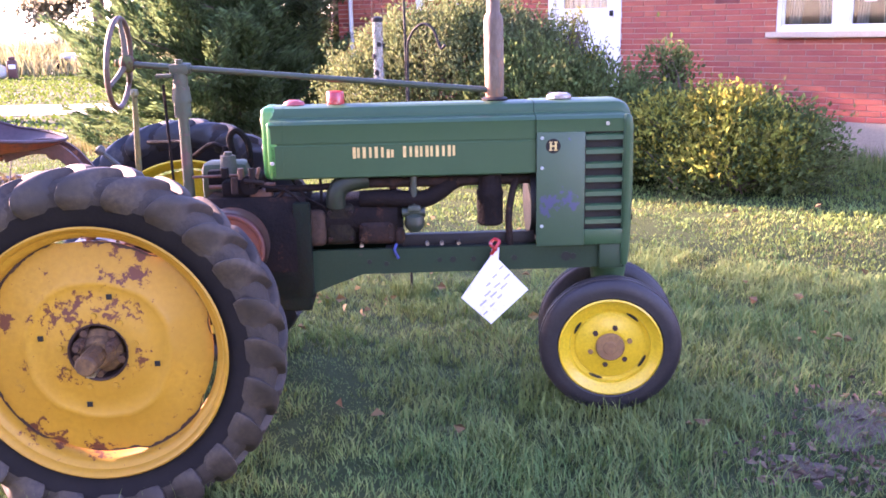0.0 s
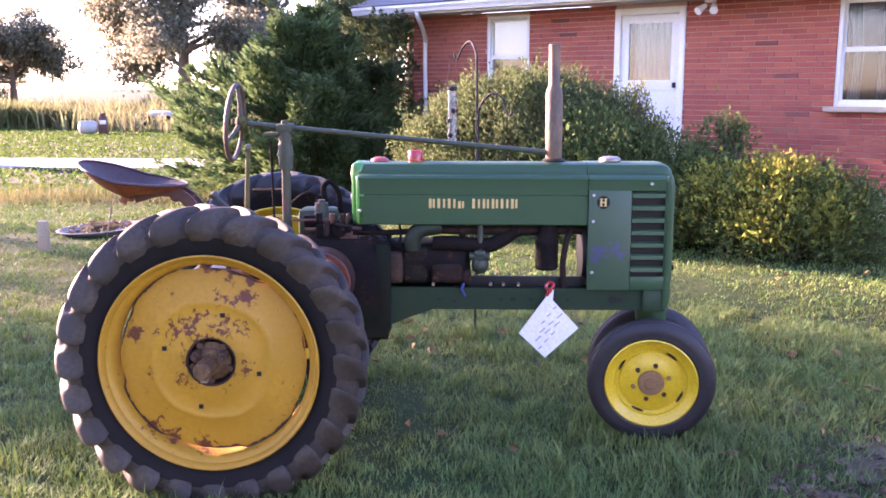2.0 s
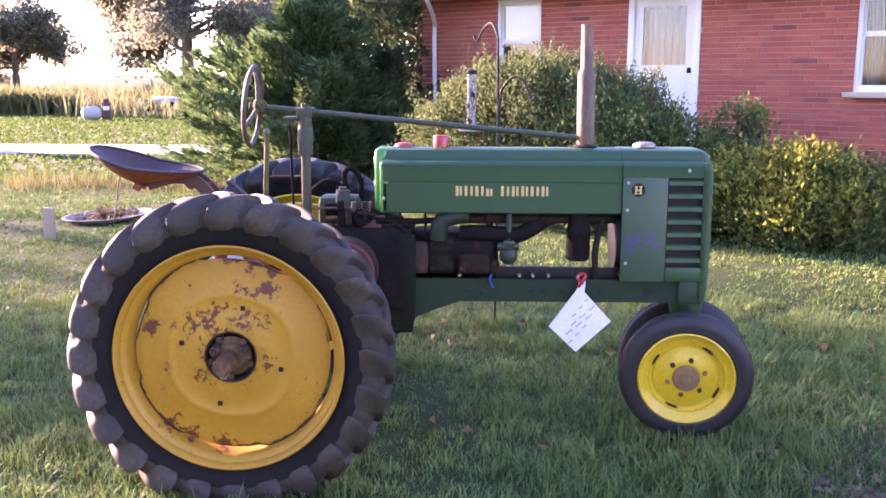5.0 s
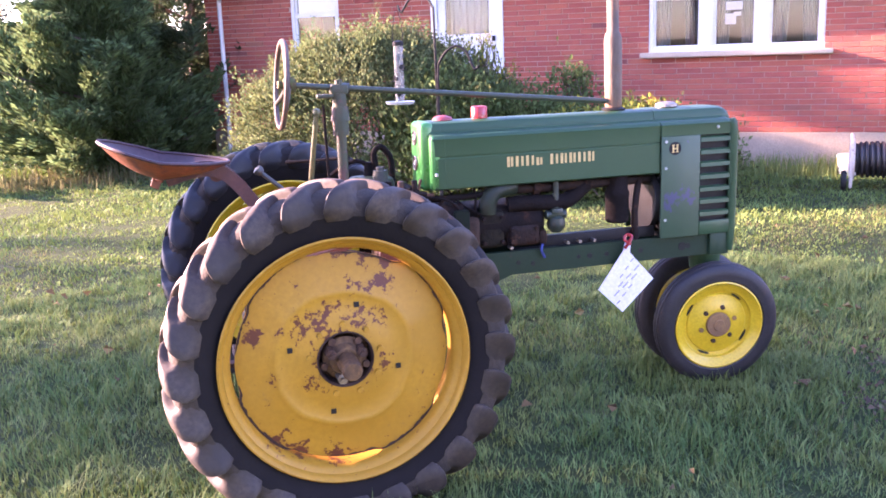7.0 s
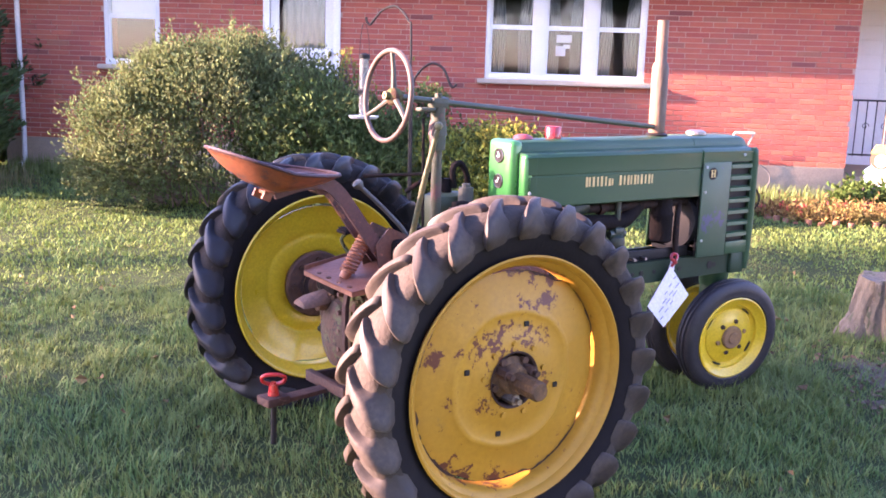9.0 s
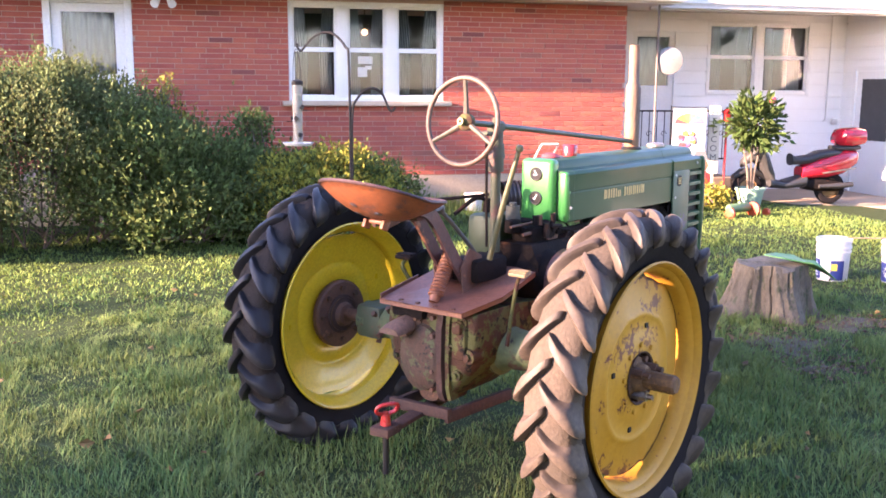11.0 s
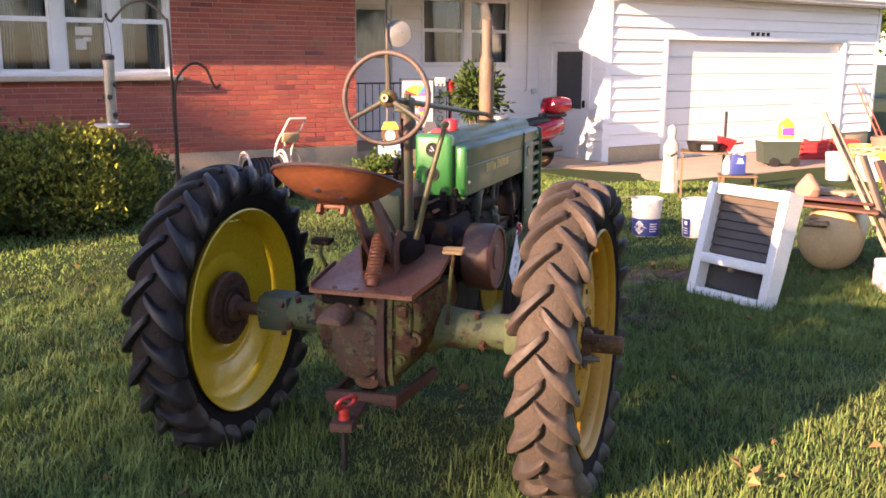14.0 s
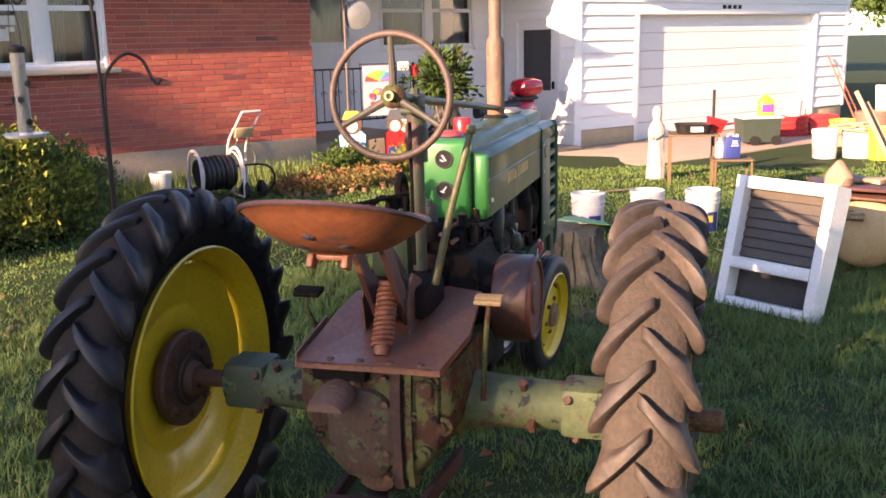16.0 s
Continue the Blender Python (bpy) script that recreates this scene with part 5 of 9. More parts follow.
for c, size, m_, lab in (((0.715, -0.115, 0.845), (0.085, 0.09, 0.15), mat("dusty_brown_casting", (0.062, 0.036, 0.024), (0.038, 0.024, 0.017), rough=0.8, scale=10, bump=0.5, fine=60, spec=0.15), "dusty brown end casting"),
                         ((0.815, -0.105, 0.855), (0.125, 0.07, 0.17), mat("oily_olive_casting", (0.022, 0.019, 0.011), (0.012, 0.010, 0.008), rough=0.8, scale=12, bump=0.5, fine=60, spec=0.12), "oil-caked side casting"),
                         ((0.965, -0.12, 0.82), (0.15, 0.06, 0.10), m_oilrust, "rust-brown side cover"), ((1.055, -0.115, 0.80), (0.05, 0.05, 0.075), m_oilrust, "")):
    bm = bmesh.new()
    box(bm, c, size, bevel=0.024, seg=3)
    part("engine_cover", bm, m_, engine, lab, smooth=50)
for x, z in ((0.775, 0.80), (0.775, 0.91), (0.86, 0.80), (0.86, 0.91), (0.905, 0.795), (1.02, 0.795), (0.905, 0.85), (1.02, 0.85)):
    bm = bmesh.new()
    cyl(bm, (x, -0.12, z), (x, -0.158, z), 0.009, seg=6)
    part("cover_bolt", bm, m_oilrust, engine)
bm = bmesh.new()
tube(bm, bend([(0.90, -0.10, 0.955), (1.00, -0.11, 0.958), (1.15, -0.11, 0.950), (1.22, -0.10, 0.975), (1.30, -0.08, 1.025), (1.42, -0.04, 1.035), (1.58, -0.02, 1.035)]), 0.036, seg=12)
part("manifold_pipe", bm, m_grease, engine, "thick black bent manifold pipe")
bm = bmesh.new()
tube(bm, [(0.92, -0.10, 1.022), (1.20, -0.10, 1.020), (1.60, -0.09, 1.022)], 0.021, seg=10)
cyl(bm, (1.02, -0.10, 1.02), (1.05, -0.10, 1.02), 0.030, seg=10)
part("water_pipe", bm, m_oilrust, engine, "brown pipe running under the hood")
bm = bmesh.new()
tube(bm, bend([(0.80, -0.12, 0.93), (0.805, -0.125, 0.985), (0.84, -0.12, 1.025), (0.93, -0.10, 1.040)]), 0.040, seg=14)
part("water_elbow", bm, mat("oily_green_pipe", (0.010, 0.028, 0.013), (0.015, 0.020, 0.012), rough=0.55, scale=12, bump=0.2, spec=0.3), engine, "dark green water pipe elbow")
bm = bmesh.new()
box(bm, (1.34, -0.105, 0.778), (0.56, 0.02, 0.048), bevel=0.004)
part("side_bar", bm, m_black, engine, "black bar along the frame rail")
# Bright steel dots stand for daylight showing through small holes.
for x in (0.90, 1.17, 1.23, 1.30):
    bm = bmesh.new()
    cyl(bm, (x, -0.112, 0.768), (x, -0.152, 0.768), 0.008, seg=8)
    part("bright_stud", bm, m_steel, engine)
bm = bmesh.new()
tube(bm, [(0.52, -0.12, 1.010), (0.70, -0.12, 1.010), (0.84, -0.12, 1.018)], 0.014, seg=10)
tube(bm, bend([(0.50, -0.15, 1.03), (0.62, -0.16, 1.0), (0.70, -0.15, 0.90), (0.74, -0.14, 0.80)]), 0.006, seg=6)
tube(bm, bend([(0.62, -0.10, 1.05), (0.68, -0.14, 0.98), (0.76, -0.14, 0.93)]), 0.005, seg=6)
tube(bm, bend([(0.74, -0.12, 1.06), (0.745, -0.13, 1.0), (0.74, -0.13, 0.94)]), 0.006, seg=6)
part("fuel_line", bm, m_grease, engine)
bm = bmesh.new()
lathe(bm, [(0.0, -0.05), (0.022, -0.048), (0.038, -0.030), (0.042, -0.008), (0.038, 0.016), (0.016, 0.03), (0.013, 0.07), (0.013, 0.19)], pose(1.120, -0.13, 0.868), 18)
cyl(bm, (1.07, -0.13, 0.90), (1.165, -0.13, 0.90), 0.020, seg=10)
box(bm, (1.12, -0.13, 0.915), (0.055, 0.05, 0.03), bevel=0.008)
part("carburettor", bm, mat("oily_green_casting", (0.024, 0.046, 0.024), (0.02, 0.028, 0.02), rough=0.5, scale=12, bump=0.2), engine, "green carburettor bowl")
bm = bmesh.new()
lathe(bm, [(0.0, 0.0), (0.045, 0.0), (0.054, 0.008), (0.054, 0.12), (0.056, 0.125), (0.056, 0.14), (0.050, 0.15), (0.046, 0.23), (0.0, 0.23)], pose(1.435, -0.10, 0.835), 22)
part("air_cleaner", bm, m_grease, engine, "black oil-bath air cleaner canister")
bm = bmesh.new()
tube(bm, bend([(1.515, -0.13, 0.75), (1.51, -0.13, 0.88), (1.535, -0.11, 1.0), (1.57, -0.08, 1.04)]), 0.015, seg=10)
part("water_hose", bm, m_oilrust, engine)
bm = bmesh.new()
cyl(bm, (1.60, -0.02, 0.92), (1.635, -0.02, 0.92), 0.14, seg=28)
part("fan_shroud", bm, m_black, engine)
bm = bmesh.new()
box(bm, (1.645, 0.0, 0.90), (0.03, 0.29, 0.30), bevel=0.004)
for k in range(9):
    box(bm, (1.628, 0.0, 0.77 + 0.032 * k), (0.006, 0.28, 0.008))
part("radiator_core", bm, m_black, engine, "black radiator core", smooth=0)
bm = bmesh.new()
cyl(bm, (0.70, 0, 0.68), (1.20, 0, 0.68), 0.035, seg=12)
box(bm, (0.98, 0, 0.665), (0.5, 0.16, 0.05), bevel=0.02)
box(bm, (1.3, 0.02, 0.700), (0.62, 0.20, 0.02), bevel=0.005)
part("oil_pan", bm, m_grease, engine)
# belt pulley and clutch drum on the right side
PM = wheel_m(0.395, -0.235, 0.815, -1)
bm = bmesh.new()
lathe(bm, [(0.06, 0.0), (0.138, 0.0), (0.142, 0.004), (0.145, 0.06), (0.142, 0.125), (0.138, 0.130), (0.128, 0.130), (0.124, 0.122), (0.056, 0.120), (0.050, 0.126), (0.0, 0.127)], PM, 48)
part("belt_pulley", bm, m_maroon, tractor, "maroon cast belt pulley with a rust-worn face")
bm = bmesh.new()
lathe(bm, [(0.147, 0.012), (0.1485, 0.02), (0.1485, 0.108), (0.147, 0.118)], PM, 48)
part("pulley_face", bm, mat("belt_polished_iron", (0.13, 0.062, 0.036), (0.085, 0.05, 0.04), rough=0.34, metal=0.35, scale=7, bump=0.05, fine=60, wear=(0.16, 0.07, 0.035), wear_at=0.6), tractor, "belt-polished rusty pulley face")
bm = bmesh.new()
cyl(bm, (0.395, -0.10, 0.815), (0.395, -0.235, 0.815), 0.17, 0.10, seg=32)
part("clutch_housing", bm, m_grease, tractor)
# governor, magneto and linkages on top of the crankcase
gov = part("governor", (lambda b: (box(b, (0.42, -0.06, 1.01), (0.16, 0.12, 0.07), bevel=0.015), cyl(b, (0.46, -0.14, 1.03), (0.46, 0.06, 1.03), 0.040, seg=16), cyl(b, (0.36, -0.12, 1.06), (0.36, -0.12, 1.10), 0.016, seg=10), box(b, (0.31, -0.03, 1.05), (0.07, 0.05, 0.06), bevel=0.01), b)[-1])(bmesh.new()), m_grease, tractor, "greasy governor housing with linkages")
bm = bmesh.new()
cyl(bm, (0.42, -0.10, 1.05), (0.42, -0.10, 1.095), 0.014, seg=10)
cyl(bm, (0.29, -0.10, 1.02), (0.56, -0.12, 1.03), 0.008, seg=8)
cyl(bm, (0.22, -0.08, 1.06), (0.42, -0.09, 1.065), 0.006, seg=8)
cyl(bm, (0.48, -0.13, 1.03), (0.50, -0.13, 1.10), 0.007, seg=8)
box(bm, (0.50, -0.10, 0.985), (0.09, 0.05, 0.05), bevel=0.01)
part("linkage", bm, m_rust, gov)
bm = bmesh.new()
box(bm, (0.33, 0.10, 1.0), (0.20, 0.14, 0.20), bevel=0.03)
part("magneto_box", bm, mat("olive_green_box_paint", (0.022, 0.046, 0.016), (0.032, 0.050, 0.019), rough=0.6, scale=7, bump=0.15, wear=(0.05, 0.03, 0.02), wear_at=0.66), tractor, "olive green magneto housing")
bm = bmesh.new()
cyl(bm, (0.33, 0.12, 1.10), (0.33, 0.12, 1.16), 0.026, 0.020, seg=12)
tube(bm, bend([(0.33, 0.12, 1.15), (0.26, 0.14, 1.165), (0.16, 0.18, 1.10)]), 0.010, seg=8)
tube(bm, bend([(0.36, 0.10, 1.12), (0.35, 0.10, 1.20), (0.385, 0.10, 1.225), (0.425, 0.10, 1.17), (0.43, 0.10, 1.06)]), 0.014, seg=8)
part("breather", bm, m_grease, tractor)
bm = bmesh.new()
cyl(bm, (0.355, 0.0, 1.05), (0.355, 0.0, 1.135), 0.036, 0.032, seg=16)
cyl(bm, (0.355, 0.0, 1.135), (0.355, 0.0, 1.15), 0.018, seg=10)
part("oil_filter", bm, mat("dusty_grey_green", (0.055, 0.062, 0.050), (0.035, 0.040, 0.032), rough=0.7, scale=9, bump=0.2), tractor, "dusty grey-green canister")
for p, q, r in (((0.47, -0.14, 1.02), (0.47, -0.14, 1.10), 0.012), ((0.44, -0.15, 1.05), (0.52, -0.15, 1.04), 0.009), ((0.40, -0.15, 1.00), (0.40, -0.15, 1.065), 0.014), ((0.54, -0.14, 0.95), (0.60, -0.14, 1.01), 0.007)):
    bm = bmesh.new()
    cyl(bm, p, q, r, seg=8)
    part("linkage", bm, m_oilrust, tractor)

# castings under the platform: a dark block for the hollow's shade over the shaft guard, bosses and a lower lug on the
# casing
bm = bmesh.new()
box(bm, (-0.215, 0.095, 0.748), (0.10, 0.17, 0.060), bevel=0.015)
part("shaft_recess", bm, m_grease, gearbox, "near-black block for the shaded hollow above the shaft guard")
bm = bmesh.new()
lathe(bm, [(0.062, 0.0), (0.066, 0.012), (0.050, 0.020), (0.040, 0.020)], pose(-0.235, 0.095, 0.688, 0, -90, 0), 20)
for k in range(6):
    a = 2 * math.pi * k / 6 + 0.4
    cyl(bm, (-0.238, 0.095 + 0.054 * math.cos(a), 0.688 + 0.054 * math.sin(a)), (-0.262, 0.095 + 0.054 * math.cos(a), 0.688 + 0.054 * math.sin(a)), 0.009, seg=6)
part("shaft_flange", bm, m_hubiron, gearbox, "rusty bolted shaft flange")
for y, z, r in ((-0.175, 0.735, 0.024), (-0.205, 0.60, 0.030), (-0.150, 0.515, 0.022), (0.165, 0.545, 0.024), (-0.125, 0.625, 0.016)):
    bm = bmesh.new()
    cyl(bm, (-0.17, y, z), (-0.262 + 0.12 * abs(y), y, z), r * 1.15, r, seg=14)
    cyl(bm, (-0.262 + 0.12 * abs(y), y, z), (-0.276 + 0.12 * abs(y), y, z), r * 0.5, seg=6)
    part("casting_boss", bm, m_oldgreen, gearbox)
bm = bmesh.new()
rings(bm, [[(-0.20 + 0.02 * q, 0.0 + w * math.cos(a), 0.405 + h * math.sin(a)) for a in [2 * math.pi * k / 14 for k in range(14)]] for q, w, h in ((-1.5, 0.05, 0.03), (0, 0.075, 0.045), (6, 0.09, 0.05))])
part("drain_sump", bm, m_hubiron, gearbox, "rust-dark lower sump")

# platform, pedals, seat
bm = bmesh.new()
pl = [(-0.305, 0.205, 0.792), (-0.30, -0.22, 0.792), (-0.06, -0.245, 0.822), (0.22, -0.215, 0.878), (0.24, -0.10, 0.885), (0.10, 0.17, 0.892), (-0.06, 0.205, 0.835)]
rings(bm, [[Vector(p) for p in pl], [Vector(p) - Vector((0, 0, 0.006)) for p in pl]])
m_platrust = mat("foot_worn_rusty_plate", (0.23, 0.092, 0.055), (0.135, 0.055, 0.036), rough=0.42, scale=7, bump=0.15, fine=70, wear=(0.075, 0.034, 0.024), wear_at=0.62, wear_scale=6)
plat = part("platform", bm, m_platrust, tractor, "rusty sheet-steel operator platform", smooth=0)
bm = bmesh.new()
for a, b in zip(pl[:3], pl[1:4]):
    a, b = Vector(a), Vector(b)
    d = Vector((0, 0, 0.020)) if a is not pl[0] else Vector((0, 0, 0.01))
    rings(bm, [[a, a - d, a - d + Vector((0.004, 0.004, 0)), a + Vector((0.004, 0.004, 0))], [b, b - d, b - d + Vector((0.004, 0.004, 0)), b + Vector((0.004, 0.004, 0))]])
part("platform_lip", bm, m_platrust, plat, smooth=0)
bm = bmesh.new()
rings(bm, [[(x, y, z), (x, y, z + 0.022), (x, y + 0.005, z + 0.022), (x, y + 0.005, z)] for x, y, z in ((-0.30, 0.203, 0.790), (-0.18, 0.204, 0.812), (-0.06, 0.204, 0.834))])
part("platform_flange", bm, m_platrust, plat, smooth=0)
for k, y in enumerate((0.11, 0.02, -0.07, -0.16)):
    bm = bmesh.new()
    cyl(bm, (-0.28, y, 0.792), (-0.28, y, 0.800), 0.011, seg=6)
    part("platform_bolt", bm, m_rust, plat)
bm = bmesh.new()
box(bm, (0.06, -0.03, 0.90), (0.22, 0.16, 0.10), bevel=0.02)
cyl(bm, (0.19, -0.02, 0.84), (0.19, -0.02, 0.95), 0.05, 0.034, seg=16)
part("shift_box", bm, m_grease, plat, "dark gear-shift housing")
for nm, x, y, z, y0 in (("right", -0.015, -0.294, 0.918, -0.29), ("left", -0.086, 0.252, 0.935, 0.235)):
    p = part("brake_pedal", (lambda b: (tube(b, bend([(-0.09 if y < 0 else -0.02, y0, 0.63), (-0.06 if y < 0 else -0.03, y0, 0.76), (x - 0.02, y, z - 0.05), (x, y, z - 0.01)]), 0.0085, seg=8), b)[-1])(bmesh.new()), m_oldgreen, tractor, "brake pedal with worn yellow pad" if y < 0 else "brake pedal")
    bm = bmesh.new()
    box(bm, (x, y, z), (0.055, 0.085, 0.016), rot=(0, -12, 0), bevel=0.005)
    for k in range(4):
        box(bm, (x - 0.018 + k * 0.012, y, z + 0.010), (0.004, 0.08, 0.006), rot=(0, -12, 0))
    part("pedal_pad", bm, mat("worn_pedal", (0.34, 0.24, 0.12), (0.22, 0.15, 0.08), rough=0.6) if y < 0 else m_grease, p)


def seat_pt(r, a, down):
    """The pan: a shallow bowl, higher at the back, with its front lip flattened."""
    ca, sa = math.cos(a), math.sin(a)
    k = 1.0 if ca > 0 else 1.0 - 0.10 * sa * sa
    x = -0.552 - 0.232 * r * ca * (k if ca > 0 else k * 1.15)
    y = -0.045 + 0.222 * r * sa * (1.0 + 0.06 * ca)
    depth = 0.102 * (1 - r ** 2.4) * (1.0 if ca > 0 else 1 - 0.25 * abs(ca))
    z = 1.278 + 0.055 * r * ca - depth - 0.024 * (1 - abs(ca)) * r
    return Vector((x, y, z - down))


bm = bmesh.new()
NA, NR = 48, 10
outer = [[seat_pt(max(k / NR, 0.02), 2 * math.pi * i / NA, 0.005) for i in range(NA)] for k in range(NR + 1)]
inner = [[seat_pt(max(k / NR, 0.02), 2 * math.pi * i / NA, 0.0) for i in range(NA)] for k in range(NR, -1, -1)]
lip = [[seat_pt(1.0, 2 * math.pi * i / NA, 0.0025) + Vector((-math.cos(2 * math.pi * i / NA), math.sin(2 * math.pi * i / NA), 0)) * 0.008 for i in range(NA)]]
rings(bm, outer + lip, caps=False)
seat = part("seat", bm, m_seat, tractor, "rusty orange pan seat with dark stains", smooth=60)
m_plum = mat("plum_brown_worn_steel", (0.062, 0.034, 0.038), (0.046, 0.025, 0.026), spec=0.3, rough=0.55, scale=5, bump=0.05, fine=60, wear=(0.12, 0.055, 0.040), wear_at=0.62)
bm = bmesh.new()
rings(bm, inner + [[seat_pt(0.001, 2 * math.pi * i / NA, 0.0) for i in range(NA)]], caps=False)
part("seat_top", bm, m_plum, seat, "plum-brown polished top of the pan", smooth=60)
for r_, a_ in ((0.62, 0.10), (0.40, 0.75), (0.45, -0.55)):
    bm = bmesh.new()
    q = seat_pt(r_, a_, 0.006)
    n_ = (seat_pt(r_ + 0.02, a_, 0.006) - q).cross(seat_pt(r_, a_ + 0.02, 0.006) - q).normalized()
    n_ = n_ if n_.z < 0 else -n_
    cyl(bm, q, q + n_ * 0.0008, 0.016, 0.015, seg=14)
    part("seat_rivet", bm, mat("blue_grey_rivet", (0.06, 0.06, 0.09), rough=0.5) if a_ == 0.10 else bpy.data.materials["blue_grey_rivet"], seat, "flat blue-grey rivet")
bm = bmesh.new()
pts = [seat_pt(1.0, 2 * math.pi * i / NA, 0.0) for i in range(NA + 1)]
tube(bm, pts, 0.007, seg=6, caps=False)
part("seat_rim", bm, m_plum, seat, "rolled purplish-brown seat edge")
bm = bmesh.new()
box(bm, (-0.565, -0.03, 1.162), (0.03, 0.10, 0.014), bevel=0.004)
for y in (-0.075, 0.015):
    box(bm, (-0.580, y, 1.152), (0.035, 0.016, 0.032), rot=(0, 25, 0), bevel=0.003)
part("seat_bracket", bm, m_seat, seat)
m_armrust = mat("maroon_rusted_bar", (0.085, 0.030, 0.024), (0.055, 0.022, 0.020), rough=0.6, scale=9, bump=0.2, wear=(0.20, 0.075, 0.035), wear_at=0.60)
for y in (-0.058, 0.030):
    bm = bmesh.new()
    way = bend([(-0.54, y * 0.7, 1.160), (-0.40, y, 1.195), (-0.29, y, 1.160), (-0.16, y, 0.99), (-0.06, y, 0.86)])
    loops = []
    for i, q in enumerate(way):
        d = (way[min(i + 1, len(way) - 1)] - way[max(i - 1, 0)]).normalized()
        up_ = Vector((0, 1, 0)).cross(d).normalized() * 0.027
        loops.append([q + up_ + Vector((0, 0.008, 0)), q + up_ - Vector((0, 0.008, 0)), q - up_ - Vector((0, 0.008, 0)), q - up_ + Vector((0, 0.008, 0))])
    rings(bm, loops)
    part("seat_arm", bm, m_armrust, seat, "flat rusty maroon seat support arm", smooth=25)
bm = bmesh.new()
lathe(bm, [(0.0, 0), (0.028, 0.0), (0.028, 0.09), (0.0, 0.09)], pose(-0.34, -0.045, 1.168, 90, 0, 0) @ pose(0, 0, -0.09), 14)
part("seat_pivot", bm, m_armrust, seat)
bm = bmesh.new()
a0, a1, turns = Vector((-0.225, -0.028, 0.825)), Vector((-0.120, -0.020, 0.985)), 13
M, H = axis_matrix(a0, a1)
tube(bm, [M @ Vector((0.026 * math.cos(2 * math.pi * turns * k / 196), 0.026 * math.sin(2 * math.pi * turns * k / 196), H * k / 196)) for k in range(197)], 0.0072, seg=6)
cyl(bm, M @ Vector((0, 0, -0.03)), M @ Vector((0, 0, 0.01)), 0.020, 0.026, seg=12)
part("seat_spring", bm, m_seat, tractor, "rusty coil spring under the seat")
bm = bmesh.new()
rings(bm, [[(-0.10, yy, 0.81), (0.06, yy, 0.86), (0.02, yy, 0.965), (-0.06, yy, 1.0), (-0.12, yy, 0.93)] for yy in (-0.075, -0.067)])
stand_plate = part("seat_stand", bm, m_rust, tractor, "riveted side plate of the seat stand", smooth=0)
again(stand_plate, Matrix.Translation((0, 0.14, 0)))

# drawbar and hitch pin
bm = bmesh.new()
box(bm, (-0.30, -0.01, 0.365), (0.03, 0.29, 0.045), rot=(0, 0, 6), bevel=0.004)
box(bm, (-0.09, 0.135, 0.35), (0.42, 0.022, 0.05), rot=(0, 0, 3), bevel=0.004)
box(bm, (-0.08, -0.15, 0.35), (0.42, 0.022, 0.05), rot=(0, 0, -3), bevel=0.004)
bar = part("drawbar", bm, m_darkrust, tractor, "rusty swinging drawbar")
bm = bmesh.new()
box(bm, (-0.33, -0.01, 0.345), (0.46, 0.06, 0.018), rot=(0, 0, 10), bevel=0.003)
part("hitch_plate", bm, m_darkrust, bar, "pale worn drawbar strap")
bm = bmesh.new()
box(bm, (-0.545, -0.045, 0.352), (0.10, 0.085, 0.035), rot=(0, 0, 10), bevel=0.006)
part("hitch_block", bm, m_darkrust, bar)
bm = bmesh.new()
cyl(bm, (-0.545, -0.045, 0.17), (-0.545, -0.045, 0.40), 0.012, seg=10)
part("hitch_pin", bm, m_black, bar, "black hitch pin")
bm = bmesh.new()
tube(bm, bend([(-0.545 + a * 0.906 - 0.20 * b, -0.045 - a * 0.42 - 0.5 * b, 0.414 + b) for a, b in ((-0.014, 0.0), (-0.038, 0.010), (-0.044, 0.030), (-0.03, 0.043), (0.0, 0.046), (0.03, 0.043), (0.044, 0.030), (0.038, 0.010), (0.014, 0.0))], 4), 0.008, seg=8)
cyl(bm, (-0.545, -0.045, 0.37), (-0.545, -0.045, 0.412), 0.022, 0.017, seg=12)
cyl(bm, (-0.545, -0.045, 0.405), (-0.545, -0.045, 0.422), 0.013, 0.011, seg=12)
part("pin_handle", bm, m_red, bar, "red D-shaped hitch pin handle")

# price card tied to the frame rail
tag = thing("price_card", pose(1.435, -0.172, 0.757), "white card with faded handwriting tied on with red ribbon", "card")
bm = bmesh.new()
TAG = [(0.03, -0.005), (0.026, -0.055), (0.150, -0.190), (-0.005, -0.335), (-0.130, -0.215), (-0.010, -0.045), (0.0, -0.005)]
rings(bm, [[(x, y0 + 0.02 * x - 0.03 * z, z) for x, z in TAG] for y0 in (-0.012, -0.0095)])
part("card", bm, m_paper, tag, smooth=0)
for k, (x, z, w) in enumerate(((0.01, -0.125, 0.08), (0.02, -0.165, 0.12), (0.005, -0.205, 0.13), (0.0, -0.25, 0.09))):
    for j in range(3):
        bm = bmesh.new()
        xx = x - w / 2 + (j + 0.5) * w / 3
        box(bm, (xx, -0.0145 + 0.02 * xx - 0.03 * z, z + 0.035 * (j - 1)), (w / 3.6, 0.001, 0.007), rot=(0, -42, 0))
        part("ink_bar", bm, m_ink, tag, smooth=0)
bm = bmesh.new()
tube(bm, bend([(-0.004, -0.02, -0.03), (0.012, -0.03, 0.0), (0.028, -0.022, 0.022), (0.01, -0.012, 0.03), (-0.008, -0.02, 0.012), (0.018, -0.03, -0.012)]), 0.0075, seg=6)
part("ribbon", bm, m_red, tag, "red ribbon knot")
bm = bmesh.new()
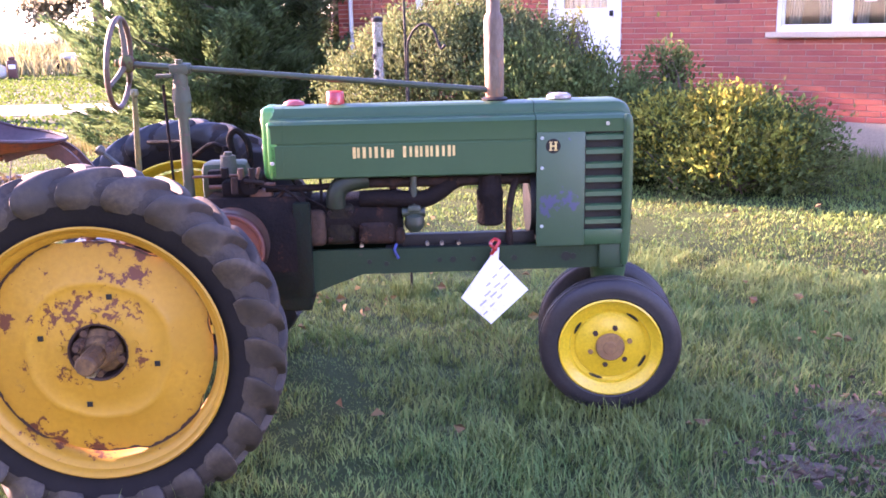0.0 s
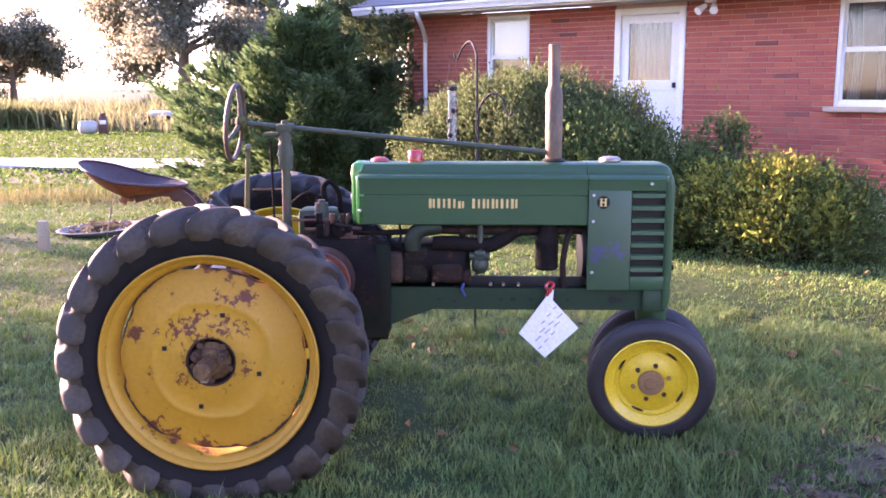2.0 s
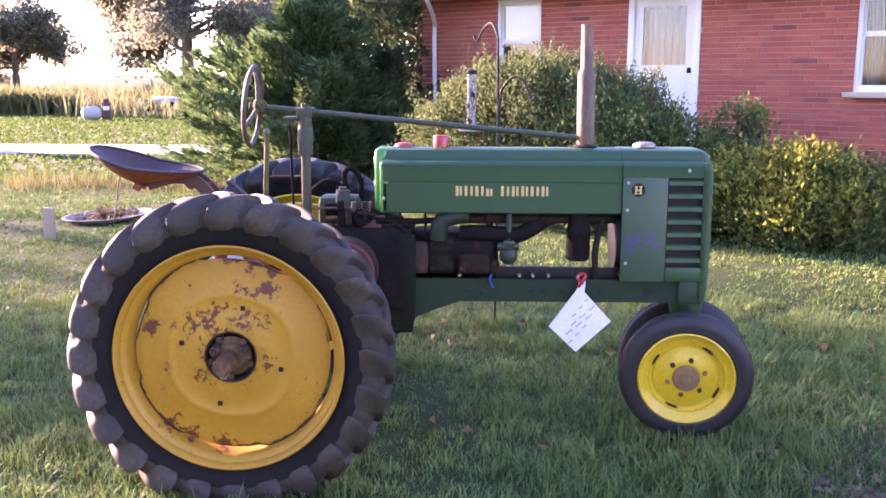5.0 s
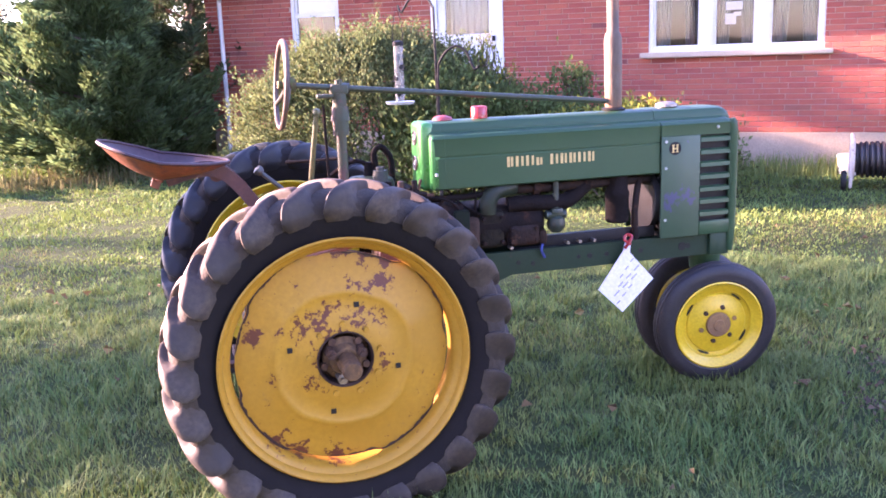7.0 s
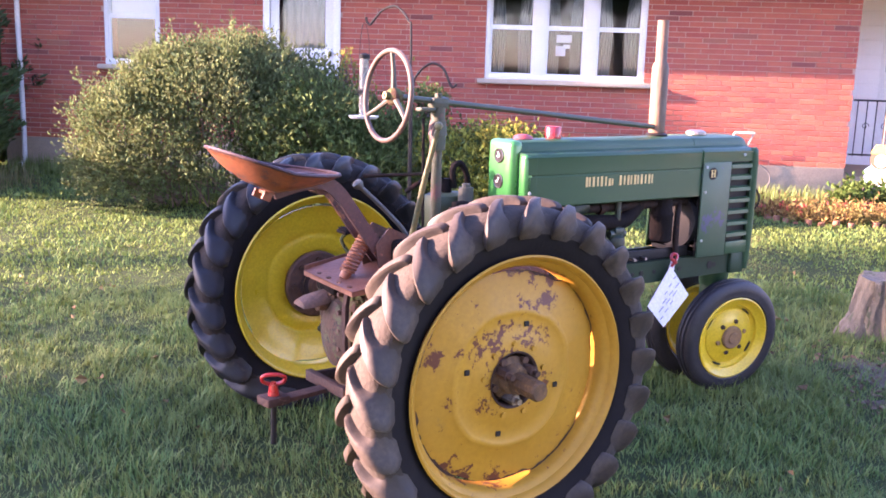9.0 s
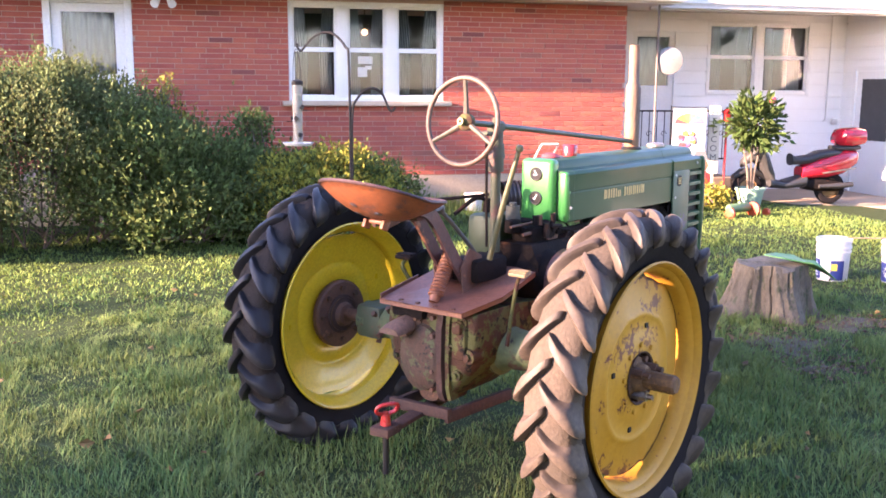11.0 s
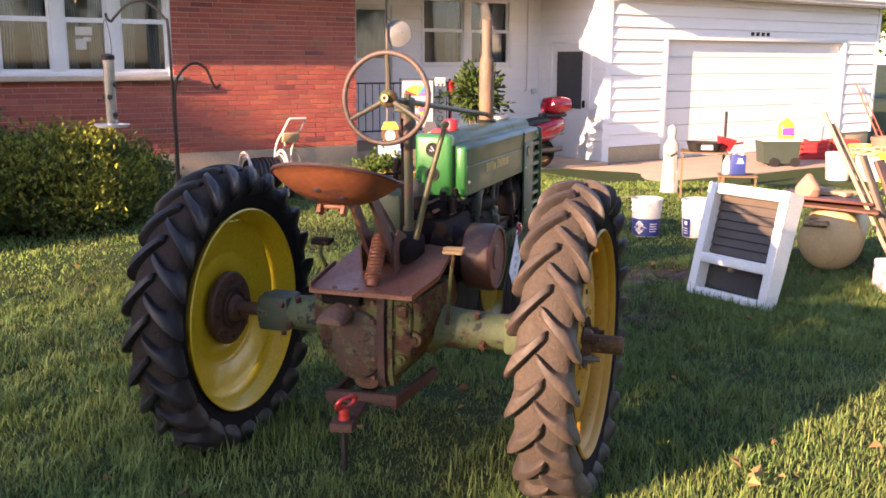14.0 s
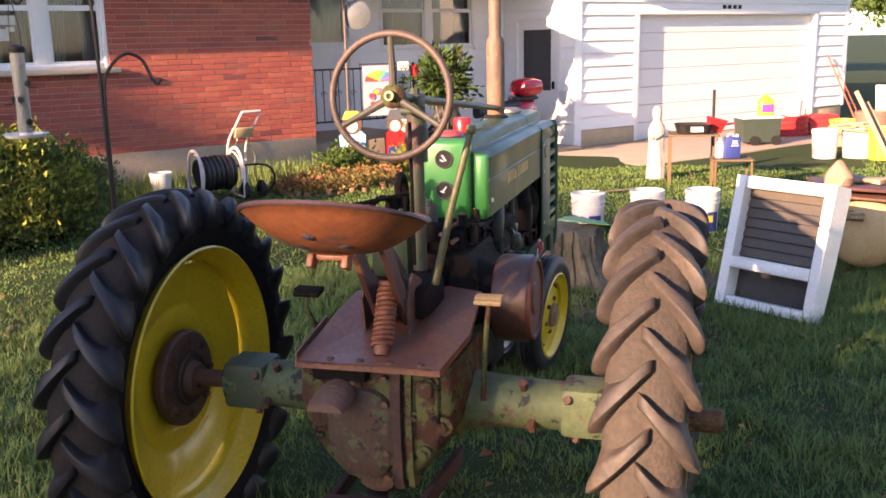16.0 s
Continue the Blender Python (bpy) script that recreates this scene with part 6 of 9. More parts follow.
tube(bm, bend([(1.045, -0.155, 0.775), (1.035, -0.165, 0.75), (1.05, -0.165, 0.715)]), 0.006, seg=6)
part("blue_tie", bm, m_blue, tractor, "blue plastic tie")

# ---- trees, bushes, lawn ----
def shoot_bush(name, base, lobes, n_shoots, per, leaf, material, label, seed, wood=m_bark, up=0.35, spiky=0.10, lump=0.075):
    """A bush: twigs fan out from the base into rounded lobes and end in tufts of leaves, with dark gaps between;
    a share of the twigs (spiky) runs out past the outline as leafy shoots."""
    rng = np.random.default_rng(seed)
    bush = thing(name, pose(*base), label, "bush")
    b_pts, ways, lens = [], [], []
    stems = bmesh.new()
    share = np.array([l[3] * l[4] * l[5] for l in lobes]) ** 0.66
    for cx, cy, cz, rx, ry, rz in lobes:
        n = int(n_shoots * (rx * ry * rz) ** 0.66 / share.sum())
        d = unit(rng.normal(size=(n, 3)))
        d[:, 2] = np.where(d[:, 2] < -0.6, -d[:, 2], d[:, 2])
        long = rng.uniform(0, 1, n) < spiky
        k = rng.uniform(0.60, 1.0, n) ** 0.5 * (1 + 0.16 * np.sin(7 * d[:, 0] + 5 * d[:, 1] + seed) * np.cos(6 * d[:, 2]))
        d = np.where(long[:, None], unit(d + np.array([0, 0, 0.8])), d)
        k = np.where(long, k + rng.uniform(0.05, 0.30, n), k)
        tip = np.array([cx, cy, cz]) + d * k[:, None] * np.array([rx, ry, rz])
        tip[:, 2] = np.maximum(tip[:, 2], 0.05)
        root = np.array([cx * 0.6, cy * 0.6, max(0.02, cz - rz)]) + rng.normal(size=(n, 3)) * 0.12
        root[:, 2] = np.abs(root[:, 2])
        way = unit(tip - root)
        shade = rng.uniform(0.75, 1.3, n)
        for i in range(per):
            q = rng.uniform(0, 1, n)
            # most leaves sit in the tuft at the tip, a few trail back along the twig
            back = np.where(long, q * 0.34, np.where(i % 4 == 0, q * 0.30, q * 0.07))
            wide = np.where(long, 0.022, lump * (1.0 if i % 4 else 0.7))
            p = tip - way * back[:, None] + rng.normal(size=(n, 3)) * wide[:, None]
            b_pts.append(p)
            ways.append(way * 0.8 + rng.normal(size=(n, 3)) * 0.7 + np.array([0, 0, up]))
            lens.append(leaf * shade * rng.uniform(0.65, 1.3, n))
        for j in range(0, n, max(1, n // 14)):
            m = (root[j] + tip[j]) / 2 + np.array([0, 0, 0.06])
            tube(stems, [root[j], m, tip[j]], [0.011, 0.007, 0.003], seg=5)
    P, Wy, L = np.concatenate(b_pts), np.concatenate(ways), np.concatenate(lens)
    P[:, 2] = np.maximum(P[:, 2], 0.03)
    crown = new("foliage", leaf_mesh("foliage", P, Wy, L, L * 0.52, material, rng))
    crown.parent = bush
    tagged(part("stem_cluster", stems, wood, bush), kind="stuff")
    return bush


m_lilac = leaf_mat("grey_green_leaves", (0.070, 0.110, 0.038), (0.135, 0.160, 0.066))
m_privet = leaf_mat("deep_green_leaves", (0.070, 0.115, 0.032), (0.115, 0.150, 0.050))
m_gold = leaf_mat("golden_green_leaves", (0.37, 0.32, 0.05), (0.20, 0.22, 0.042))
m_conifer = leaf_mat("conifer_sprays", (0.074, 0.122, 0.048), (0.108, 0.165, 0.064), glow=0.35)
m_conifer_d = leaf_mat("dark_conifer_sprays", (0.044, 0.072, 0.036), (0.068, 0.104, 0.046), glow=0.25)
# Grey-green leaves, paled in colour and glow for the distant backlit haze.
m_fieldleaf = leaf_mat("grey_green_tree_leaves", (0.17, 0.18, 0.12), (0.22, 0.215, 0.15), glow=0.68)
m_treeleaf = leaf_mat("late_summer_tree_leaves", (0.20, 0.20, 0.12), (0.26, 0.22, 0.14), glow=0.55)
m_rightleaf = leaf_mat("green_tree_leaves", (0.05, 0.09, 0.02), (0.08, 0.13, 0.03))

shoot_bush("flowering_shrub", (1.75, 6.75, 0), [(0, 0, 0.95, 1.15, 0.95, 0.92), (-0.90, 0.28, 0.70, 0.75, 0.72, 0.74), (-1.2, 0.30, 0.38, 0.42, 0.45, 0.42), (0.85, -0.05, 0.80, 0.75, 0.75, 0.85), (0.35, 0.1, 1.35, 0.60, 0.55, 0.50), (-0.45, 0.2, 1.30, 0.60, 0.55, 0.45)], 2500, 28, 0.043, m_lilac, "tall grey-green shrub growing before the house door", 11, spiky=0.14)
shoot_bush("dark_shrub", (3.0, 6.05, 0), [(0, 0, 0.58, 0.95, 0.75, 0.64), (0.55, -0.35, 0.46, 0.65, 0.6, 0.50), (-0.6, 0.1, 0.70, 0.75, 0.8, 0.72), (-0.2, -0.45, 0.36, 0.9, 0.5, 0.38)], 1250, 24, 0.056, m_privet, "dense dark green shrub in the foundation bed", 12, lump=0.085)
shoot_bush("golden_shrub", (4.32, 5.22, 0), [(-0.05, 0, 0.46, 0.80, 0.66, 0.46), (0.50, -0.28, 0.38, 0.52, 0.50, 0.38), (-0.62, 0.3, 0.44, 0.62, 0.58, 0.45), (0.0, -0.33, 0.20, 0.85, 0.42, 0.22)], 1150, 24, 0.050, m_privet, "rounded shrub with golden-green leaf tips", 13)
shoot_bush("golden_shrub", (4.22, 5.12, 0), [(-0.05, -0.05, 0.70, 0.50, 0.46, 0.27), (-0.55, 0.1, 0.50, 0.50, 0.45, 0.38), (0.35, -0.3, 0.44, 0.36, 0.36, 0.30), (-0.1, -0.42, 0.36, 0.5, 0.25, 0.30)], 430, 22, 0.056, m_gold, "golden leafy shoots rising from the shrub", 14)
shoot_bush("sapling", (3.95, 6.15, 0), [(0, 0, 1.10, 0.24, 0.22, 0.28), (0.05, 0.05, 0.80, 0.20, 0.2, 0.25)], 70, 20, 0.052, m_privet, "slim green sapling standing above the shrubs", 15)
shoot_bush("sapling", (3.0, 6.35, 0), [(0, 0, 1.30, 0.14, 0.14, 0.42), (-0.25, 0.1, 1.05, 0.12, 0.12, 0.35), (0.22, -0.05, 1.05, 0.15, 0.14, 0.30)], 60, 18, 0.045, m_gold, "thin yellow-green upright shoots in the bed", 16, spiky=0.6)


def conifer(name, x, y, height, radius, n, material, label, seed, low=0.05):
    """Drooping flat sprays on limbs that shorten towards the top; each spray many small blades."""
    rng = np.random.default_rng(seed)
    tree = thing(name, pose(x, y, 0), label, "conifer")
    bm = bmesh.new()
    tube(bm, [(0, 0, -0.05), (0.03, 0.02, height * 0.5), (0, 0, height * 0.98)], [0.16, 0.10, 0.015], seg=8)
    part("trunk", bm, m_bark, tree)
    # limbs first; each carries its sprays along its outer part
    limbs = int(26 * height)
    lz = low + (height * 0.97 - low) * ((np.arange(limbs) + rng.uniform(0, 1, limbs)) / limbs) ** 1.25
    la = np.arange(limbs) * 2.399 + rng.uniform(-0.5, 0.5, limbs)
    rise = rng.uniform(0.12, 0.5, limbs)
    far = radius * (1 - (lz / height) ** 2.0) * rng.uniform(0.62, 1.22, limbs) * (1 - 0.42 * np.maximum(0, np.cos(la)) ** 0.5) + 0.10
    own = rng.integers(0, limbs, n)
    s = 1 - 0.68 * rng.uniform(0, 1, n) ** 1.2
    z, a = lz[own], la[own] + rng.normal(size=n) * 0.16 * (1.25 - s)
    reach = far[own] * s
    d = np.stack([np.cos(a), np.sin(a), rise[own]], 1)
    tip = np.stack([np.zeros(n), np.zeros(n), z], 1) + d * reach[:, None]
    tip[:, 2] += rng.normal(size=n) * 0.06 - 0.16 * s * s * far[own]
    base, ways, L = [], [], []
    out = unit(d)
    side = unit(np.cross(out, np.array([0, 0, 1.0])[None]))
    axis = unit(out + np.array([0, 0, 1.0]) * rng.uniform(0.05, 0.55, n)[:, None] + rng.normal(size=(n, 3)) * 0.16)
    flat = unit(np.cross(axis, np.array([0, 0, 1.0])[None]))
    thin = np.cross(flat, axis)
    plume = rng.uniform(0.5, 1.0, n)
    for k in range(86):
        s = rng.uniform(0, 1, n) ** 0.85
        w = rng.uniform(-1, 1, n) * 0.20 * (1.06 - s) ** 0.75 * (0.35 + s) ** 0.5
        p = tip - axis * (plume * (1 - s))[:, None] + flat * w[:, None] + thin * (rng.normal(size=n) * 0.030)[:, None]
        p[:, 2] += 0.04 * (s - 0.5)
        base.append(p)
        ways.append(axis + flat * (np.sign(w) * 0.55)[:, None] + rng.normal(size=(n, 3)) * 0.2)
        L.append(rng.uniform(0.07, 0.165, n))
    P, Wy, L = np.concatenate(base), np.concatenate(ways), np.concatenate(L)
    keep = P[:, 2] > 0.02
    o = new("foliage", leaf_mesh("foliage", P[keep], Wy[keep], L[keep], L[keep] * 0.27, material, rng))
    o.parent = tree
    bm = bmesh.new()
    for j in range(0, n, max(1, n // 90)):
        tube(bm, [(0, 0, z[j] * 0.92), tuple(tip[j] - out[j] * 0.25)], [0.022, 0.006], seg=5)
    tagged(part("limb_cluster", bm, m_bark, tree), kind="stuff")
    return tree


conifer("juniper", -1.45, 10.9, 2.95, 2.65, 1350, m_conifer, "spreading green juniper with feathery drooping sprays", 21)
conifer("juniper", 0.0, 13.7, 7.8, 3.05, 1500, m_conifer_d, "tall dark juniper beside the house end", 22)


def broad_tree(name, x, y, height, crown_r, crown_z, n, leaf, material, label, seed, lean=0.0, gap=0.5, fork=0.62, rise=(0.25, 1.3)):
    """A tapered trunk with limbs that fork twice; leaves in many clumps at the twigs, with gaps between."""
    rng = np.random.default_rng(seed)
    tree = thing(name, pose(x, y, 0), label, "tree")
    bm = bmesh.new()
    r0 = height * 0.022
    top = np.array([lean, 0, crown_z])
    tube(bm, [(0, 0, -0.1), (lean * 0.4, 0, crown_z * 0.45), tuple(top)], [r0 * 1.4, r0, r0 * 0.7], seg=9)
    tips = []
    for i in range(11):
        a = i * 2.399 + rng.uniform(-0.3, 0.3)
        d = np.array([math.cos(a), math.sin(a), rng.uniform(*rise)])
        s = top * rng.uniform(fork, 1.0)
        e = s + d / np.linalg.norm(d) * crown_r * rng.uniform(0.5, 0.85)
        mid = (s + e) / 2 + np.array([0, 0, 0.12 * crown_r])
        tube(bm, [tuple(s), tuple(mid), tuple(e)], [r0 * 0.5, r0 * 0.3, r0 * 0.12], seg=6)
        for j in range(7):
            d2 = unit(rng.normal(size=(1, 3)))[0] + d * 0.5
            s2 = mid + (e - mid) * rng.uniform(0, 1)
            e2 = s2 + d2 * crown_r * rng.uniform(0.2, 0.42)
            tube(bm, [tuple(s2), tuple((s2 + e2) / 2 + np.array([0, 0, 0.05])), tuple(e2)], [r0 * 0.16, r0 * 0.1, r0 * 0.03], seg=5)
            tips += [e2, (s2 + e2) / 2, s2 + (e2 - s2) * 0.8]
    part("trunk", bm, m_bark, tree)
    tips = np.array(tips)
    tips = tips[rng.uniform(0, 1, len(tips)) > 1 - (0.5 + 0.5 * (1 - gap) + 0.25)]
    c = tips[rng.integers(0, len(tips), n)] + rng.normal(size=(n, 3)) * crown_r * 0.085 * np.array([1.2, 1.2, 0.8])
    L = leaf * rng.uniform(0.6, 1.4, n)
    o = new("crown", leaf_mesh("crown", c, rng.normal(size=(n, 3)) + np.array([0, 0, -0.3]), L, L * 0.6, material, rng))
    o.parent = tree
    return tree


def full_tree(name, x, y, lobes, n, leaf, material, label, seed):
    """A tall leafy tree with an airy crown of rounded lobes (offset, height, half width, half height, fullness); n leaves for each square metre of outline."""
    rng = np.random.default_rng(seed)
    tree = thing(name, pose(x, y, 0), label, "tree")
    fork = min(l[1] for l in lobes) - 3.0
    bm = bmesh.new()
    tube(bm, [(0, 0, -0.1), (0.15, 0.10, fork * 0.5), (0.0, 0.0, fork + 1.5)], [0.42, 0.32, 0.18], seg=9)
    pts = []
    for dy, z, ry, rz, thick in lobes:
        tube(bm, [(0, 0, fork), (0.2, dy * 0.6, (fork + z) / 2 + 0.4), (0.0, dy, z)], [0.14, 0.09, 0.03], seg=6)
        k = int(n * thick * math.pi * ry * rz)
        p = unit(rng.normal(size=(k, 3))) * (rng.uniform(0, 1, k) ** 0.36)[:, None]
        pts.append(p * np.array([1.6, ry, rz]) + np.array([0, dy, z]) + rng.normal(size=(k, 3)) * 0.05)
    part("trunk", bm, m_bark, tree)
    P = np.concatenate(pts)
    L = leaf * rng.uniform(0.6, 1.4, len(P))
    o = new("crown", leaf_mesh("crown", P, rng.normal(size=(len(P), 3)) + np.array([0, 0, -0.3]), L, L * 0.6, material, rng))
    o.parent = tree
    return tree


broad_tree("field_tree", -14.0, 46.0, 14, 5.6, 6.0, 56000, 0.20, m_fieldleaf, "large airy grey-green tree at the field edge, paled for haze", 31, gap=0.2, fork=0.45, rise=(-0.35, 1.2))
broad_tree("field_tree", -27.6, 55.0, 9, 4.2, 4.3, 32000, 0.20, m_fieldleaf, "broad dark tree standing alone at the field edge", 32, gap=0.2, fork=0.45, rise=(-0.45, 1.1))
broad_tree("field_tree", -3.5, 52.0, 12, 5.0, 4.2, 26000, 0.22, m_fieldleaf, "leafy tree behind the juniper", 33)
for i, (x, y) in enumerate(((36.0, -8.2), (34, -14), (41, -3))):
    broad_tree("yard_tree", x, y, 10, 4.6, 2.6, 16000, 0.22, m_rightleaf, "dense green tree behind the garage end", 40 + i, gap=0.2)
# Unseen trees, added towards the sun to shade tractor, grass and house wall.
full_tree("shade_tree", -45.0, 26.65, [(-1.0, 15.2, 0.95, 0.85, 1.35), (-1.1, 15.85, 0.80, 0.5, 1.0), (0.5, 15.6, 1.3, 1.1, 0.75), (-1.58, 14.5, 0.85, 0.78, 1.35), (0.2, 13.9, 1.3, 0.7, 0.15)], 270, 0.19, m_treeleaf, "unseen tall airy tree added to shade the tractor", 60)
full_tree("shade_tree", -45.0, 28.8, [(-0.9, 15.6, 1.2, 1.1, 0.22), (0.70, 15.8, 1.2, 1.2, 0.24), (0.9, 16.75, 1.25, 0.55, 0.85), (-0.9, 16.7, 1.1, 0.5, 0.7), (-0.2, 14.0, 2.0, 0.8, 0.12)], 240, 0.19, m_treeleaf, "unseen tall airy tree added to shade the open grass", 65)
broad_tree("shade_tree", -15.0, 18.9, 12, 1.45, 7.7, 5400, 0.20, m_treeleaf, "unseen tree added to soften the sun on the house wall", 62, gap=0.3)
for i, (x, y) in enumerate(((-30, -16), (-24, -23), (-16, -29), (-8, -32), (0, -33), (9, -31))):
    broad_tree("yard_tree", x, y, 15, 6.6, 6.4, 13000, 0.44, m_rightleaf, "leafy tree across the yard, mirrored in the panes", 70 + i, gap=0.0)
broad_tree("yard_tree", 24.0, 22.0, 10, 5.0, 5.0, 14000, 0.22, m_rightleaf, "green tree beyond the house roof", 44, gap=0.2)


def vnoise(x, y, cell, seed):
    """Smooth random field from 0 to 1 over the plan, with lumps about one cell wide."""
    g = np.random.default_rng(seed).uniform(0, 1, (256, 256))
    fx, fy = np.asarray(x) / cell + 57.3, np.asarray(y) / cell + 91.7
    ix, iy = np.floor(fx).astype(int), np.floor(fy).astype(int)
    tx, ty = fx - ix, fy - iy
    tx, ty = tx * tx * (3 - 2 * tx), ty * ty * (3 - 2 * ty)
    c = lambda i, j: g[(ix + i) % 256, (iy + j) % 256]
    return (c(0, 0) * (1 - tx) + c(1, 0) * tx) * (1 - ty) + (c(0, 1) * (1 - tx) + c(1, 1) * tx) * ty


def blades(name, pts, height, width, material, rng, lean=0.55, label="", category="grass", comb=0.0):
    """Grass: each blade one bent strip of three triangles; comb makes the blades of a tuft lie one way."""
    n = len(pts)
    a = rng.uniform(0, 2 * np.pi, n)
    if comb:
        way = 4 * np.pi * vnoise(pts[:, 0], pts[:, 1], 0.16, 77)
        a = np.where(rng.uniform(0, 1, n) < comb, way + rng.normal(size=n) * 0.6, a)
    d = np.stack([np.cos(a), np.sin(a), np.zeros(n)], 1)
    s = np.stack([-np.sin(a), np.cos(a), np.zeros(n)], 1)
    bend_by = (rng.uniform(0.05, 1, n) * lean * height)[:, None]
    h, w = height[:, None], width[:, None]
    z = np.array([0, 0, 1.0])
    mid = pts + d * bend_by * 0.35 + z * h * 0.6
    v = np.stack([pts - s * w * 0.5, pts + s * w * 0.5, mid + s * w * 0.4, mid - s * w * 0.4, pts + d * bend_by + z * h], 1).reshape(-1, 3)
    i = np.arange(n)[:, None] * 5
    f = np.concatenate([i + [0, 1, 2], i + [0, 2, 3], i + [3, 2, 4]], 1).reshape(-1, 3)
    ob = new(name, raw_mesh(name, v, f, 3, material))
    return tagged(ob, label, category, kind="stuff")


def bare(x, y):
    """How bare the soil is: worn patches beside the front wheel, the stump and the debris."""
    out = np.zeros_like(x)
    for cx, cy, r in ((3.0, -0.40, 0.62), (3.85, -0.45, 0.55), (2.55, -0.75, 0.35), (4.0, -0.9, 0.45), (-4.1, 5.3, 0.9), (-3.4, 5.9, 0.5)):
        out = np.maximum(out, 1 - np.hypot(x - cx, y - cy) / r)
    return np.clip(out * 2.0, 0, 1)


m_grass = leaf_mat("lawn_grass", (0.124, 0.188, 0.047), (0.168, 0.218, 0.064), glow=0.24, amount=0.25)
m_grass.node_tree.nodes["Principled BSDF"].inputs["Specular IOR Level"].default_value = 0.25
m_deepgrass = leaf_mat("deep_green_grass", (0.082, 0.162, 0.042), (0.106, 0.180, 0.050), glow=0.22, amount=0.22)
m_deepgrass.node_tree.nodes["Principled BSDF"].inputs["Specular IOR Level"].default_value = 0.25
m_fargrass = leaf_mat("distant_lawn_grass", (0.126, 0.194, 0.045), (0.152, 0.212, 0.056), glow=0.25, amount=0.12)
m_strawgrass = leaf_mat("dry_grass", (0.21, 0.19, 0.085), (0.15, 0.145, 0.06), glow=0.3, amount=0.3)
rng = np.random.default_rng(5)


def scatter(n, x0, x1, y0, y1, keep=None):
    """Rooting points on the lawn with how lush it is there: lumps, tufts and thin places at three sizes."""
    p = np.stack([rng.uniform(x0, x1, n), rng.uniform(y0, y1, n)], 1)
    tuft = 0.45 * vnoise(p[:, 0], p[:, 1], 0.10, 1) + 0.35 * vnoise(p[:, 0], p[:, 1], 0.31, 2) + 0.20 * vnoise(p[:, 0], p[:, 1], 1.1, 3)
    tuft = np.clip((tuft - 0.22) / 0.56, 0, 1)
    c, s = math.cos(radians(HOUSE_TURN)), math.sin(radians(HOUSE_TURN))
    u = (p[:, 0] - HOUSE_O[0]) * c + (p[:, 1] - HOUSE_O[1]) * s
    v = -(p[:, 0] - HOUSE_O[0]) * s + (p[:, 1] - HOUSE_O[1]) * c
    ok = (rng.uniform(0, 1, n) > 0.55 * bare(p[:, 0], p[:, 1])) & ~((u > -11.6) & (u < 0.2) & (v > -0.03)) & ~((u > 0.2) & (v > -0.3)) & ~((u > 2.8) & (v > -2.3))
    ok &= rng.uniform(0, 1, n) < 0.50 + 0.50 * tuft
    if keep is not None:
        ok &= keep(p)
    p = p[ok]
    return np.column_stack([p, ground_z(p[:, 0], p[:, 1]) - 0.005]), tuft[ok]


def lawn(name, n, x0, x1, y0, y1, keep, h0, h1, wide, label):
    """One stretch of lawn: a mixed green sward and, in patches of their own, deep green blades."""
    pts, tf = scatter(n, x0, x1, y0, y1, keep)
    deep = vnoise(pts[:, 0], pts[:, 1], 0.42, 9) + 0.35 * rng.normal(size=len(pts)) > 0.72
    for sel, m_ in ((~deep, m_grass if wide < 0.008 else m_fargrass), (deep, m_deepgrass)):
        k = int(sel.sum())
        tall = rng.uniform(0.35, 1.4, k) + 0.9 * (rng.uniform(0, 1, k) > 0.94)
        blades(name, pts[sel], h0 + h1 * tf[sel] * tall, wide * rng.uniform(0.6, 1.4, k), m_, rng, lean=1.5, label=label, comb=0.55)


near = lambda p: np.hypot(p[:, 0] - 0.6, p[:, 1] + 0.6) < 4.2
lawn("grass", 420000, -3.7, 4.9, -4.9, 3.7, near, 0.014, 0.058, 0.0052, "short green lawn grass in uneven tufts")
lawn("grass", 410000, -9, 11, -3, 12, lambda p: ~near(p), 0.012, 0.034, 0.0108, "short green lawn grass further off")
lawn("grass", 80000, -12, 13, -11, -3, lambda p: ~near(p), 0.014, 0.036, 0.017, "short green lawn grass behind the walk")
lawn("grass", 44000, -16, -9, -3, 12, lambda p: ~near(p), 0.014, 0.036, 0.017, "short green lawn grass towards the open side")
pts, tf = scatter(150000, -3.7, 6.0, -4.6, 5, lambda p: vnoise(p[:, 0], p[:, 1], 0.55, 21) * 0.7 + vnoise(p[:, 0], p[:, 1], 0.17, 22) * 0.3 + 0.09 * rng.normal(size=len(p)) > 0.65)
blades("dry_grass", pts, 0.015 + 0.035 * rng.uniform(0, 1, len(pts)), 0.0035 * rng.uniform(0.7, 1.3, len(pts)), m_strawgrass, rng, lean=1.5, label="straw-coloured dead grass in the lawn", comb=0.5)
# longer tufts left by the mower round the wheels, stump and debris
tufts = []
for cx, cy, r, k in ((0.0, -0.83, 0.55, 900), (0.0, 0.77, 0.5, 700), (1.93, 0, 0.35, 700), (3.85, 0.06, 0.5, 600), (3.3, -1.2, 0.45, 700), (4.2, -1.9, 0.6, 900), (1.12, 1.75, 0.12, 520), (2.4, -1.9, 0.8, 450), (-1.0, -2.6, 1.2, 500), (0.6, -2.1, 1.0, 500)):
    a, q = rng.uniform(0, 6.283, k), r * np.sqrt(rng.uniform(0.05, 1, k))
    tufts.append(np.stack([cx + q * np.cos(a), cy + q * np.sin(a), np.zeros(k)], 1))
pts = np.concatenate(tufts)
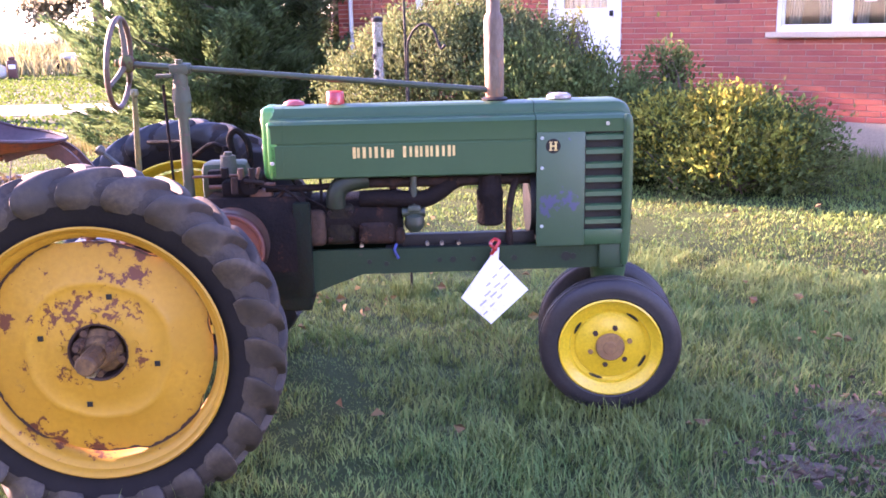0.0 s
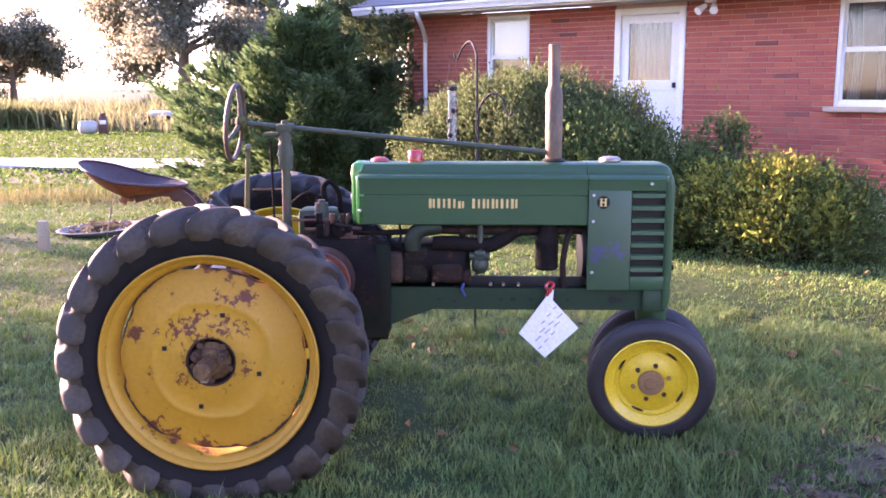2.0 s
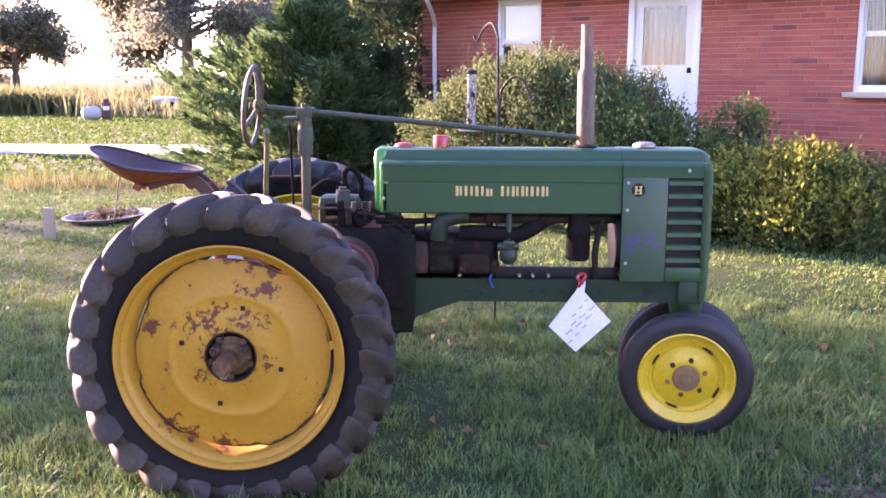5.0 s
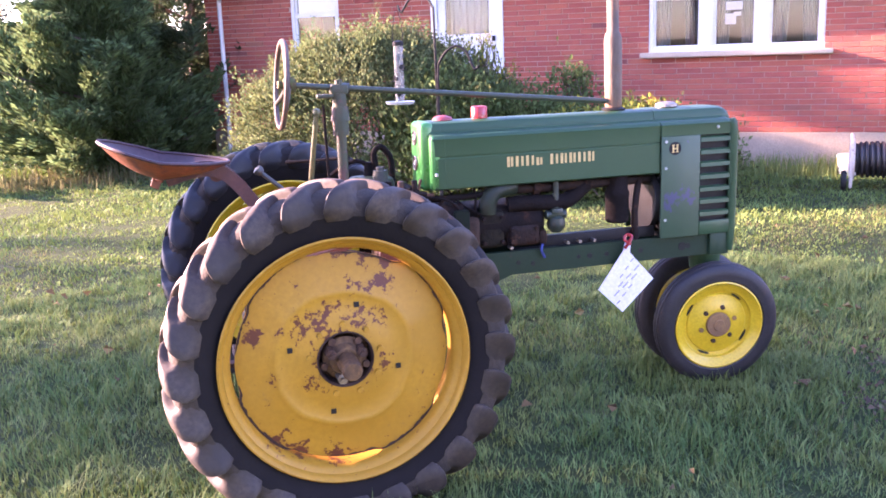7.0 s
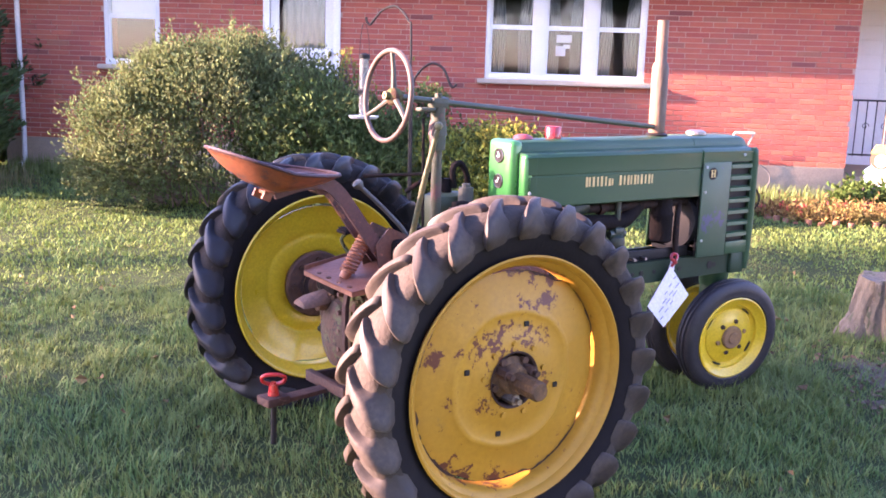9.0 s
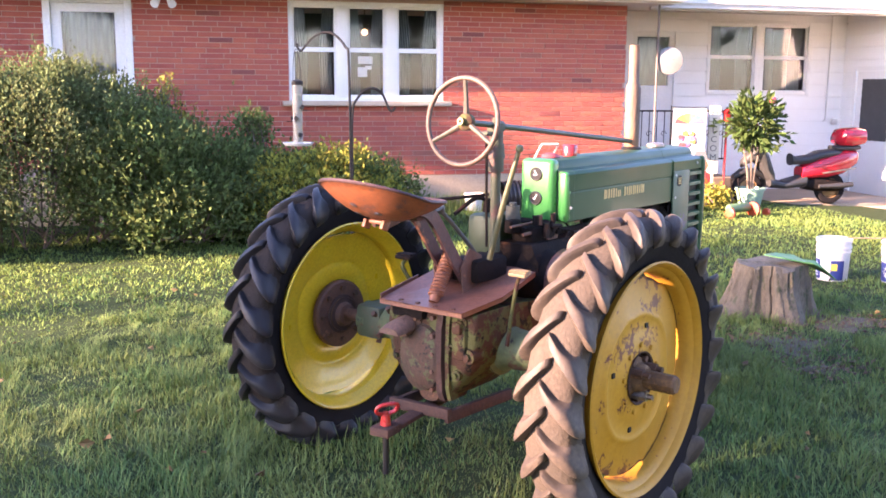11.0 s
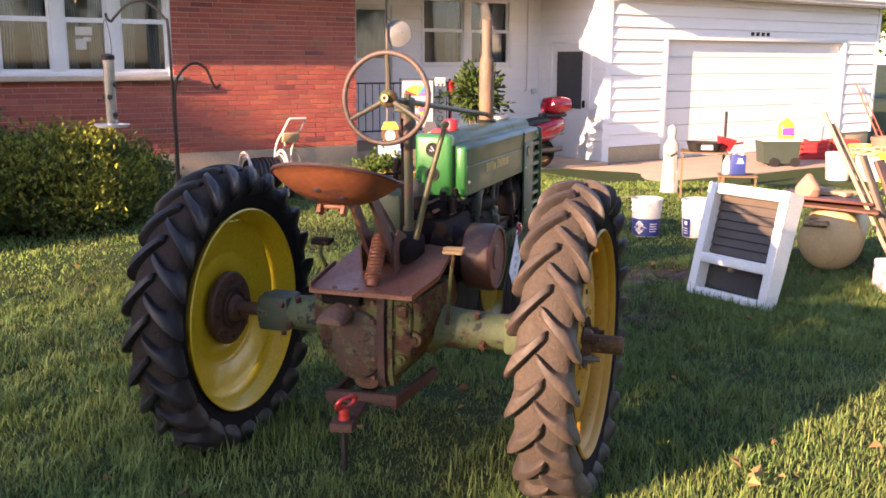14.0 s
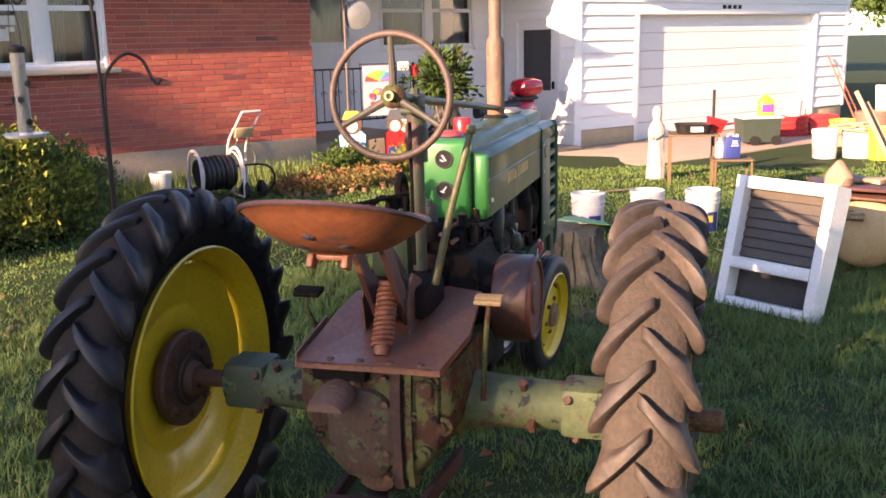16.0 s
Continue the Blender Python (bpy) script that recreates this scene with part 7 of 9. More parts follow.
blades("grass_tuft", pts, 0.05 + 0.075 * rng.uniform(0, 1, len(pts)) ** 2, 0.005 * rng.uniform(0.7, 1.3, len(pts)), m_grass, rng, lean=0.8, label="longer unmown grass tufts", category="grass")
# grass along the house and bushes, weeds at the junipers
k = 9000
u, v = rng.uniform(-11.4, 0.1, k), -np.abs(rng.normal(size=k)) * 0.35 - 0.05
p = np.array([hpos(a, b) for a, b in zip(u, v)])
blades("tall_grass", p, 0.10 + 0.18 * rng.uniform(0, 1, k) ** 2, 0.008 * np.ones(k), m_grass, rng, label="long grass along the foundation", category="grass")
k = 3500
p = np.stack([rng.uniform(-6, 0.2, k), 9.9 + rng.normal(size=k) * 0.35 + 0.1 * rng.uniform(-6, 0, k), np.zeros(k)], 1)
blades("tall_grass", p, 0.06 + 0.26 * rng.uniform(0, 1, k) ** 2, 0.009 * np.ones(k), m_strawgrass, rng, label="seeding tall grass below the junipers", category="grass")
k = 42000
p = np.stack([rng.uniform(-70, 6, k), rng.uniform(33, 60, k), np.zeros(k)], 1)
p[:, 1] += 2.5 * np.sin(p[:, 0] * 0.21)
m_weed = leaf_mat("field_weeds", (0.15, 0.175, 0.075), (0.21, 0.20, 0.10), glow=0.4, amount=0.4)
hump = 0.85 + 0.40 * np.sin(p[:, 0] * 0.55 + np.sin(p[:, 1] * 0.4)) * np.sin(p[:, 0] * 0.17 + 1) + 0.22 * np.sin(p[:, 0] * 1.9 + p[:, 1]) * np.sin(p[:, 0] * 0.83)
blades("field_weed", p, hump * (0.35 + 0.85 * rng.uniform(0, 1, k)), 0.075 * rng.uniform(0.6, 1.4, k), m_weed, rng, lean=0.9, label="tall yellowing weeds in the open field", category="weeds")
k = 56000
p = np.stack([rng.uniform(-45, 2, k), rng.uniform(10, 34, k), np.zeros(k)], 1)
p = p[(p[:, 1] < 15.1 + 0.03 * (p[:, 0] + 8)) | (p[:, 1] > 17.95 + 0.03 * (p[:, 0] + 8))]
blades("far_grass", p, 0.03 + 0.05 * rng.uniform(0, 1, len(p)), 0.068 * np.ones(len(p)), leaf_mat("drive_side_grass", (0.080, 0.140, 0.022), (0.105, 0.158, 0.030), glow=0.3, amount=0.12), rng, lean=1.4, label="mown grass beyond the gravel drive", category="grass")
# darker bushy growth along the field's near edge
k = 30000
p = np.stack([rng.uniform(-40, 2, k), 33.0 + np.abs(rng.normal(size=k)) * 1.6, np.zeros(k)], 1)
p[:, 1] += 1.6 * np.sin(p[:, 0] * 0.31)
lump = vnoise(p[:, 0], p[:, 1], 2.6, 41)
keep_ = lump > 0.42
p, lump = p[keep_], lump[keep_] - 0.04
blades("field_bush", p, 0.25 + 2.1 * (lump - 0.42) * rng.uniform(0.3, 1.1, len(p)), 0.10 * rng.uniform(0.5, 1.3, len(p)), leaf_mat("field_edge_leaves", (0.13, 0.17, 0.06), (0.18, 0.18, 0.08), glow=0.55, amount=0.4), rng, lean=1.1, label="rough green and brown growth at the field edge", category="weeds")
# fallen leaves
m_litter = leaf_mat("dry_brown_litter", (0.25, 0.172, 0.078), (0.16, 0.105, 0.050), glow=0.1, amount=0.4)
spots = np.array([(-0.5, -2.2), (0.65, -1.6), (2.2, -1.2), (1.7, -2.0), (-0.9, 1.5), (-1.6, -1.3), (0.9, 0.6), (2.6, -1.6), (3.2, 0.6), (-2.2, 2.0), (1.2, -1.2), (0.2, -1.55), (-1.4, 2.8), (4.0, -0.7), (3.0, -0.5), (2.7, -0.4), (0.71, 1.99), (0.88, 1.33), (0.54, 1.59), (1.0, 1.5)])
c = np.concatenate([spots[rng.integers(0, len(spots), 60)] + rng.normal(size=(60, 2)) * 0.07, np.stack([rng.uniform(-3, 5, 130), rng.uniform(-4, 4, 130)], 1)])
c = np.column_stack([c, 0.035 + 0.02 * rng.uniform(0, 1, len(c))])
w = rng.normal(size=(len(c), 3)) * np.array([1, 1, 0.3])
L = rng.uniform(0.03, 0.075, len(c))
tagged(new("fallen_leaf", leaf_mesh("fallen_leaf", c, w, L, L * 0.75, m_litter, rng, fold=0.4)), "dry brown leaves scattered on the lawn", "leaves", kind="stuff")
# bare soil showing through
bm = bmesh.new()
for cx, cy, r in ((3.0, -0.40, 0.30), (3.85, -0.45, 0.32), (2.55, -0.75, 0.12), (4.0, -0.9, 0.26)):
    loop = [(cx + r * (0.85 + 0.2 * math.sin(3 * a + cx) + 0.12 * math.sin(7 * a)) * math.cos(a), cy + r * (0.85 + 0.2 * math.sin(3 * a + cx) + 0.12 * math.sin(7 * a)) * math.sin(a)) for a in [2 * math.pi * i / 40 for i in range(40)]]
    rings(bm, [[(x, y, -0.03) for x, y in loop], [(cx + (x - cx) * 0.93, cy + (y - cy) * 0.93, 0.006) for x, y in loop], [(cx + (x - cx) * 0.5, cy + (y - cy) * 0.5, 0.016) for x, y in loop], [(cx + (x - cx) * 0.02, cy + (y - cy) * 0.02, 0.018) for x, y in loop]])
solid("bare_soil", bm, m_soil, "bare trampled soil patches in the lawn", "soil", kind="stuff")

k = 800
src = np.array([(3.0, -0.35, 0.5), (3.75, -0.35, 0.5), (4.0, -0.9, 0.4), (2.6, -0.75, 0.3), (-4.1, 5.3, 0.8)])
pick = src[rng.integers(0, len(src), k)]
c = np.column_stack([pick[:, :2] + rng.normal(size=(k, 2)) * pick[:, 2:] * 0.5, 0.012 + 0.02 * rng.uniform(0, 1, k)])
L = rng.uniform(0.012, 0.05, k)
tagged(new("wood_chip", leaf_mesh("wood_chip", c, rng.normal(size=(k, 3)) * np.array([1, 1, 0.35]), L, L * 0.6, mat("brown_chips", (0.17, 0.10, 0.065), (0.09, 0.06, 0.04), rough=0.9, bump=0.2, island=0.4), rng, fold=0.4)), "brown chips and crumbs of bark on bare soil", "chips", kind="stuff")

# ---- things on the lawn and by the house ----
# bird feeder and shepherd's hook
hook = thing("plant_hook", pose(1.115, 1.765, 0), "black iron double garden hook pushed into the lawn", "garden hook")
bm = bmesh.new()
tube(bm, bend([(0, 0, -0.05), (0.005, 0, 0.9), (0.0, 0.005, 1.78), (-0.005, 0.03, 1.90), (-0.04, 0.12, 1.985), (-0.085, 0.21, 1.965), (-0.12, 0.268, 1.90), (-0.135, 0.285, 1.875), (-0.15, 0.30, 1.895), (-0.152, 0.302, 1.92)], 6), 0.0078, seg=8)
part("tall_arm", bm, m_black, hook)
bm = bmesh.new()
tube(bm, bend([(0.01, -0.004, 0.2), (0.012, -0.006, 1.0), (0.012, -0.008, 1.47), (0.035, -0.03, 1.585), (0.10, -0.075, 1.648), (0.16, -0.12, 1.62), (0.195, -0.145, 1.53), (0.21, -0.16, 1.508), (0.228, -0.172, 1.53)], 6), 0.0078, seg=8)
part("short_arm", bm, m_black, hook)
feeder = thing("bird_feeder", pose(0.95, 2.06, 0), "clear tube bird feeder with black ports and a white tray", "bird feeder")
m_tube = glass_mat("cloudy_plastic_tube", (0.55, 0.55, 0.51))
m_tube.node_tree.nodes["Principled BSDF"].inputs["Transmission Weight"].default_value = 0.75
m_tube.node_tree.nodes["Principled BSDF"].inputs["Roughness"].default_value = 0.2
bm = bmesh.new()
lathe(bm, [(0.031, 1.31), (0.031, 1.68), (0.029, 1.68), (0.029, 1.31)], Matrix.Identity(4), 24)
part("tube", bm, m_tube, feeder)
bm = bmesh.new()
lathe(bm, [(0.0, 1.31), (0.026, 1.31), (0.026, 1.60), (0.02, 1.61), (0, 1.612)], Matrix.Identity(4), 18)
part("seed", bm, mat("pale_seed", (0.40, 0.35, 0.26), (0.28, 0.24, 0.17), rough=0.9, scale=60, bump=0.5, fine=200), feeder, "pale bird seed in the tube")
bm = bmesh.new()
lathe(bm, [(0.034, 1.665), (0.036, 1.675), (0.034, 1.69), (0.010, 1.70), (0, 1.70)], Matrix.Identity(4), 20)
tube(bm, bend([(0.034, 0, 1.68), (0.03, 0.0, 1.78), (0.012, 0.005, 1.87), (-0.01, 0.005, 1.875), (-0.03, 0, 1.78), (-0.034, 0, 1.68)]), 0.0022, seg=5)
part("lid", bm, m_black, feeder)
for a, z in ((0.6, 1.53), (3.7, 1.46), (4.9, 1.53), (2.0, 1.46), (4.4, 1.36)):
    bm = bmesh.new()
    d = Vector((math.cos(a), math.sin(a), 0))
    cyl(bm, d * 0.026 + Vector((0, 0, z)), d * 0.040 + Vector((0, 0, z)), 0.013, 0.015, seg=12)
    cyl(bm, d * 0.03 + Vector((0, 0, z - 0.02)), d * 0.075 + Vector((0, 0, z - 0.02)), 0.003, seg=6)
    part("feeding_port", bm, m_black, feeder)
bm = bmesh.new()
lathe(bm, [(0, 1.292), (0.085, 1.292), (0.098, 1.308), (0.094, 1.308), (0.084, 1.298), (0.03, 1.30), (0.03, 1.315), (0, 1.315)], Matrix.Identity(4), 32)
part("tray", bm, m_plasticwhite, feeder)

# tree stump with a green leaf-shaped cover
bm = bmesh.new()
N = 168
CRACKS = ((0.4, 0.035), (1.0, 0.02), (1.9, 0.04), (2.5, 0.022), (3.05, 0.03), (3.6, 0.045), (4.02, 0.022), (4.5, 0.04), (4.85, 0.025), (5.4, 0.035), (5.9, 0.02))
def stump_r(a, z):
    r = 0.25 + 0.022 * math.sin(5 * a + 1) + 0.016 * noise.noise(Vector((3 * math.cos(a), 3 * math.sin(a), 2.5 * z))) + 0.010 * noise.noise(Vector((9 * math.cos(a), 9 * math.sin(a), 7 * z)))
    r += (0.10 + 0.05 * math.sin(5 * a) + 0.03 * math.sin(3 * a + 1)) * max(0, 1 - z / 0.36) ** 2
    for c, deep in CRACKS:
        d = (a - c - 0.10 * noise.noise(Vector((c * 7, 0, 6 * z))) + math.pi) % (2 * math.pi) - math.pi
        r -= deep * math.exp(-(d / 0.035) ** 2) * (0.6 + 0.6 * noise.noise(Vector((c, 3, 5 * z))))
        # bark plate standing proud beside the crack
        r += 0.018 * (0.03 < d < 0.20) * (noise.noise(Vector((c * 5, 8, 4 * z))) > 0.02)
    return r
loops = [[(stump_r(a, z) * math.cos(a), stump_r(a, z) * math.sin(a), z + 0.02 * math.sin(3 * a) * (z > 0.3)) for a in [2 * math.pi * i / N for i in range(N)]] for z in (-0.03, 0.02, 0.05, 0.08, 0.11, 0.14, 0.17, 0.20, 0.23, 0.26, 0.29, 0.32, 0.345)]
loops += [[(k * 0.24 * math.cos(a), k * 0.24 * math.sin(a), 0.36 + 0.012 * math.sin(4 * a) * k) for a in [2 * math.pi * i / N for i in range(N)]] for k in (0.96, 0.5, 0.05)]
rings(bm, loops)
solid("tree_stump", bm, mat("weathered_stump_bark", (0.175, 0.140, 0.095), (0.105, 0.085, 0.058), rough=0.95, scale=11, bump=1.0, fine=60, stretch=(1, 1, 0.45), wear=(0.055, 0.058, 0.028), wear_at=0.54, wear_scale=14), "weathered cut tree stump on bare soil", "stump", at=pose(3.80, 0.05, 0) @ Matrix.Diagonal((1.0, 1.0, 1.08, 1)))
bm = bmesh.new()
pts = [(-0.20, 0.02), (-0.12, 0.09), (0.0, 0.11), (0.05, 0.06), (0.14, 0.10), (0.27, 0.0), (0.16, -0.06), (0.08, -0.11), (0.0, -0.07), (-0.10, -0.09)]
rings(bm, [[(x, y, 0.372 + 0.22 * abs(y) - 0.45 * max(0, x - 0.12) + dz) for x, y in pts] for dz in (0, 0.008)])
solid("garden_ornament", bm, mat("green_painted_tin", (0.06, 0.22, 0.05), (0.09, 0.26, 0.07), rough=0.5, bump=0.1), "flat green leaf-shaped ornament lying on the stump", "ornament", at=pose(3.84, -0.06, -0.025, 0, 9, -60) @ Matrix.Scale(1.15, 4))


def bucket(x, y, label, turned, style):
    b = thing("plastic_bucket", pose(x, y, float(ground_z(x, y)) - 0.01, 0, 0, turned), label, "bucket", "white buckets on the lawn")
    bm = bmesh.new()
    lathe(bm, [(0.0, 0.0), (0.125, 0.0), (0.130, 0.006), (0.142, 0.255), (0.149, 0.257), (0.149, 0.268), (0.143, 0.270), (0.143, 0.292), (0.151, 0.294), (0.151, 0.307), (0.144, 0.309), (0.145, 0.345), (0.153, 0.347), (0.153, 0.372), (0.147, 0.375), (0.141, 0.370), (0.126, 0.02), (0, 0.02)], Matrix.Identity(4), 40)
    part("shell", bm, m_plasticwhite, b)
    wall = lambda z, out: 0.130 + 0.012 * z / 0.25 + out

    def print_patch(name, material, a0, a1, z0, z1, out, text=""):
        bm = bmesh.new()
        lathe(bm, [(wall(z0, out), z0), (wall(z1, out), z1)], Matrix.Rotation(a0, 4, "Z"), max(3, int((a1 - a0) * 9)), arc=a1 - a0)
        return part(name, bm, material, b, text)
    if style == "diamond":
        print_patch("label", m_blue, 1.5, 5.0, 0.015, 0.185, 0.001, "navy blue printed label")
        for size, out, m_ in ((0.068, 0.002, m_paper), (0.056, 0.003, m_tubgrey)):
            bm = bmesh.new()
            rings(bm, [[((wall(0.10 + dz * size, out)) * math.cos(2.42 + da * size / 0.135), wall(0.10 + dz * size, out) * math.sin(2.42 + da * size / 0.135), 0.10 + dz * size) for da in (-(1 - abs(dz)) - 0.01, 0.0, (1 - abs(dz)) + 0.01)] for dz in (-1, -0.5, 0, 0.5, 1)], close=False, caps=False)
            part("diamond_mark", bm, m_, b, "white diamond mark" if m_ is m_paper else "")
        for k in range(4):
            print_patch("text_bar", m_paper, 3.15, 3.65 + 0.12 * (k % 2), 0.06 + 0.024 * k, 0.067 + 0.024 * k, 0.002)
    else:
        print_patch("label", m_blue, 2.25, 3.05, 0.015, 0.19, 0.001, "navy blue printed label")
        print_patch("label", m_blue, 3.75, 4.6, 0.015, 0.19, 0.001)
        print_patch("label_panel", m_yellowlabel, 3.80, 4.15, 0.10, 0.16, 0.002, "yellow printed panel")
        print_patch("round_mark", m_paper, 2.55, 2.80, 0.13, 0.165, 0.002)
        for k in range(3):
            print_patch("text_bar", m_paper, 2.45, 2.85, 0.045 + 0.024 * k, 0.052 + 0.024 * k, 0.002)
    bm = bmesh.new()
    tube(bm, [(0.153 * math.cos(a), 0.153 * math.sin(a), 0.33 - 0.10 * math.sin(a)) for a in [math.pi * k / 14 for k in range(15)]], 0.0022, seg=5)
    part("handle", bm, m_steel, b)
    return b


m_tubgrey = mat("grey_plastic_tub", (0.40, 0.40, 0.38), (0.33, 0.33, 0.31), rough=0.6)
bucket(5.51, 0.09, "white plastic bucket with navy and yellow print, a stick across it", -25, "panel")
bucket(5.74, -0.40, "white plastic bucket with a navy label and diamond mark", 20, "diamond")
bucket(5.84, -0.87, "white plastic bucket with navy and yellow print", -15, "panel")
bm = bmesh.new()
cyl(bm, (5.45, 0.06, 0.375), (5.66, -0.30, 0.385), 0.006, seg=6)
solid("wooden_stick", bm, m_wood, "thin wooden stick lying across the bucket", "stick")

# white framed cooler casing, leaning back
cx_, cz_ = Vector((-0.374, -0.537, -0.004)).normalized(), Vector((0.126, -0.155, 0.78)).normalized()
cy_ = cz_.cross(cx_).normalized()
cz_ = cx_.cross(cy_)
CASE = Matrix((cx_, cy_, cz_)).transposed().to_4x4()
CASE.translation = Vector((3.377, -0.974, 0.02))
casing = thing("cooler_casing", CASE, "white plastic window-cooler casing with dark louvres, leaning on the lawn", "cooler casing")
Wc, Hc, Dc = 0.66, 0.82, 0.20
bm = bmesh.new()
for x in (0.032, Wc - 0.032):
    rings(bm, [[(x - 0.032, 0.0, z), (x + 0.032, 0.0, z), (x + 0.032, d, z), (x - 0.032, d, z)] for z, d in ((0.0, 0.12), (0.05, 0.13), (0.30, 0.155), (Hc - 0.03, 0.18), (Hc, 0.165))])
box(bm, (Wc / 2, 0.085, Hc - 0.038), (Wc - 0.128, 0.17, 0.076), bevel=0.012)
box(bm, (Wc / 2, 0.070, 0.275), (Wc - 0.128, 0.16, 0.075), bevel=0.012)
box(bm, (Wc / 2, 0.065, 0.030), (Wc - 0.128, 0.13, 0.06), bevel=0.012)
part("frame", bm, mat("aged_white_plastic", (0.82, 0.81, 0.77), (0.74, 0.72, 0.67), rough=0.45, scale=3, bump=0.02), casing)
bm = bmesh.new()
box(bm, (Wc / 2, 0.12, 0.15), (Wc - 0.128, 0.01, 0.18))
box(bm, (Wc / 2, 0.10, 0.53), (Wc - 0.128, 0.01, 0.43))
part("backing", bm, mat("dim_dusty_metal", (0.045, 0.038, 0.032), (0.03, 0.025, 0.022), rough=0.6), casing, smooth=0)
for k in range(7):
    bm = bmesh.new()
    box(bm, (Wc / 2, 0.082, 0.348 + k * 0.062), (Wc - 0.135, 0.005, 0.054), rot=(-12, 0, 0))
    part("louvre", bm, mat("brown_grey_louvre", (0.085, 0.062, 0.042), (0.06, 0.045, 0.032), rough=0.5, bump=0.1) if k == 0 else bpy.data.materials["brown_grey_louvre"], casing, smooth=0)
# fuel tank lying on its side behind it
tank = thing("storage_tank", pose(4.30, -1.975, 0.29, 0, 90, -8), "faded tan steel tank lying on its side with a brass valve", "tank")
bm = bmesh.new()
prof = [(0.0005, -0.0)] + [(0.245 * math.sin(a), 0.10 - 0.10 * math.cos(a)) for a in [math.pi / 2 * k / 8 for k in range(1, 9)]] + [(0.245, 1.0), (0.18, 1.08), (0.0005, 1.11)]
lathe(bm, prof, Matrix.Identity(4), 40)
part("shell", bm, mat("faded_tan_paint", (0.52, 0.36, 0.17), (0.42, 0.28, 0.13), rough=0.55, scale=4, bump=0.1, wear=(0.35, 0.20, 0.10), wear_at=0.62, spots=(0.20, 0.09, 0.04), spots_at=0.7), tank)
bm = bmesh.new()
tube(bm, [(-0.14, 0.03, 0.02), (-0.14, 0.03, -0.06), (-0.14, 0.13, -0.06), (-0.14, 0.19, -0.06)], [0.022, 0.026, 0.024, 0.03], seg=10)
box(bm, (-0.15, 0.13, -0.065), (0.05, 0.05, 0.045), bevel=0.01)
box(bm, (-0.185, 0.12, -0.065), (0.012, 0.07, 0.02), bevel=0.004)
part("valve", bm, mat("corroded_brass", (0.34, 0.24, 0.13), (0.22, 0.14, 0.08), rough=0.5, metal=0.6, scale=20), tank, "corroded brass valve")
# boards, sheet and stone piled on it
for i, (p, s, r, m_, lab) in enumerate((((4.66, -1.99, 0.560), (0.75, 0.74, 0.018), (3, -1, -8), m_rust, "rusty sheet-metal panel lying on the tank"), ((4.60, -1.95, 0.598), (0.55, 0.60, 0.022), (4, 2, 6), m_maroon, "weathered reddish board lying on the tank"), ((4.75, -2.15, 0.628), (0.10, 0.62, 0.025), (1, 2, 25), m_wood, "short weathered board on the pile"), ((4.78, -1.96, 0.634), (0.09, 0.42, 0.03), (4, 2, -40), m_wood, "broken wooden offcut on the pile"))):
    bm = bmesh.new()
    box(bm, (0, 0, 0), s, bevel=0.003)
    solid("scrap_board", bm, m_, lab, "board", at=pose(*p, *r), group="scrap on the tank")
bm = bmesh.new()
rng2 = np.random.default_rng(8)
vs = bmesh.ops.create_icosphere(bm, subdivisions=2, radius=0.1)["verts"]
for v in vs:
    pinch = 1.0 - max(0, v.co.z) * 7.5
    v.co = Vector((v.co.x * 1.1 * pinch, v.co.y * 1.1 * pinch, max(v.co.z, -0.06) * 1.25)) * (1 + 0.08 * rng2.uniform(-1, 1))
solid("rock", bm, mat("brown_sandstone", (0.34, 0.22, 0.15), (0.25, 0.15, 0.10), rough=0.9, scale=8, bump=0.6), "rough brown pointed stone on the pile", "rock", at=pose(4.48, -1.80, 0.68), smooth=25)
for x, y, tx, ty, tz, w in ((4.35, -2.52, 4.45, -1.87, 1.28, 0.07), (4.42, -2.58, 4.52, -1.95, 1.20, 0.05), (4.30, -2.55, 4.5, -2.18, 0.95, 0.09), (4.50, -2.70, 4.7, -2.32, 0.90, 0.16), (4.25, -2.62, 4.40, -2.38, 0.70, 0.10)):
    bm = bmesh.new()
    a, b = Vector((x, y, 0.0)), Vector((tx, ty, tz))
    m_, h_ = axis_matrix(a, b)
    box(bm, (0, 0, h_ / 2), (w, 0.03, h_), bevel=0.004)
    solid("leaning_plank", bm, m_wood if w < 0.08 else (m_rust if w > 0.12 else m_bark), "weathered plank leaning on the scrap pile" if w < 0.08 else ("rusty sheet leaning on the scrap pile" if w > 0.12 else "dark weathered plank leaning on the scrap pile"), "plank", at=m_, group="scrap on the tank")
bm = bmesh.new()
box(bm, (0, 0, 0.12), (0.30, 0.42, 0.24), bevel=0.02)
solid("scrap_box", bm, m_white, "dirty white box beside the tank", "box", at=pose(3.95, -2.52, 0, 0, 0, 20))

# statue: one plain mesh
bm = bmesh.new()
prof = [(0.0, 0.0), (0.17, 0.0), (0.17, 0.05), (0.145, 0.07), (0.15, 0.16), (0.135, 0.34), (0.125, 0.50), (0.135, 0.62), (0.13, 0.70), (0.085, 0.755), (0.062, 0.775), (0.075, 0.81), (0.082, 0.86), (0.072, 0.915), (0.04, 0.945), (0.0, 0.955)]
loops = [[(0.74 * r * (0.78 + 0.05 * math.sin(8 * a + 6 * z) * (z < 0.7)) * math.cos(a) - 0.025 * (z < 0.1), 0.74 * r * (1 + 0.10 * math.sin(7 * a + 4 * z) * (z < 0.7)) * math.sin(a), z) for a in [2 * math.pi * i / 32 for i in range(32)]] for r, z in [(max(p[0], 0.003), p[1]) for p in prof]]
rings(bm, loops)
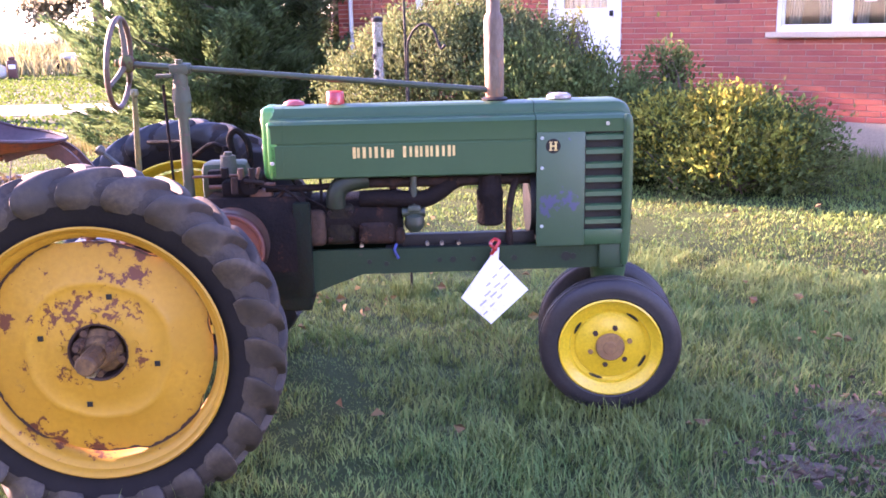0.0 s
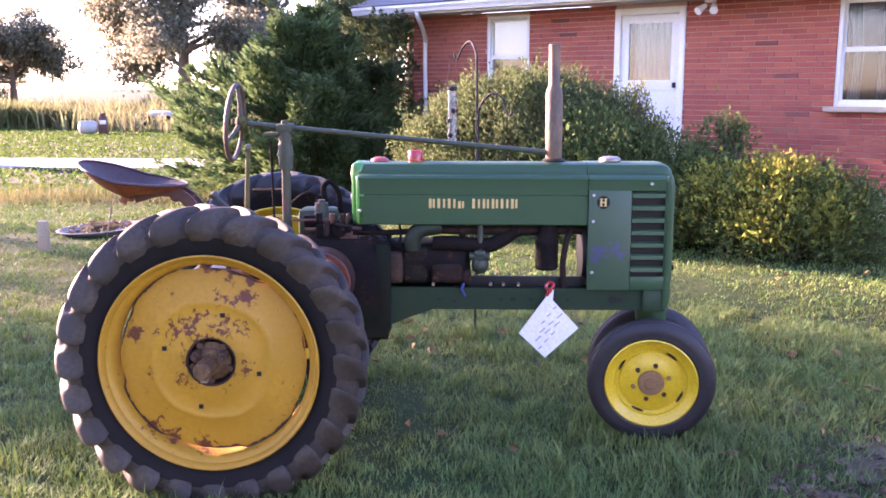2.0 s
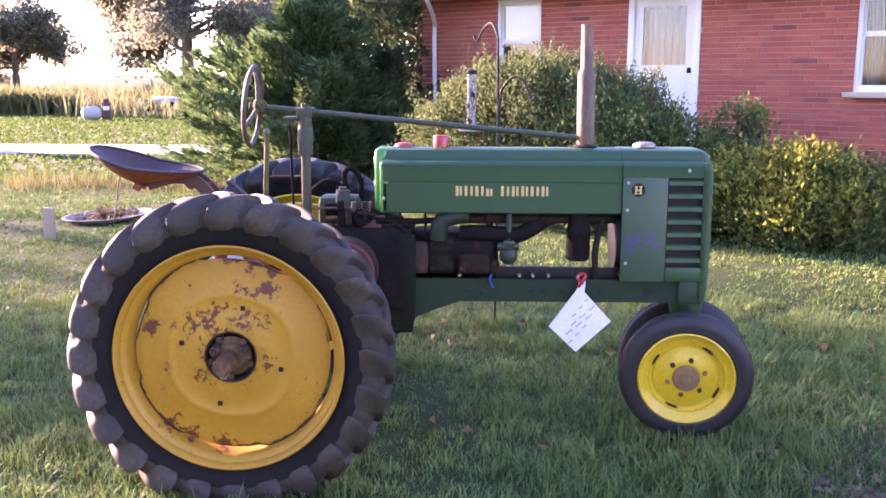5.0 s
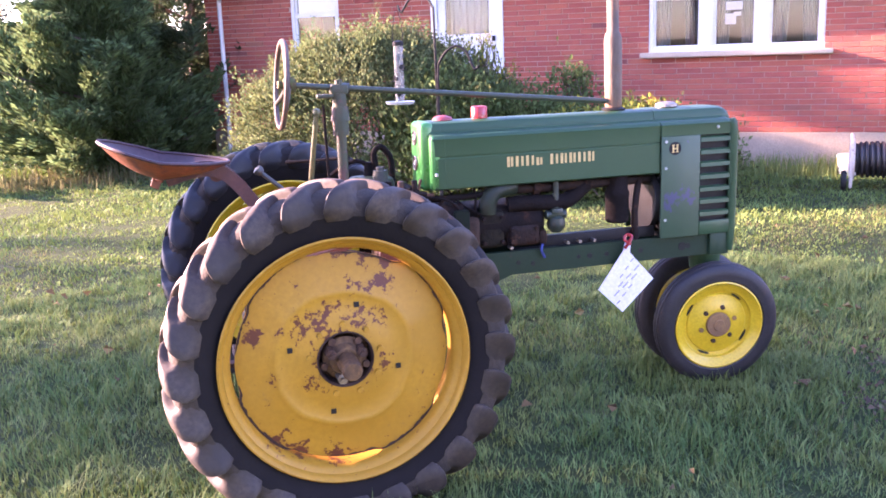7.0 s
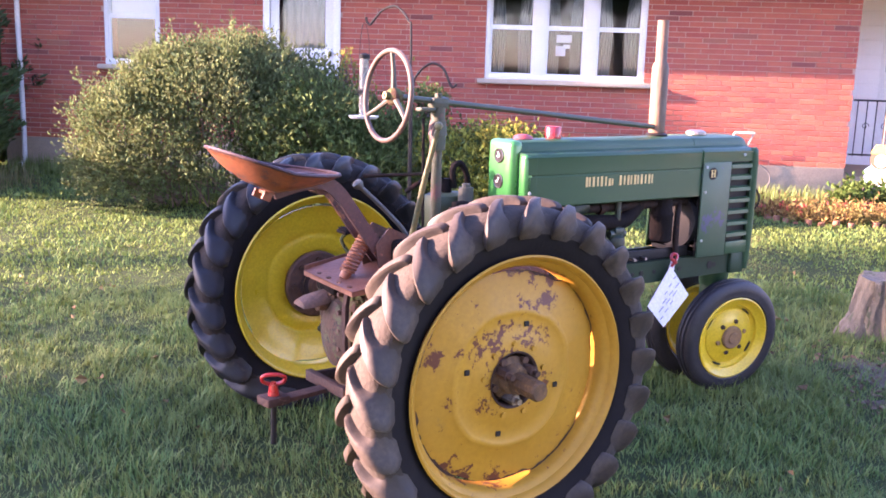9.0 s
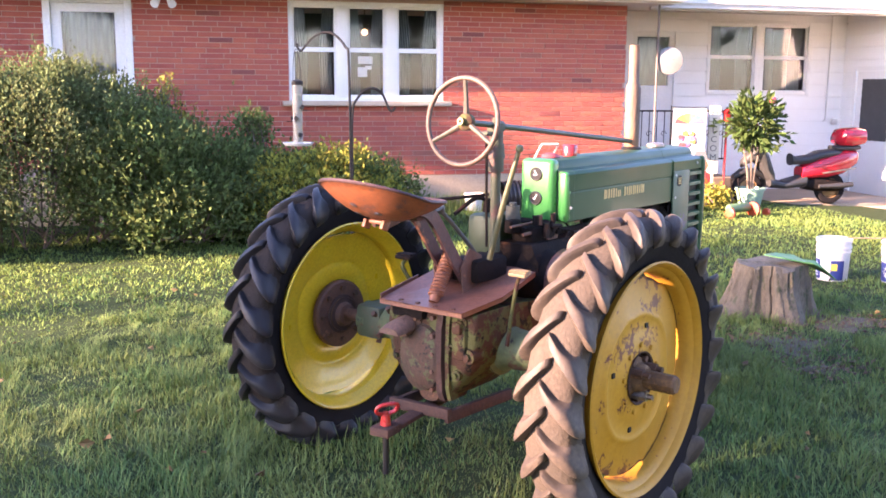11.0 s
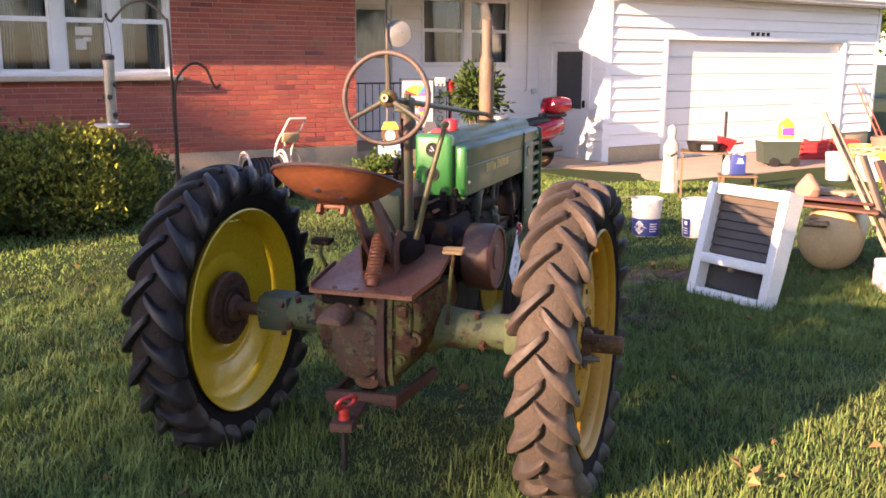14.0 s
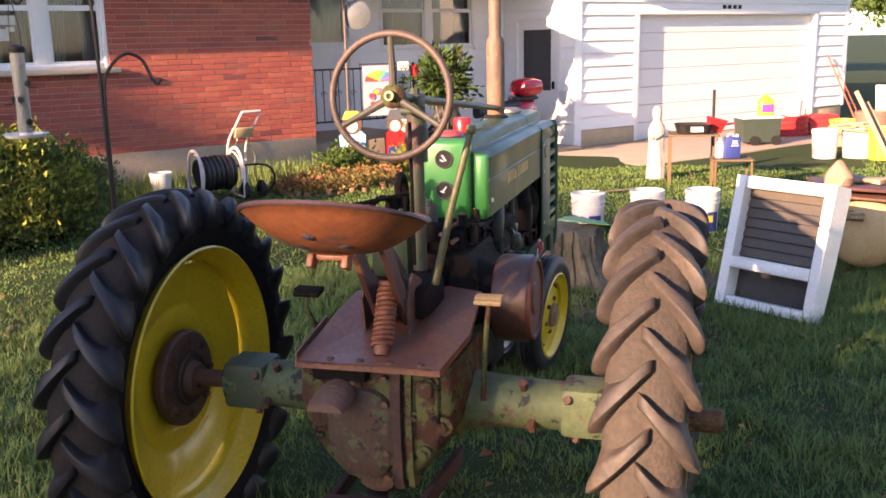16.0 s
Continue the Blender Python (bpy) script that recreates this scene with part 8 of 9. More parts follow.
cyl(bm, (-0.04, 0.06, 0.60), (-0.10, 0.0, 0.56), 0.035, 0.03, seg=10)
cyl(bm, (-0.04, -0.06, 0.60), (-0.10, 0.0, 0.56), 0.035, 0.03, seg=10)
solid("statue", bm, mat("whitewashed_plaster", (0.36, 0.35, 0.33), (0.20, 0.19, 0.18), rough=0.8, scale=8, bump=0.3), "white plaster garden statue of a robed figure", "statue", at=pose(9.35, -0.28, -0.10, 0, 0, -10), smooth=50)

m_ironrust = mat("rusty_angle_iron", (0.085, 0.05, 0.026), (0.13, 0.08, 0.034), rough=0.8, scale=10, bump=0.3)


def iron_table(x, y, w, d, h, turn, label):
    z0 = float(ground_z(x, y))
    t = thing("iron_stand", pose(x, y, z0, 0, 0, turn), label, "metal stand", "iron stands")
    bm = bmesh.new()
    for s in (-1, 1):
        box(bm, (0, s * d / 2, h), (w, 0.03, 0.02), bevel=0.003)
        box(bm, (s * w / 2, 0, h), (0.03, d, 0.02), bevel=0.003)
    box(bm, (0, 0, h + 0.002), (w - 0.04, d - 0.04, 0.006))
    part("top", bm, m_ironrust, t, smooth=0)
    bm = bmesh.new()
    box(bm, (0, 0, h / 2 - 0.01), (0.022, 0.022, h - 0.02))
    leg = part("leg", bm, m_ironrust, t, smooth=0, at=pose(-w / 2 + 0.012, -d / 2 + 0.012, 0))
    for sx, sy in ((1, -1), (1, 1), (-1, 1)):
        again(leg, pose(sx * (w / 2 - 0.012), sy * (d / 2 - 0.012), 0))
    bm = bmesh.new()
    box(bm, (0, 0, 0.10), (w - 0.03, 0.015, 0.015))
    part("brace", bm, m_ironrust, t, smooth=0)
    return z0 + h


h1 = iron_table(9.0, -0.72, 0.50, 0.55, 0.60, 5, "tall rusty angle-iron stand on the lawn")
h2 = iron_table(8.50, -1.16, 0.34, 0.42, 0.36, 8, "low rusty angle-iron stand on the lawn")
bm = bmesh.new()
loop = lambda r, z: [(0.21 * r * math.copysign(abs(math.cos(a)) ** 0.5, math.cos(a)), 0.17 * r * math.copysign(abs(math.sin(a)) ** 0.5, math.sin(a)), z) for a in [2 * math.pi * i / 32 for i in range(32)]]
rings(bm, [loop(0.85, 0), loop(1.0, 0.10), loop(1.04, 0.105), loop(1.0, 0.112), loop(0.96, 0.10), loop(0.82, 0.012)])
tray = thing("drain_pan", pose(8.95, -0.72, h1 + 0.012, 0, 0, -80), "black plastic drain pan on the stand", "pan")
part("pan", bm, m_black, tray)
bm = bmesh.new()
box(bm, (0.02, -0.17, 0.055), (0.14, 0.004, 0.055), rot=(-8, 0, 0))
part("label", bm, m_paper, tray, smooth=0)
can = thing("oil_can", pose(8.46, -1.16, h2 + 0.012, 0, 0, -75) @ Matrix.Scale(0.86, 4), "blue square metal oil can on the low stand", "can")
bm = bmesh.new()
box(bm, (0, 0, 0.14), (0.20, 0.11, 0.28), bevel=0.01)
part("body", bm, m_blue, can)
bm = bmesh.new()
cyl(bm, (0.06, 0, 0.28), (0.06, 0, 0.31), 0.02, seg=14)
tube(bm, bend([(-0.07, 0, 0.28), (-0.05, 0, 0.315), (0.0, 0, 0.315), (0.02, 0, 0.28)]), 0.006, seg=6)
part("cap", bm, m_paper, can)
for k in range(3):
    bm = bmesh.new()
    box(bm, (0.02, -0.056, 0.17 + 0.03 * k), (0.10 - 0.02 * k, 0.002, 0.010))
    part("text_bar", bm, m_paper, can, smooth=0)
bm = bmesh.new()
lathe(bm, [(0, 0), (0.055, 0), (0.06, 0.01), (0.06, 0.17), (0.035, 0.23), (0.02, 0.24), (0.02, 0.275), (0, 0.275)], Matrix.Identity(4), 20)
solid("plastic_bottle", bm, m_plasticwhite, "white plastic bottle beside the oil can", "bottle", at=pose(8.50, -1.03, h2 + 0.012) @ Matrix.Scale(0.8, 4))
bm = bmesh.new()
rings(bm, [[(sx * w, sy * d, z) for sx, sy in ((-1, -1), (1, -1), (1, 1), (-1, 1))] for w, d, z in ((0.07, 0.05, 0.0), (0.11, 0.075, 0.16), (0.10, 0.067, 0.16), (0.06, 0.042, 0.012))])
cyl(bm, (0.09, 0, 0.10), (0.22, 0, 0.15), 0.012, seg=8)
solid("scoop", bm, m_red, "red plastic scoop on the stand", "scoop", at=pose(9.05, -0.96, h1 + 0.02, 0, 14, -70), smooth=0)
bm = bmesh.new()
cyl(bm, (0, 0, 0), (0.02, 0, 1.15), 0.018, seg=8)
solid("iron_bar", bm, m_black, "dark iron bar standing in the lawn", "bar", at=pose(9.55, -0.95, -0.12))

# clutter before the garage
chest = thing("wheeled_chest", pose(14.0, -1.68, -0.11, 0, 0, -72), "grey-green wheeled plastic chest with a pale lid", "storage chest")
bm = bmesh.new()
rings(bm, [[(sx * w, sy * d, z) for sx, sy in ((-1, -1), (1, -1), (1, 1), (-1, 1))] for w, d, z in ((0.29, 0.20, 0.06), (0.33, 0.23, 0.44))])
part("body", bm, mat("grey_green_plastic", (0.035, 0.052, 0.040), (0.028, 0.040, 0.030), rough=0.5, bump=0.05), chest, smooth=0)
bm = bmesh.new()
box(bm, (0, 0, 0.46), (0.70, 0.50, 0.035), bevel=0.012)
part("lid", bm, m_plasticwhite, chest)
for sx in (-0.12, 0.24):
    bm = bmesh.new()
    cyl(bm, (sx, -0.24, 0.08), (sx, -0.20, 0.08), 0.08, seg=18)
    part("wheel", bm, m_black, chest)
jug = thing("plastic_jug", pose(14.05, -1.80, 0.37, 0, 0, -72), "yellow plastic jug with a purple label", "jug")
bm = bmesh.new()
rings(bm, [[(w * math.copysign(abs(math.cos(a)) ** 0.6, math.cos(a)), d * math.copysign(abs(math.sin(a)) ** 0.6, math.sin(a)), z) for a in [2 * math.pi * i / 24 for i in range(24)]] for w, d, z in ((0.12, 0.08, 0), (0.13, 0.085, 0.02), (0.13, 0.085, 0.22), (0.10, 0.07, 0.28), (0.03, 0.03, 0.32), (0.03, 0.03, 0.35))])
part("body", bm, mat("yellow_plastic", (0.80, 0.50, 0.03), (0.72, 0.43, 0.02), rough=0.4, bump=0.02), jug)
bm = bmesh.new()
box(bm, (0, -0.088, 0.12), (0.19, 0.004, 0.13))
part("label", bm, mat("purple_label", (0.22, 0.05, 0.30), rough=0.5, bump=0), jug, smooth=0)
m_redcrate = mat("red_plastic_crate", (0.55, 0.03, 0.03), (0.45, 0.025, 0.025), rough=0.45, bump=0.03)
for x, y, t in ((15.5, -2.30, -68), (15.75, -2.85, -75)):
    crate = thing("plastic_crate", pose(x, y, -0.11, 0, 0, t), "red plastic crate standing on the apron", "crate", "red crates")
    for dx, dy, w, d in ((0, -0.17, 0.50, 0.02), (0, 0.17, 0.50, 0.02), (-0.24, 0, 0.02, 0.32), (0.24, 0, 0.02, 0.32)):
        bm = bmesh.new()
        for z in (0.04, 0.14, 0.24, 0.33):
            box(bm, (dx, dy, z), (w, d, 0.06), bevel=0.004)
        box(bm, (dx, dy, 0.18), (w * 0.9, d * 0.5, 0.34))
        part("crate_side", bm, m_redcrate, crate)
    bm = bmesh.new()
    box(bm, (0, 0, 0.015), (0.46, 0.30, 0.02))
    part("base", bm, m_redcrate, crate)


def pail(name, x, y, z, r, h, material, label, cat="bucket", solid_top=False):
    bm = bmesh.new()
    prof = [(0.0, 0.0), (r * 0.86, 0.0), (r * 0.98, h * 0.86), (r * 1.03, h * 0.87), (r * 1.03, h * 0.93), (r, h * 0.94), (r * 1.02, h), (r * 0.95, h), (r * 0.85, 0.03), (0, 0.03)]
    lathe(bm, prof, Matrix.Identity(4), 28)
    return solid(name, bm, material, label, cat, at=pose(x, y, z))


m_yellowtub = mat("yellow_tub", (0.62, 0.55, 0.03), (0.55, 0.48, 0.03), rough=0.4)
m_clay = mat("brown_clay_pot", (0.24, 0.13, 0.09), (0.18, 0.10, 0.07), rough=0.8, bump=0.2)
pail("plastic_bucket", 12.2, -2.55, -0.11, 0.19, 0.42, m_plasticwhite, "white plastic bucket standing near the garage")
pail("paint_bucket", 15.5, -2.35, 0.25, 0.15, 0.28, m_plasticwhite, "white and purple bucket on the red crates")
pail("plastic_tub", 12.3, -3.02, -0.11, 0.24, 0.40, m_tubgrey, "grey plastic tub full of odds and ends", "tub")
pail("yellow_bucket", 12.1, -3.30, -0.11, 0.19, 0.46, m_yellowtub, "yellow plastic bucket near the garage")
pail("yellow_tub", 14.3, -3.05, 0.02, 0.22, 0.26, m_yellowtub, "yellow tub on the clutter", "tub")
pail("clay_pot", 13.6, -3.40, 0.05, 0.28, 0.42, m_clay, "large brown pot in the clutter", "pot")
bm = bmesh.new()
box(bm, (14.1, -3.2, -0.02), (0.9, 1.1, 0.18), bevel=0.02)
solid("wooden_pallet", bm, m_wood, "low wooden platform under the clutter", "pallet")
bm = bmesh.new()
rc = np.random.default_rng(4)
for k in range(7):
    q = rc.uniform(0.16, 0.34)
    tube(bm, [(q * math.cos(a) * 1.2, q * math.sin(a), 0.02 + 0.012 * k + 0.02 * math.sin(3 * a + k)) for a in [2 * math.pi * i / 28 for i in range(29)]], 0.011, seg=6)
solid("cable_coil", bm, mat("tan_rope", (0.45, 0.36, 0.20), (0.36, 0.28, 0.15), rough=0.9), "tangled tan rope coil on the tub", "rope", at=pose(12.4, -2.95, 0.28))
bm = bmesh.new()
tube(bm, [tuple(hpos(12.30, 0.10, 1.25)), tuple(hpos(12.75, -0.35, -0.10))], 0.017, seg=8)
tube(bm, [tuple(hpos(12.45, 0.06, 1.15)), tuple(hpos(12.95, -0.35, -0.10))], 0.012, seg=8)
for k in range(4):
    a, b = hpos(12.36 + 0.1 * k, 0.02 - 0.09 * k, 1.05 - 0.27 * k), hpos(12.52 + 0.12 * k, 0.0 - 0.09 * k, 1.0 - 0.27 * k)
    tube(bm, [tuple(a), tuple(b)], 0.009, seg=6)
solid("hand_truck", bm, mat("rust_red_tube", (0.40, 0.10, 0.06), (0.30, 0.08, 0.05), rough=0.6), "rust-red tubular hand truck leaning on the garage", "hand truck")
for dx, dy, tn in ((0, 0, 10), (0.35, -0.25, -30)):
    ch = thing("plastic_chair", pose(15.6 + dx, -4.0 + dy, -0.12, 0, 0, tn), "white plastic garden chair by the garage end", "chair", "garden chairs")
    bm = bmesh.new()
    box(bm, (0, 0, 0.42), (0.45, 0.45, 0.03), bevel=0.012)
    part("seat", bm, m_plasticwhite, ch)
    bm = bmesh.new()
    box(bm, (0.22, 0, 0.66), (0.03, 0.44, 0.46), rot=(0, 12, 0), bevel=0.012)
    part("backrest", bm, m_plasticwhite, ch)
    for sx in (-0.2, 0.2):
        for sy in (-0.2, 0.2):
            bm = bmesh.new()
            cyl(bm, (sx * 1.15, sy * 1.15, 0), (sx, sy, 0.42), 0.02, seg=8)
            part("leg", bm, m_plasticwhite, ch)
bm = bmesh.new()
cyl(bm, (0, 0, 0), (0, 0, 1.9), 0.03, seg=8)
solid("wooden_post", bm, mat("orange_stained_wood", (0.42, 0.20, 0.06), (0.33, 0.15, 0.05), rough=0.7), "orange-brown wooden post by the drive", "post", at=pose(16.3, -4.55, -0.12))

# hose reel cart by the foundation
reel = thing("hose_reel", HOUSE @ pose(-2.12, -1.50, 0.0, 0, 0, 0) @ Matrix.Diagonal((1.10, 1.0, 1.05, 1)), "white tubular hose reel cart with dark coiled hose", "hose reel")
m_whitetube = mat("chipped_white_tube", (0.66, 0.58, 0.52), (0.50, 0.40, 0.34), rough=0.5, wear=(0.30, 0.15, 0.08), wear_at=0.60)
for s in (-0.22, 0.22):
    bm = bmesh.new()
    tube(bm, bend([(s, -0.24, 0.04), (s, -0.22, 0.40), (s, -0.10, 0.54), (s, 0.06, 0.52), (s, 0.14, 0.38), (s, 0.16, 0.10)]), 0.017, seg=8)
    tube(bm, bend([(s, 0.16, 0.10), (s * 0.95, 0.0, 0.05), (s, -0.24, 0.04)]), 0.012, seg=8)
    lathe(bm, [(0.205 + 0.010 * math.cos(a), 0.010 * math.sin(a)) for a in [2 * math.pi * k / 8 for k in range(9)]], pose(s * 0.90, -0.03, 0.30, 0, 90, 0), 32)
    part("side_frame", bm, m_whitetube, reel)
bm = bmesh.new()
wrap = [0.150 + 0.016 * noise.noise(Vector((k * 0.045, 3, 1))) for k in range(289)]
tube(bm, [(-0.18 + 0.36 * k / 288 + 0.012 * noise.noise(Vector((k * 0.08, 9, 4))), -0.03 + wrap[k] * math.cos(k * math.pi / 12), 0.30 + wrap[k] * math.sin(k * math.pi / 12)) for k in range(289)], 0.0165, seg=7)
tube(bm, [(-0.15 + 0.30 * k / 150, -0.03 + (0.172 + 0.014 * noise.noise(Vector((k * 0.07, 1, 7)))) * math.cos(k * math.pi / 12), 0.30 + (0.172 + 0.014 * noise.noise(Vector((k * 0.07, 1, 7)))) * math.sin(k * math.pi / 12)) for k in range(151)], 0.0155, seg=7)
hose = part("coiled_hose", bm, mat("dark_rubber_hose", (0.014, 0.011, 0.012), (0.024, 0.018, 0.018), rough=0.5, bump=0.05), reel, "dark coiled garden hose")
bm = bmesh.new()
cyl(bm, (-0.19, -0.03, 0.30), (0.19, -0.03, 0.30), 0.135, seg=24)
part("drum", bm, m_black, reel)
bm = bmesh.new()
for s in (-0.10, 0.10):
    tube(bm, bend([(0.30 + s, 0.12, 0.06), (0.30 + s, 0.10, 0.55), (0.36 + s, -0.04, 0.80), (0.40 + s, -0.10, 0.92)]), 0.013, seg=8)
cyl(bm, (0.30, -0.10, 0.92), (0.50, -0.10, 0.92), 0.016, seg=8)
part("handle", bm, m_whitetube, reel)
bm = bmesh.new()
box(bm, (0.35, 0.0, 0.70), (0.20, 0.03, 0.12), rot=(25, 0, 0), bevel=0.01)
part("tool_tray", bm, mat("tan_plastic_tray", (0.50, 0.36, 0.20), rough=0.6), reel)
for x in (-0.28, 0.24, 0.42):
    bm = bmesh.new()
    lathe(bm, [(0.03, -0.025), (0.085, -0.025), (0.10, -0.01), (0.10, 0.01), (0.085, 0.025), (0.03, 0.025)], pose(x, -0.2, 0.10, 0, 90, 0), 20)
    part("wheel", bm, m_black, reel)
bm = bmesh.new()
tube(bm, bend([(0.15, -0.12, 0.36), (0.45, -0.15, 0.36), (0.58, -0.14, 0.28), (0.60, -0.12, 0.14), (0.52, -0.1, 0.04)]), 0.012, seg=8)
part("loose_hose", bm, m_black, reel)
pail("small_bucket", *hpos(-2.36, -0.45, 0.0), 0.13, 0.24, m_plasticwhite, "small white bucket against the foundation")

# hose hanging from a wall tap beside the reel
tap = thing("wall_tap", HOUSE @ pose(-1.20, -0.02, 0.55), "old metal garden tap on the foundation wall", "tap")
bm = bmesh.new()
cyl(bm, (0, 0.02, 0), (0, -0.07, 0), 0.014, seg=10)
cyl(bm, (0, -0.07, 0.015), (0, -0.085, -0.05), 0.016, 0.012, seg=10)
part("spout", bm, m_steel, tap)
bm = bmesh.new()
lathe(bm, [(0.0, 0.0), (0.03, 0.0), (0.034, 0.006), (0.03, 0.012), (0.0, 0.012)], pose(0, -0.055, 0.035), 14)
part("tap_wheel", bm, m_steel, tap)
bm = bmesh.new()
tube(bm, bend([(-1.20, -0.105, 0.50), (-1.235, -0.11, 0.44), (-1.265, -0.12, 0.28), (-1.28, -0.14, 0.08), (-1.24, -0.22, 0.015), (-1.10, -0.20, 0.05), (-1.0, -0.13, 0.18), (-0.975, -0.11, 0.30), (-1.02, -0.10, 0.40), (-1.12, -0.11, 0.47)]), 0.0105, seg=8)
solid("garden_hose", bm, mat("grey_garden_hose", (0.10, 0.10, 0.10), (0.07, 0.07, 0.072), rough=0.5), "grey garden hose looped below the wall tap", "hose", at=HOUSE)

# flower bed with terracotta edging
bed = HOUSE @ pose(-0.62, -1.72, 0)
m_terra = mat("terracotta_edging", (0.30, 0.12, 0.06), (0.20, 0.09, 0.05), rough=0.85, bump=0.3)
edge = thing("bed_edging", bed, "scalloped terracotta edging of the flower bed", "edging")
for k in range(16):
    a = math.pi * (1.02 + 0.96 * k / 15)
    deep = (0.05, 0.03, 0.06, 0.04, 0.01)[k % 5]
    bm = bmesh.new()
    cyl(bm, (0.76 * math.cos(a), 0.36 * math.sin(a), -0.04), (0.76 * math.cos(a) + 0.01 * math.sin(5 * k), 0.36 * math.sin(a), deep), 0.042, 0.036, seg=10)
    part("edging_tile", bm, m_terra, edge)
rf = np.random.default_rng(77)
k = 5200
a, q = rf.uniform(0, 6.283, k), np.sqrt(rf.uniform(0, 1, k))
P = np.stack([-0.62 + 0.86 * q * np.cos(a), -1.58 + 0.50 * q * np.sin(a), np.abs(rf.normal(size=k)) * 0.075 + 0.02], 1)
P = np.array([HOUSE @ Vector(p) for p in P])
m_flowerleaf = leaf_mat("russet_flower_leaves", (0.30, 0.12, 0.06), (0.18, 0.16, 0.05), amount=0.5)
L = rf.uniform(0.03, 0.08, k)
tagged(new("bedding_plant", leaf_mesh("bedding_plant", P, rf.normal(size=(k, 3)) + np.array([0, 0, 0.9]), L, L * 0.35, m_flowerleaf, rf)), "russet and green bedding plants in the bed", "plants", kind="stuff")
k = 44
P = np.array([HOUSE @ Vector((-0.62 + 0.85 * x, -1.55 + 0.4 * y, z)) for x, y, z in zip(rf.uniform(-1, 1, k), rf.uniform(-1, 1, k), rf.uniform(0.08, 0.17, k))])
P = np.repeat(P, 6, 0) + rf.normal(size=(k * 6, 3)) * 0.008
L = np.full(k * 6, 0.04)
tagged(new("red_flower", leaf_mesh("red_flower", P, rf.normal(size=(k * 6, 3)), L, L * 0.9, leaf_mat("red_petals", (0.50, 0.08, 0.07), (0.42, 0.10, 0.09), amount=0.2), rf)), "small red flowers in the bed", "flowers", kind="stuff")
shoot_bush("garden_plant", tuple(hpos(-0.02, -0.85)), [(0, 0, 0.13, 0.50, 0.30, 0.15)], 150, 20, 0.07, m_rightleaf, "leafy light green plants before the porch", 51)
shoot_bush("garden_plant", tuple(hpos(1.0, -0.85)), [(0, 0, 0.11, 0.24, 0.22, 0.13)], 80, 18, 0.06, m_gold, "yellow-green low plants before the porch", 52)


def flat_shape(name, at, layers, label, cat):
    """A thin painted wooden cut-out: plain coloured outlines one before the other, and a stake."""
    bm = bmesh.new()
    for i, (pts, c) in enumerate(layers):
        rings(bm, [[(x, y, z) for x, z in pts] for y in (-0.008 - 0.004 * i, 0.006)])
        bm.faces.ensure_lookup_table()
        for f in bm.faces[-len(pts) - 2:]:
            f.material_index = i
    box(bm, (0, 0.015, 0.10), (0.03, 0.015, 0.32))
    me = mesh_of(name, bm, layers[0][1], 0)
    for pts, c in layers[1:]:
        me.materials.append(c)
    t = new(name, me)
    t.matrix_basis = at
    return tagged(t, label, cat)


def disc_pts(cx, cz, rx, rz, n=20):
    return [(cx + rx * math.cos(2 * math.pi * k / n), cz + rz * math.sin(2 * math.pi * k / n)) for k in range(n)]


m_skin = mat("pale_painted_wood", (0.72, 0.55, 0.46), rough=0.7, bump=0.05)
m_brownp = mat("brown_painted_wood", (0.14, 0.07, 0.04), rough=0.7, bump=0.05)
m_sky = mat("light_blue_paint", (0.32, 0.55, 0.72), rough=0.6, bump=0.05)
m_hat = mat("grey_black_paint", (0.10, 0.10, 0.11), rough=0.6, bump=0.05)
face_at = pose(0, 0, 0, 0, 0, -22)
flat_shape("garden_figure", HOUSE @ pose(0.27, -0.50, 0.13) @ face_at, [([(-0.16, 0.05), (0.16, 0.05), (0.18, 0.36), (0.08, 0.44), (-0.08, 0.44), (-0.18, 0.36)], m_sky), (disc_pts(0, 0.50, 0.13, 0.13), m_brownp), (disc_pts(0, 0.48, 0.075, 0.085), m_skin), ([(-0.13, 0.57), (0.13, 0.57), (0.08, 0.68), (-0.08, 0.68)], m_yellowlabel), ([(-0.10, 0.12), (0.10, 0.12), (0.10, 0.26), (-0.10, 0.26)], m_paper)], "painted wooden cut-out of a child in a yellow hat", "garden cut-out")
flat_shape("garden_figure", HOUSE @ pose(1.14, -0.22, 0.07) @ face_at, [([(-0.15, 0.05), (0.15, 0.05), (0.16, 0.34), (0.08, 0.42), (-0.08, 0.42), (-0.16, 0.34)], m_red), (disc_pts(0, 0.49, 0.12, 0.10), m_brownp), (disc_pts(0, 0.47, 0.075, 0.08), m_skin), ([(-0.16, 0.56), (0.16, 0.56), (0.10, 0.60), (0.07, 0.70), (-0.07, 0.70), (-0.10, 0.60)], m_hat), ([(-0.12, 0.06), (0.12, 0.06), (0.10, 0.18), (-0.10, 0.18)], m_blue)], "painted wooden cut-out in a tall dark hat", "garden cut-out")
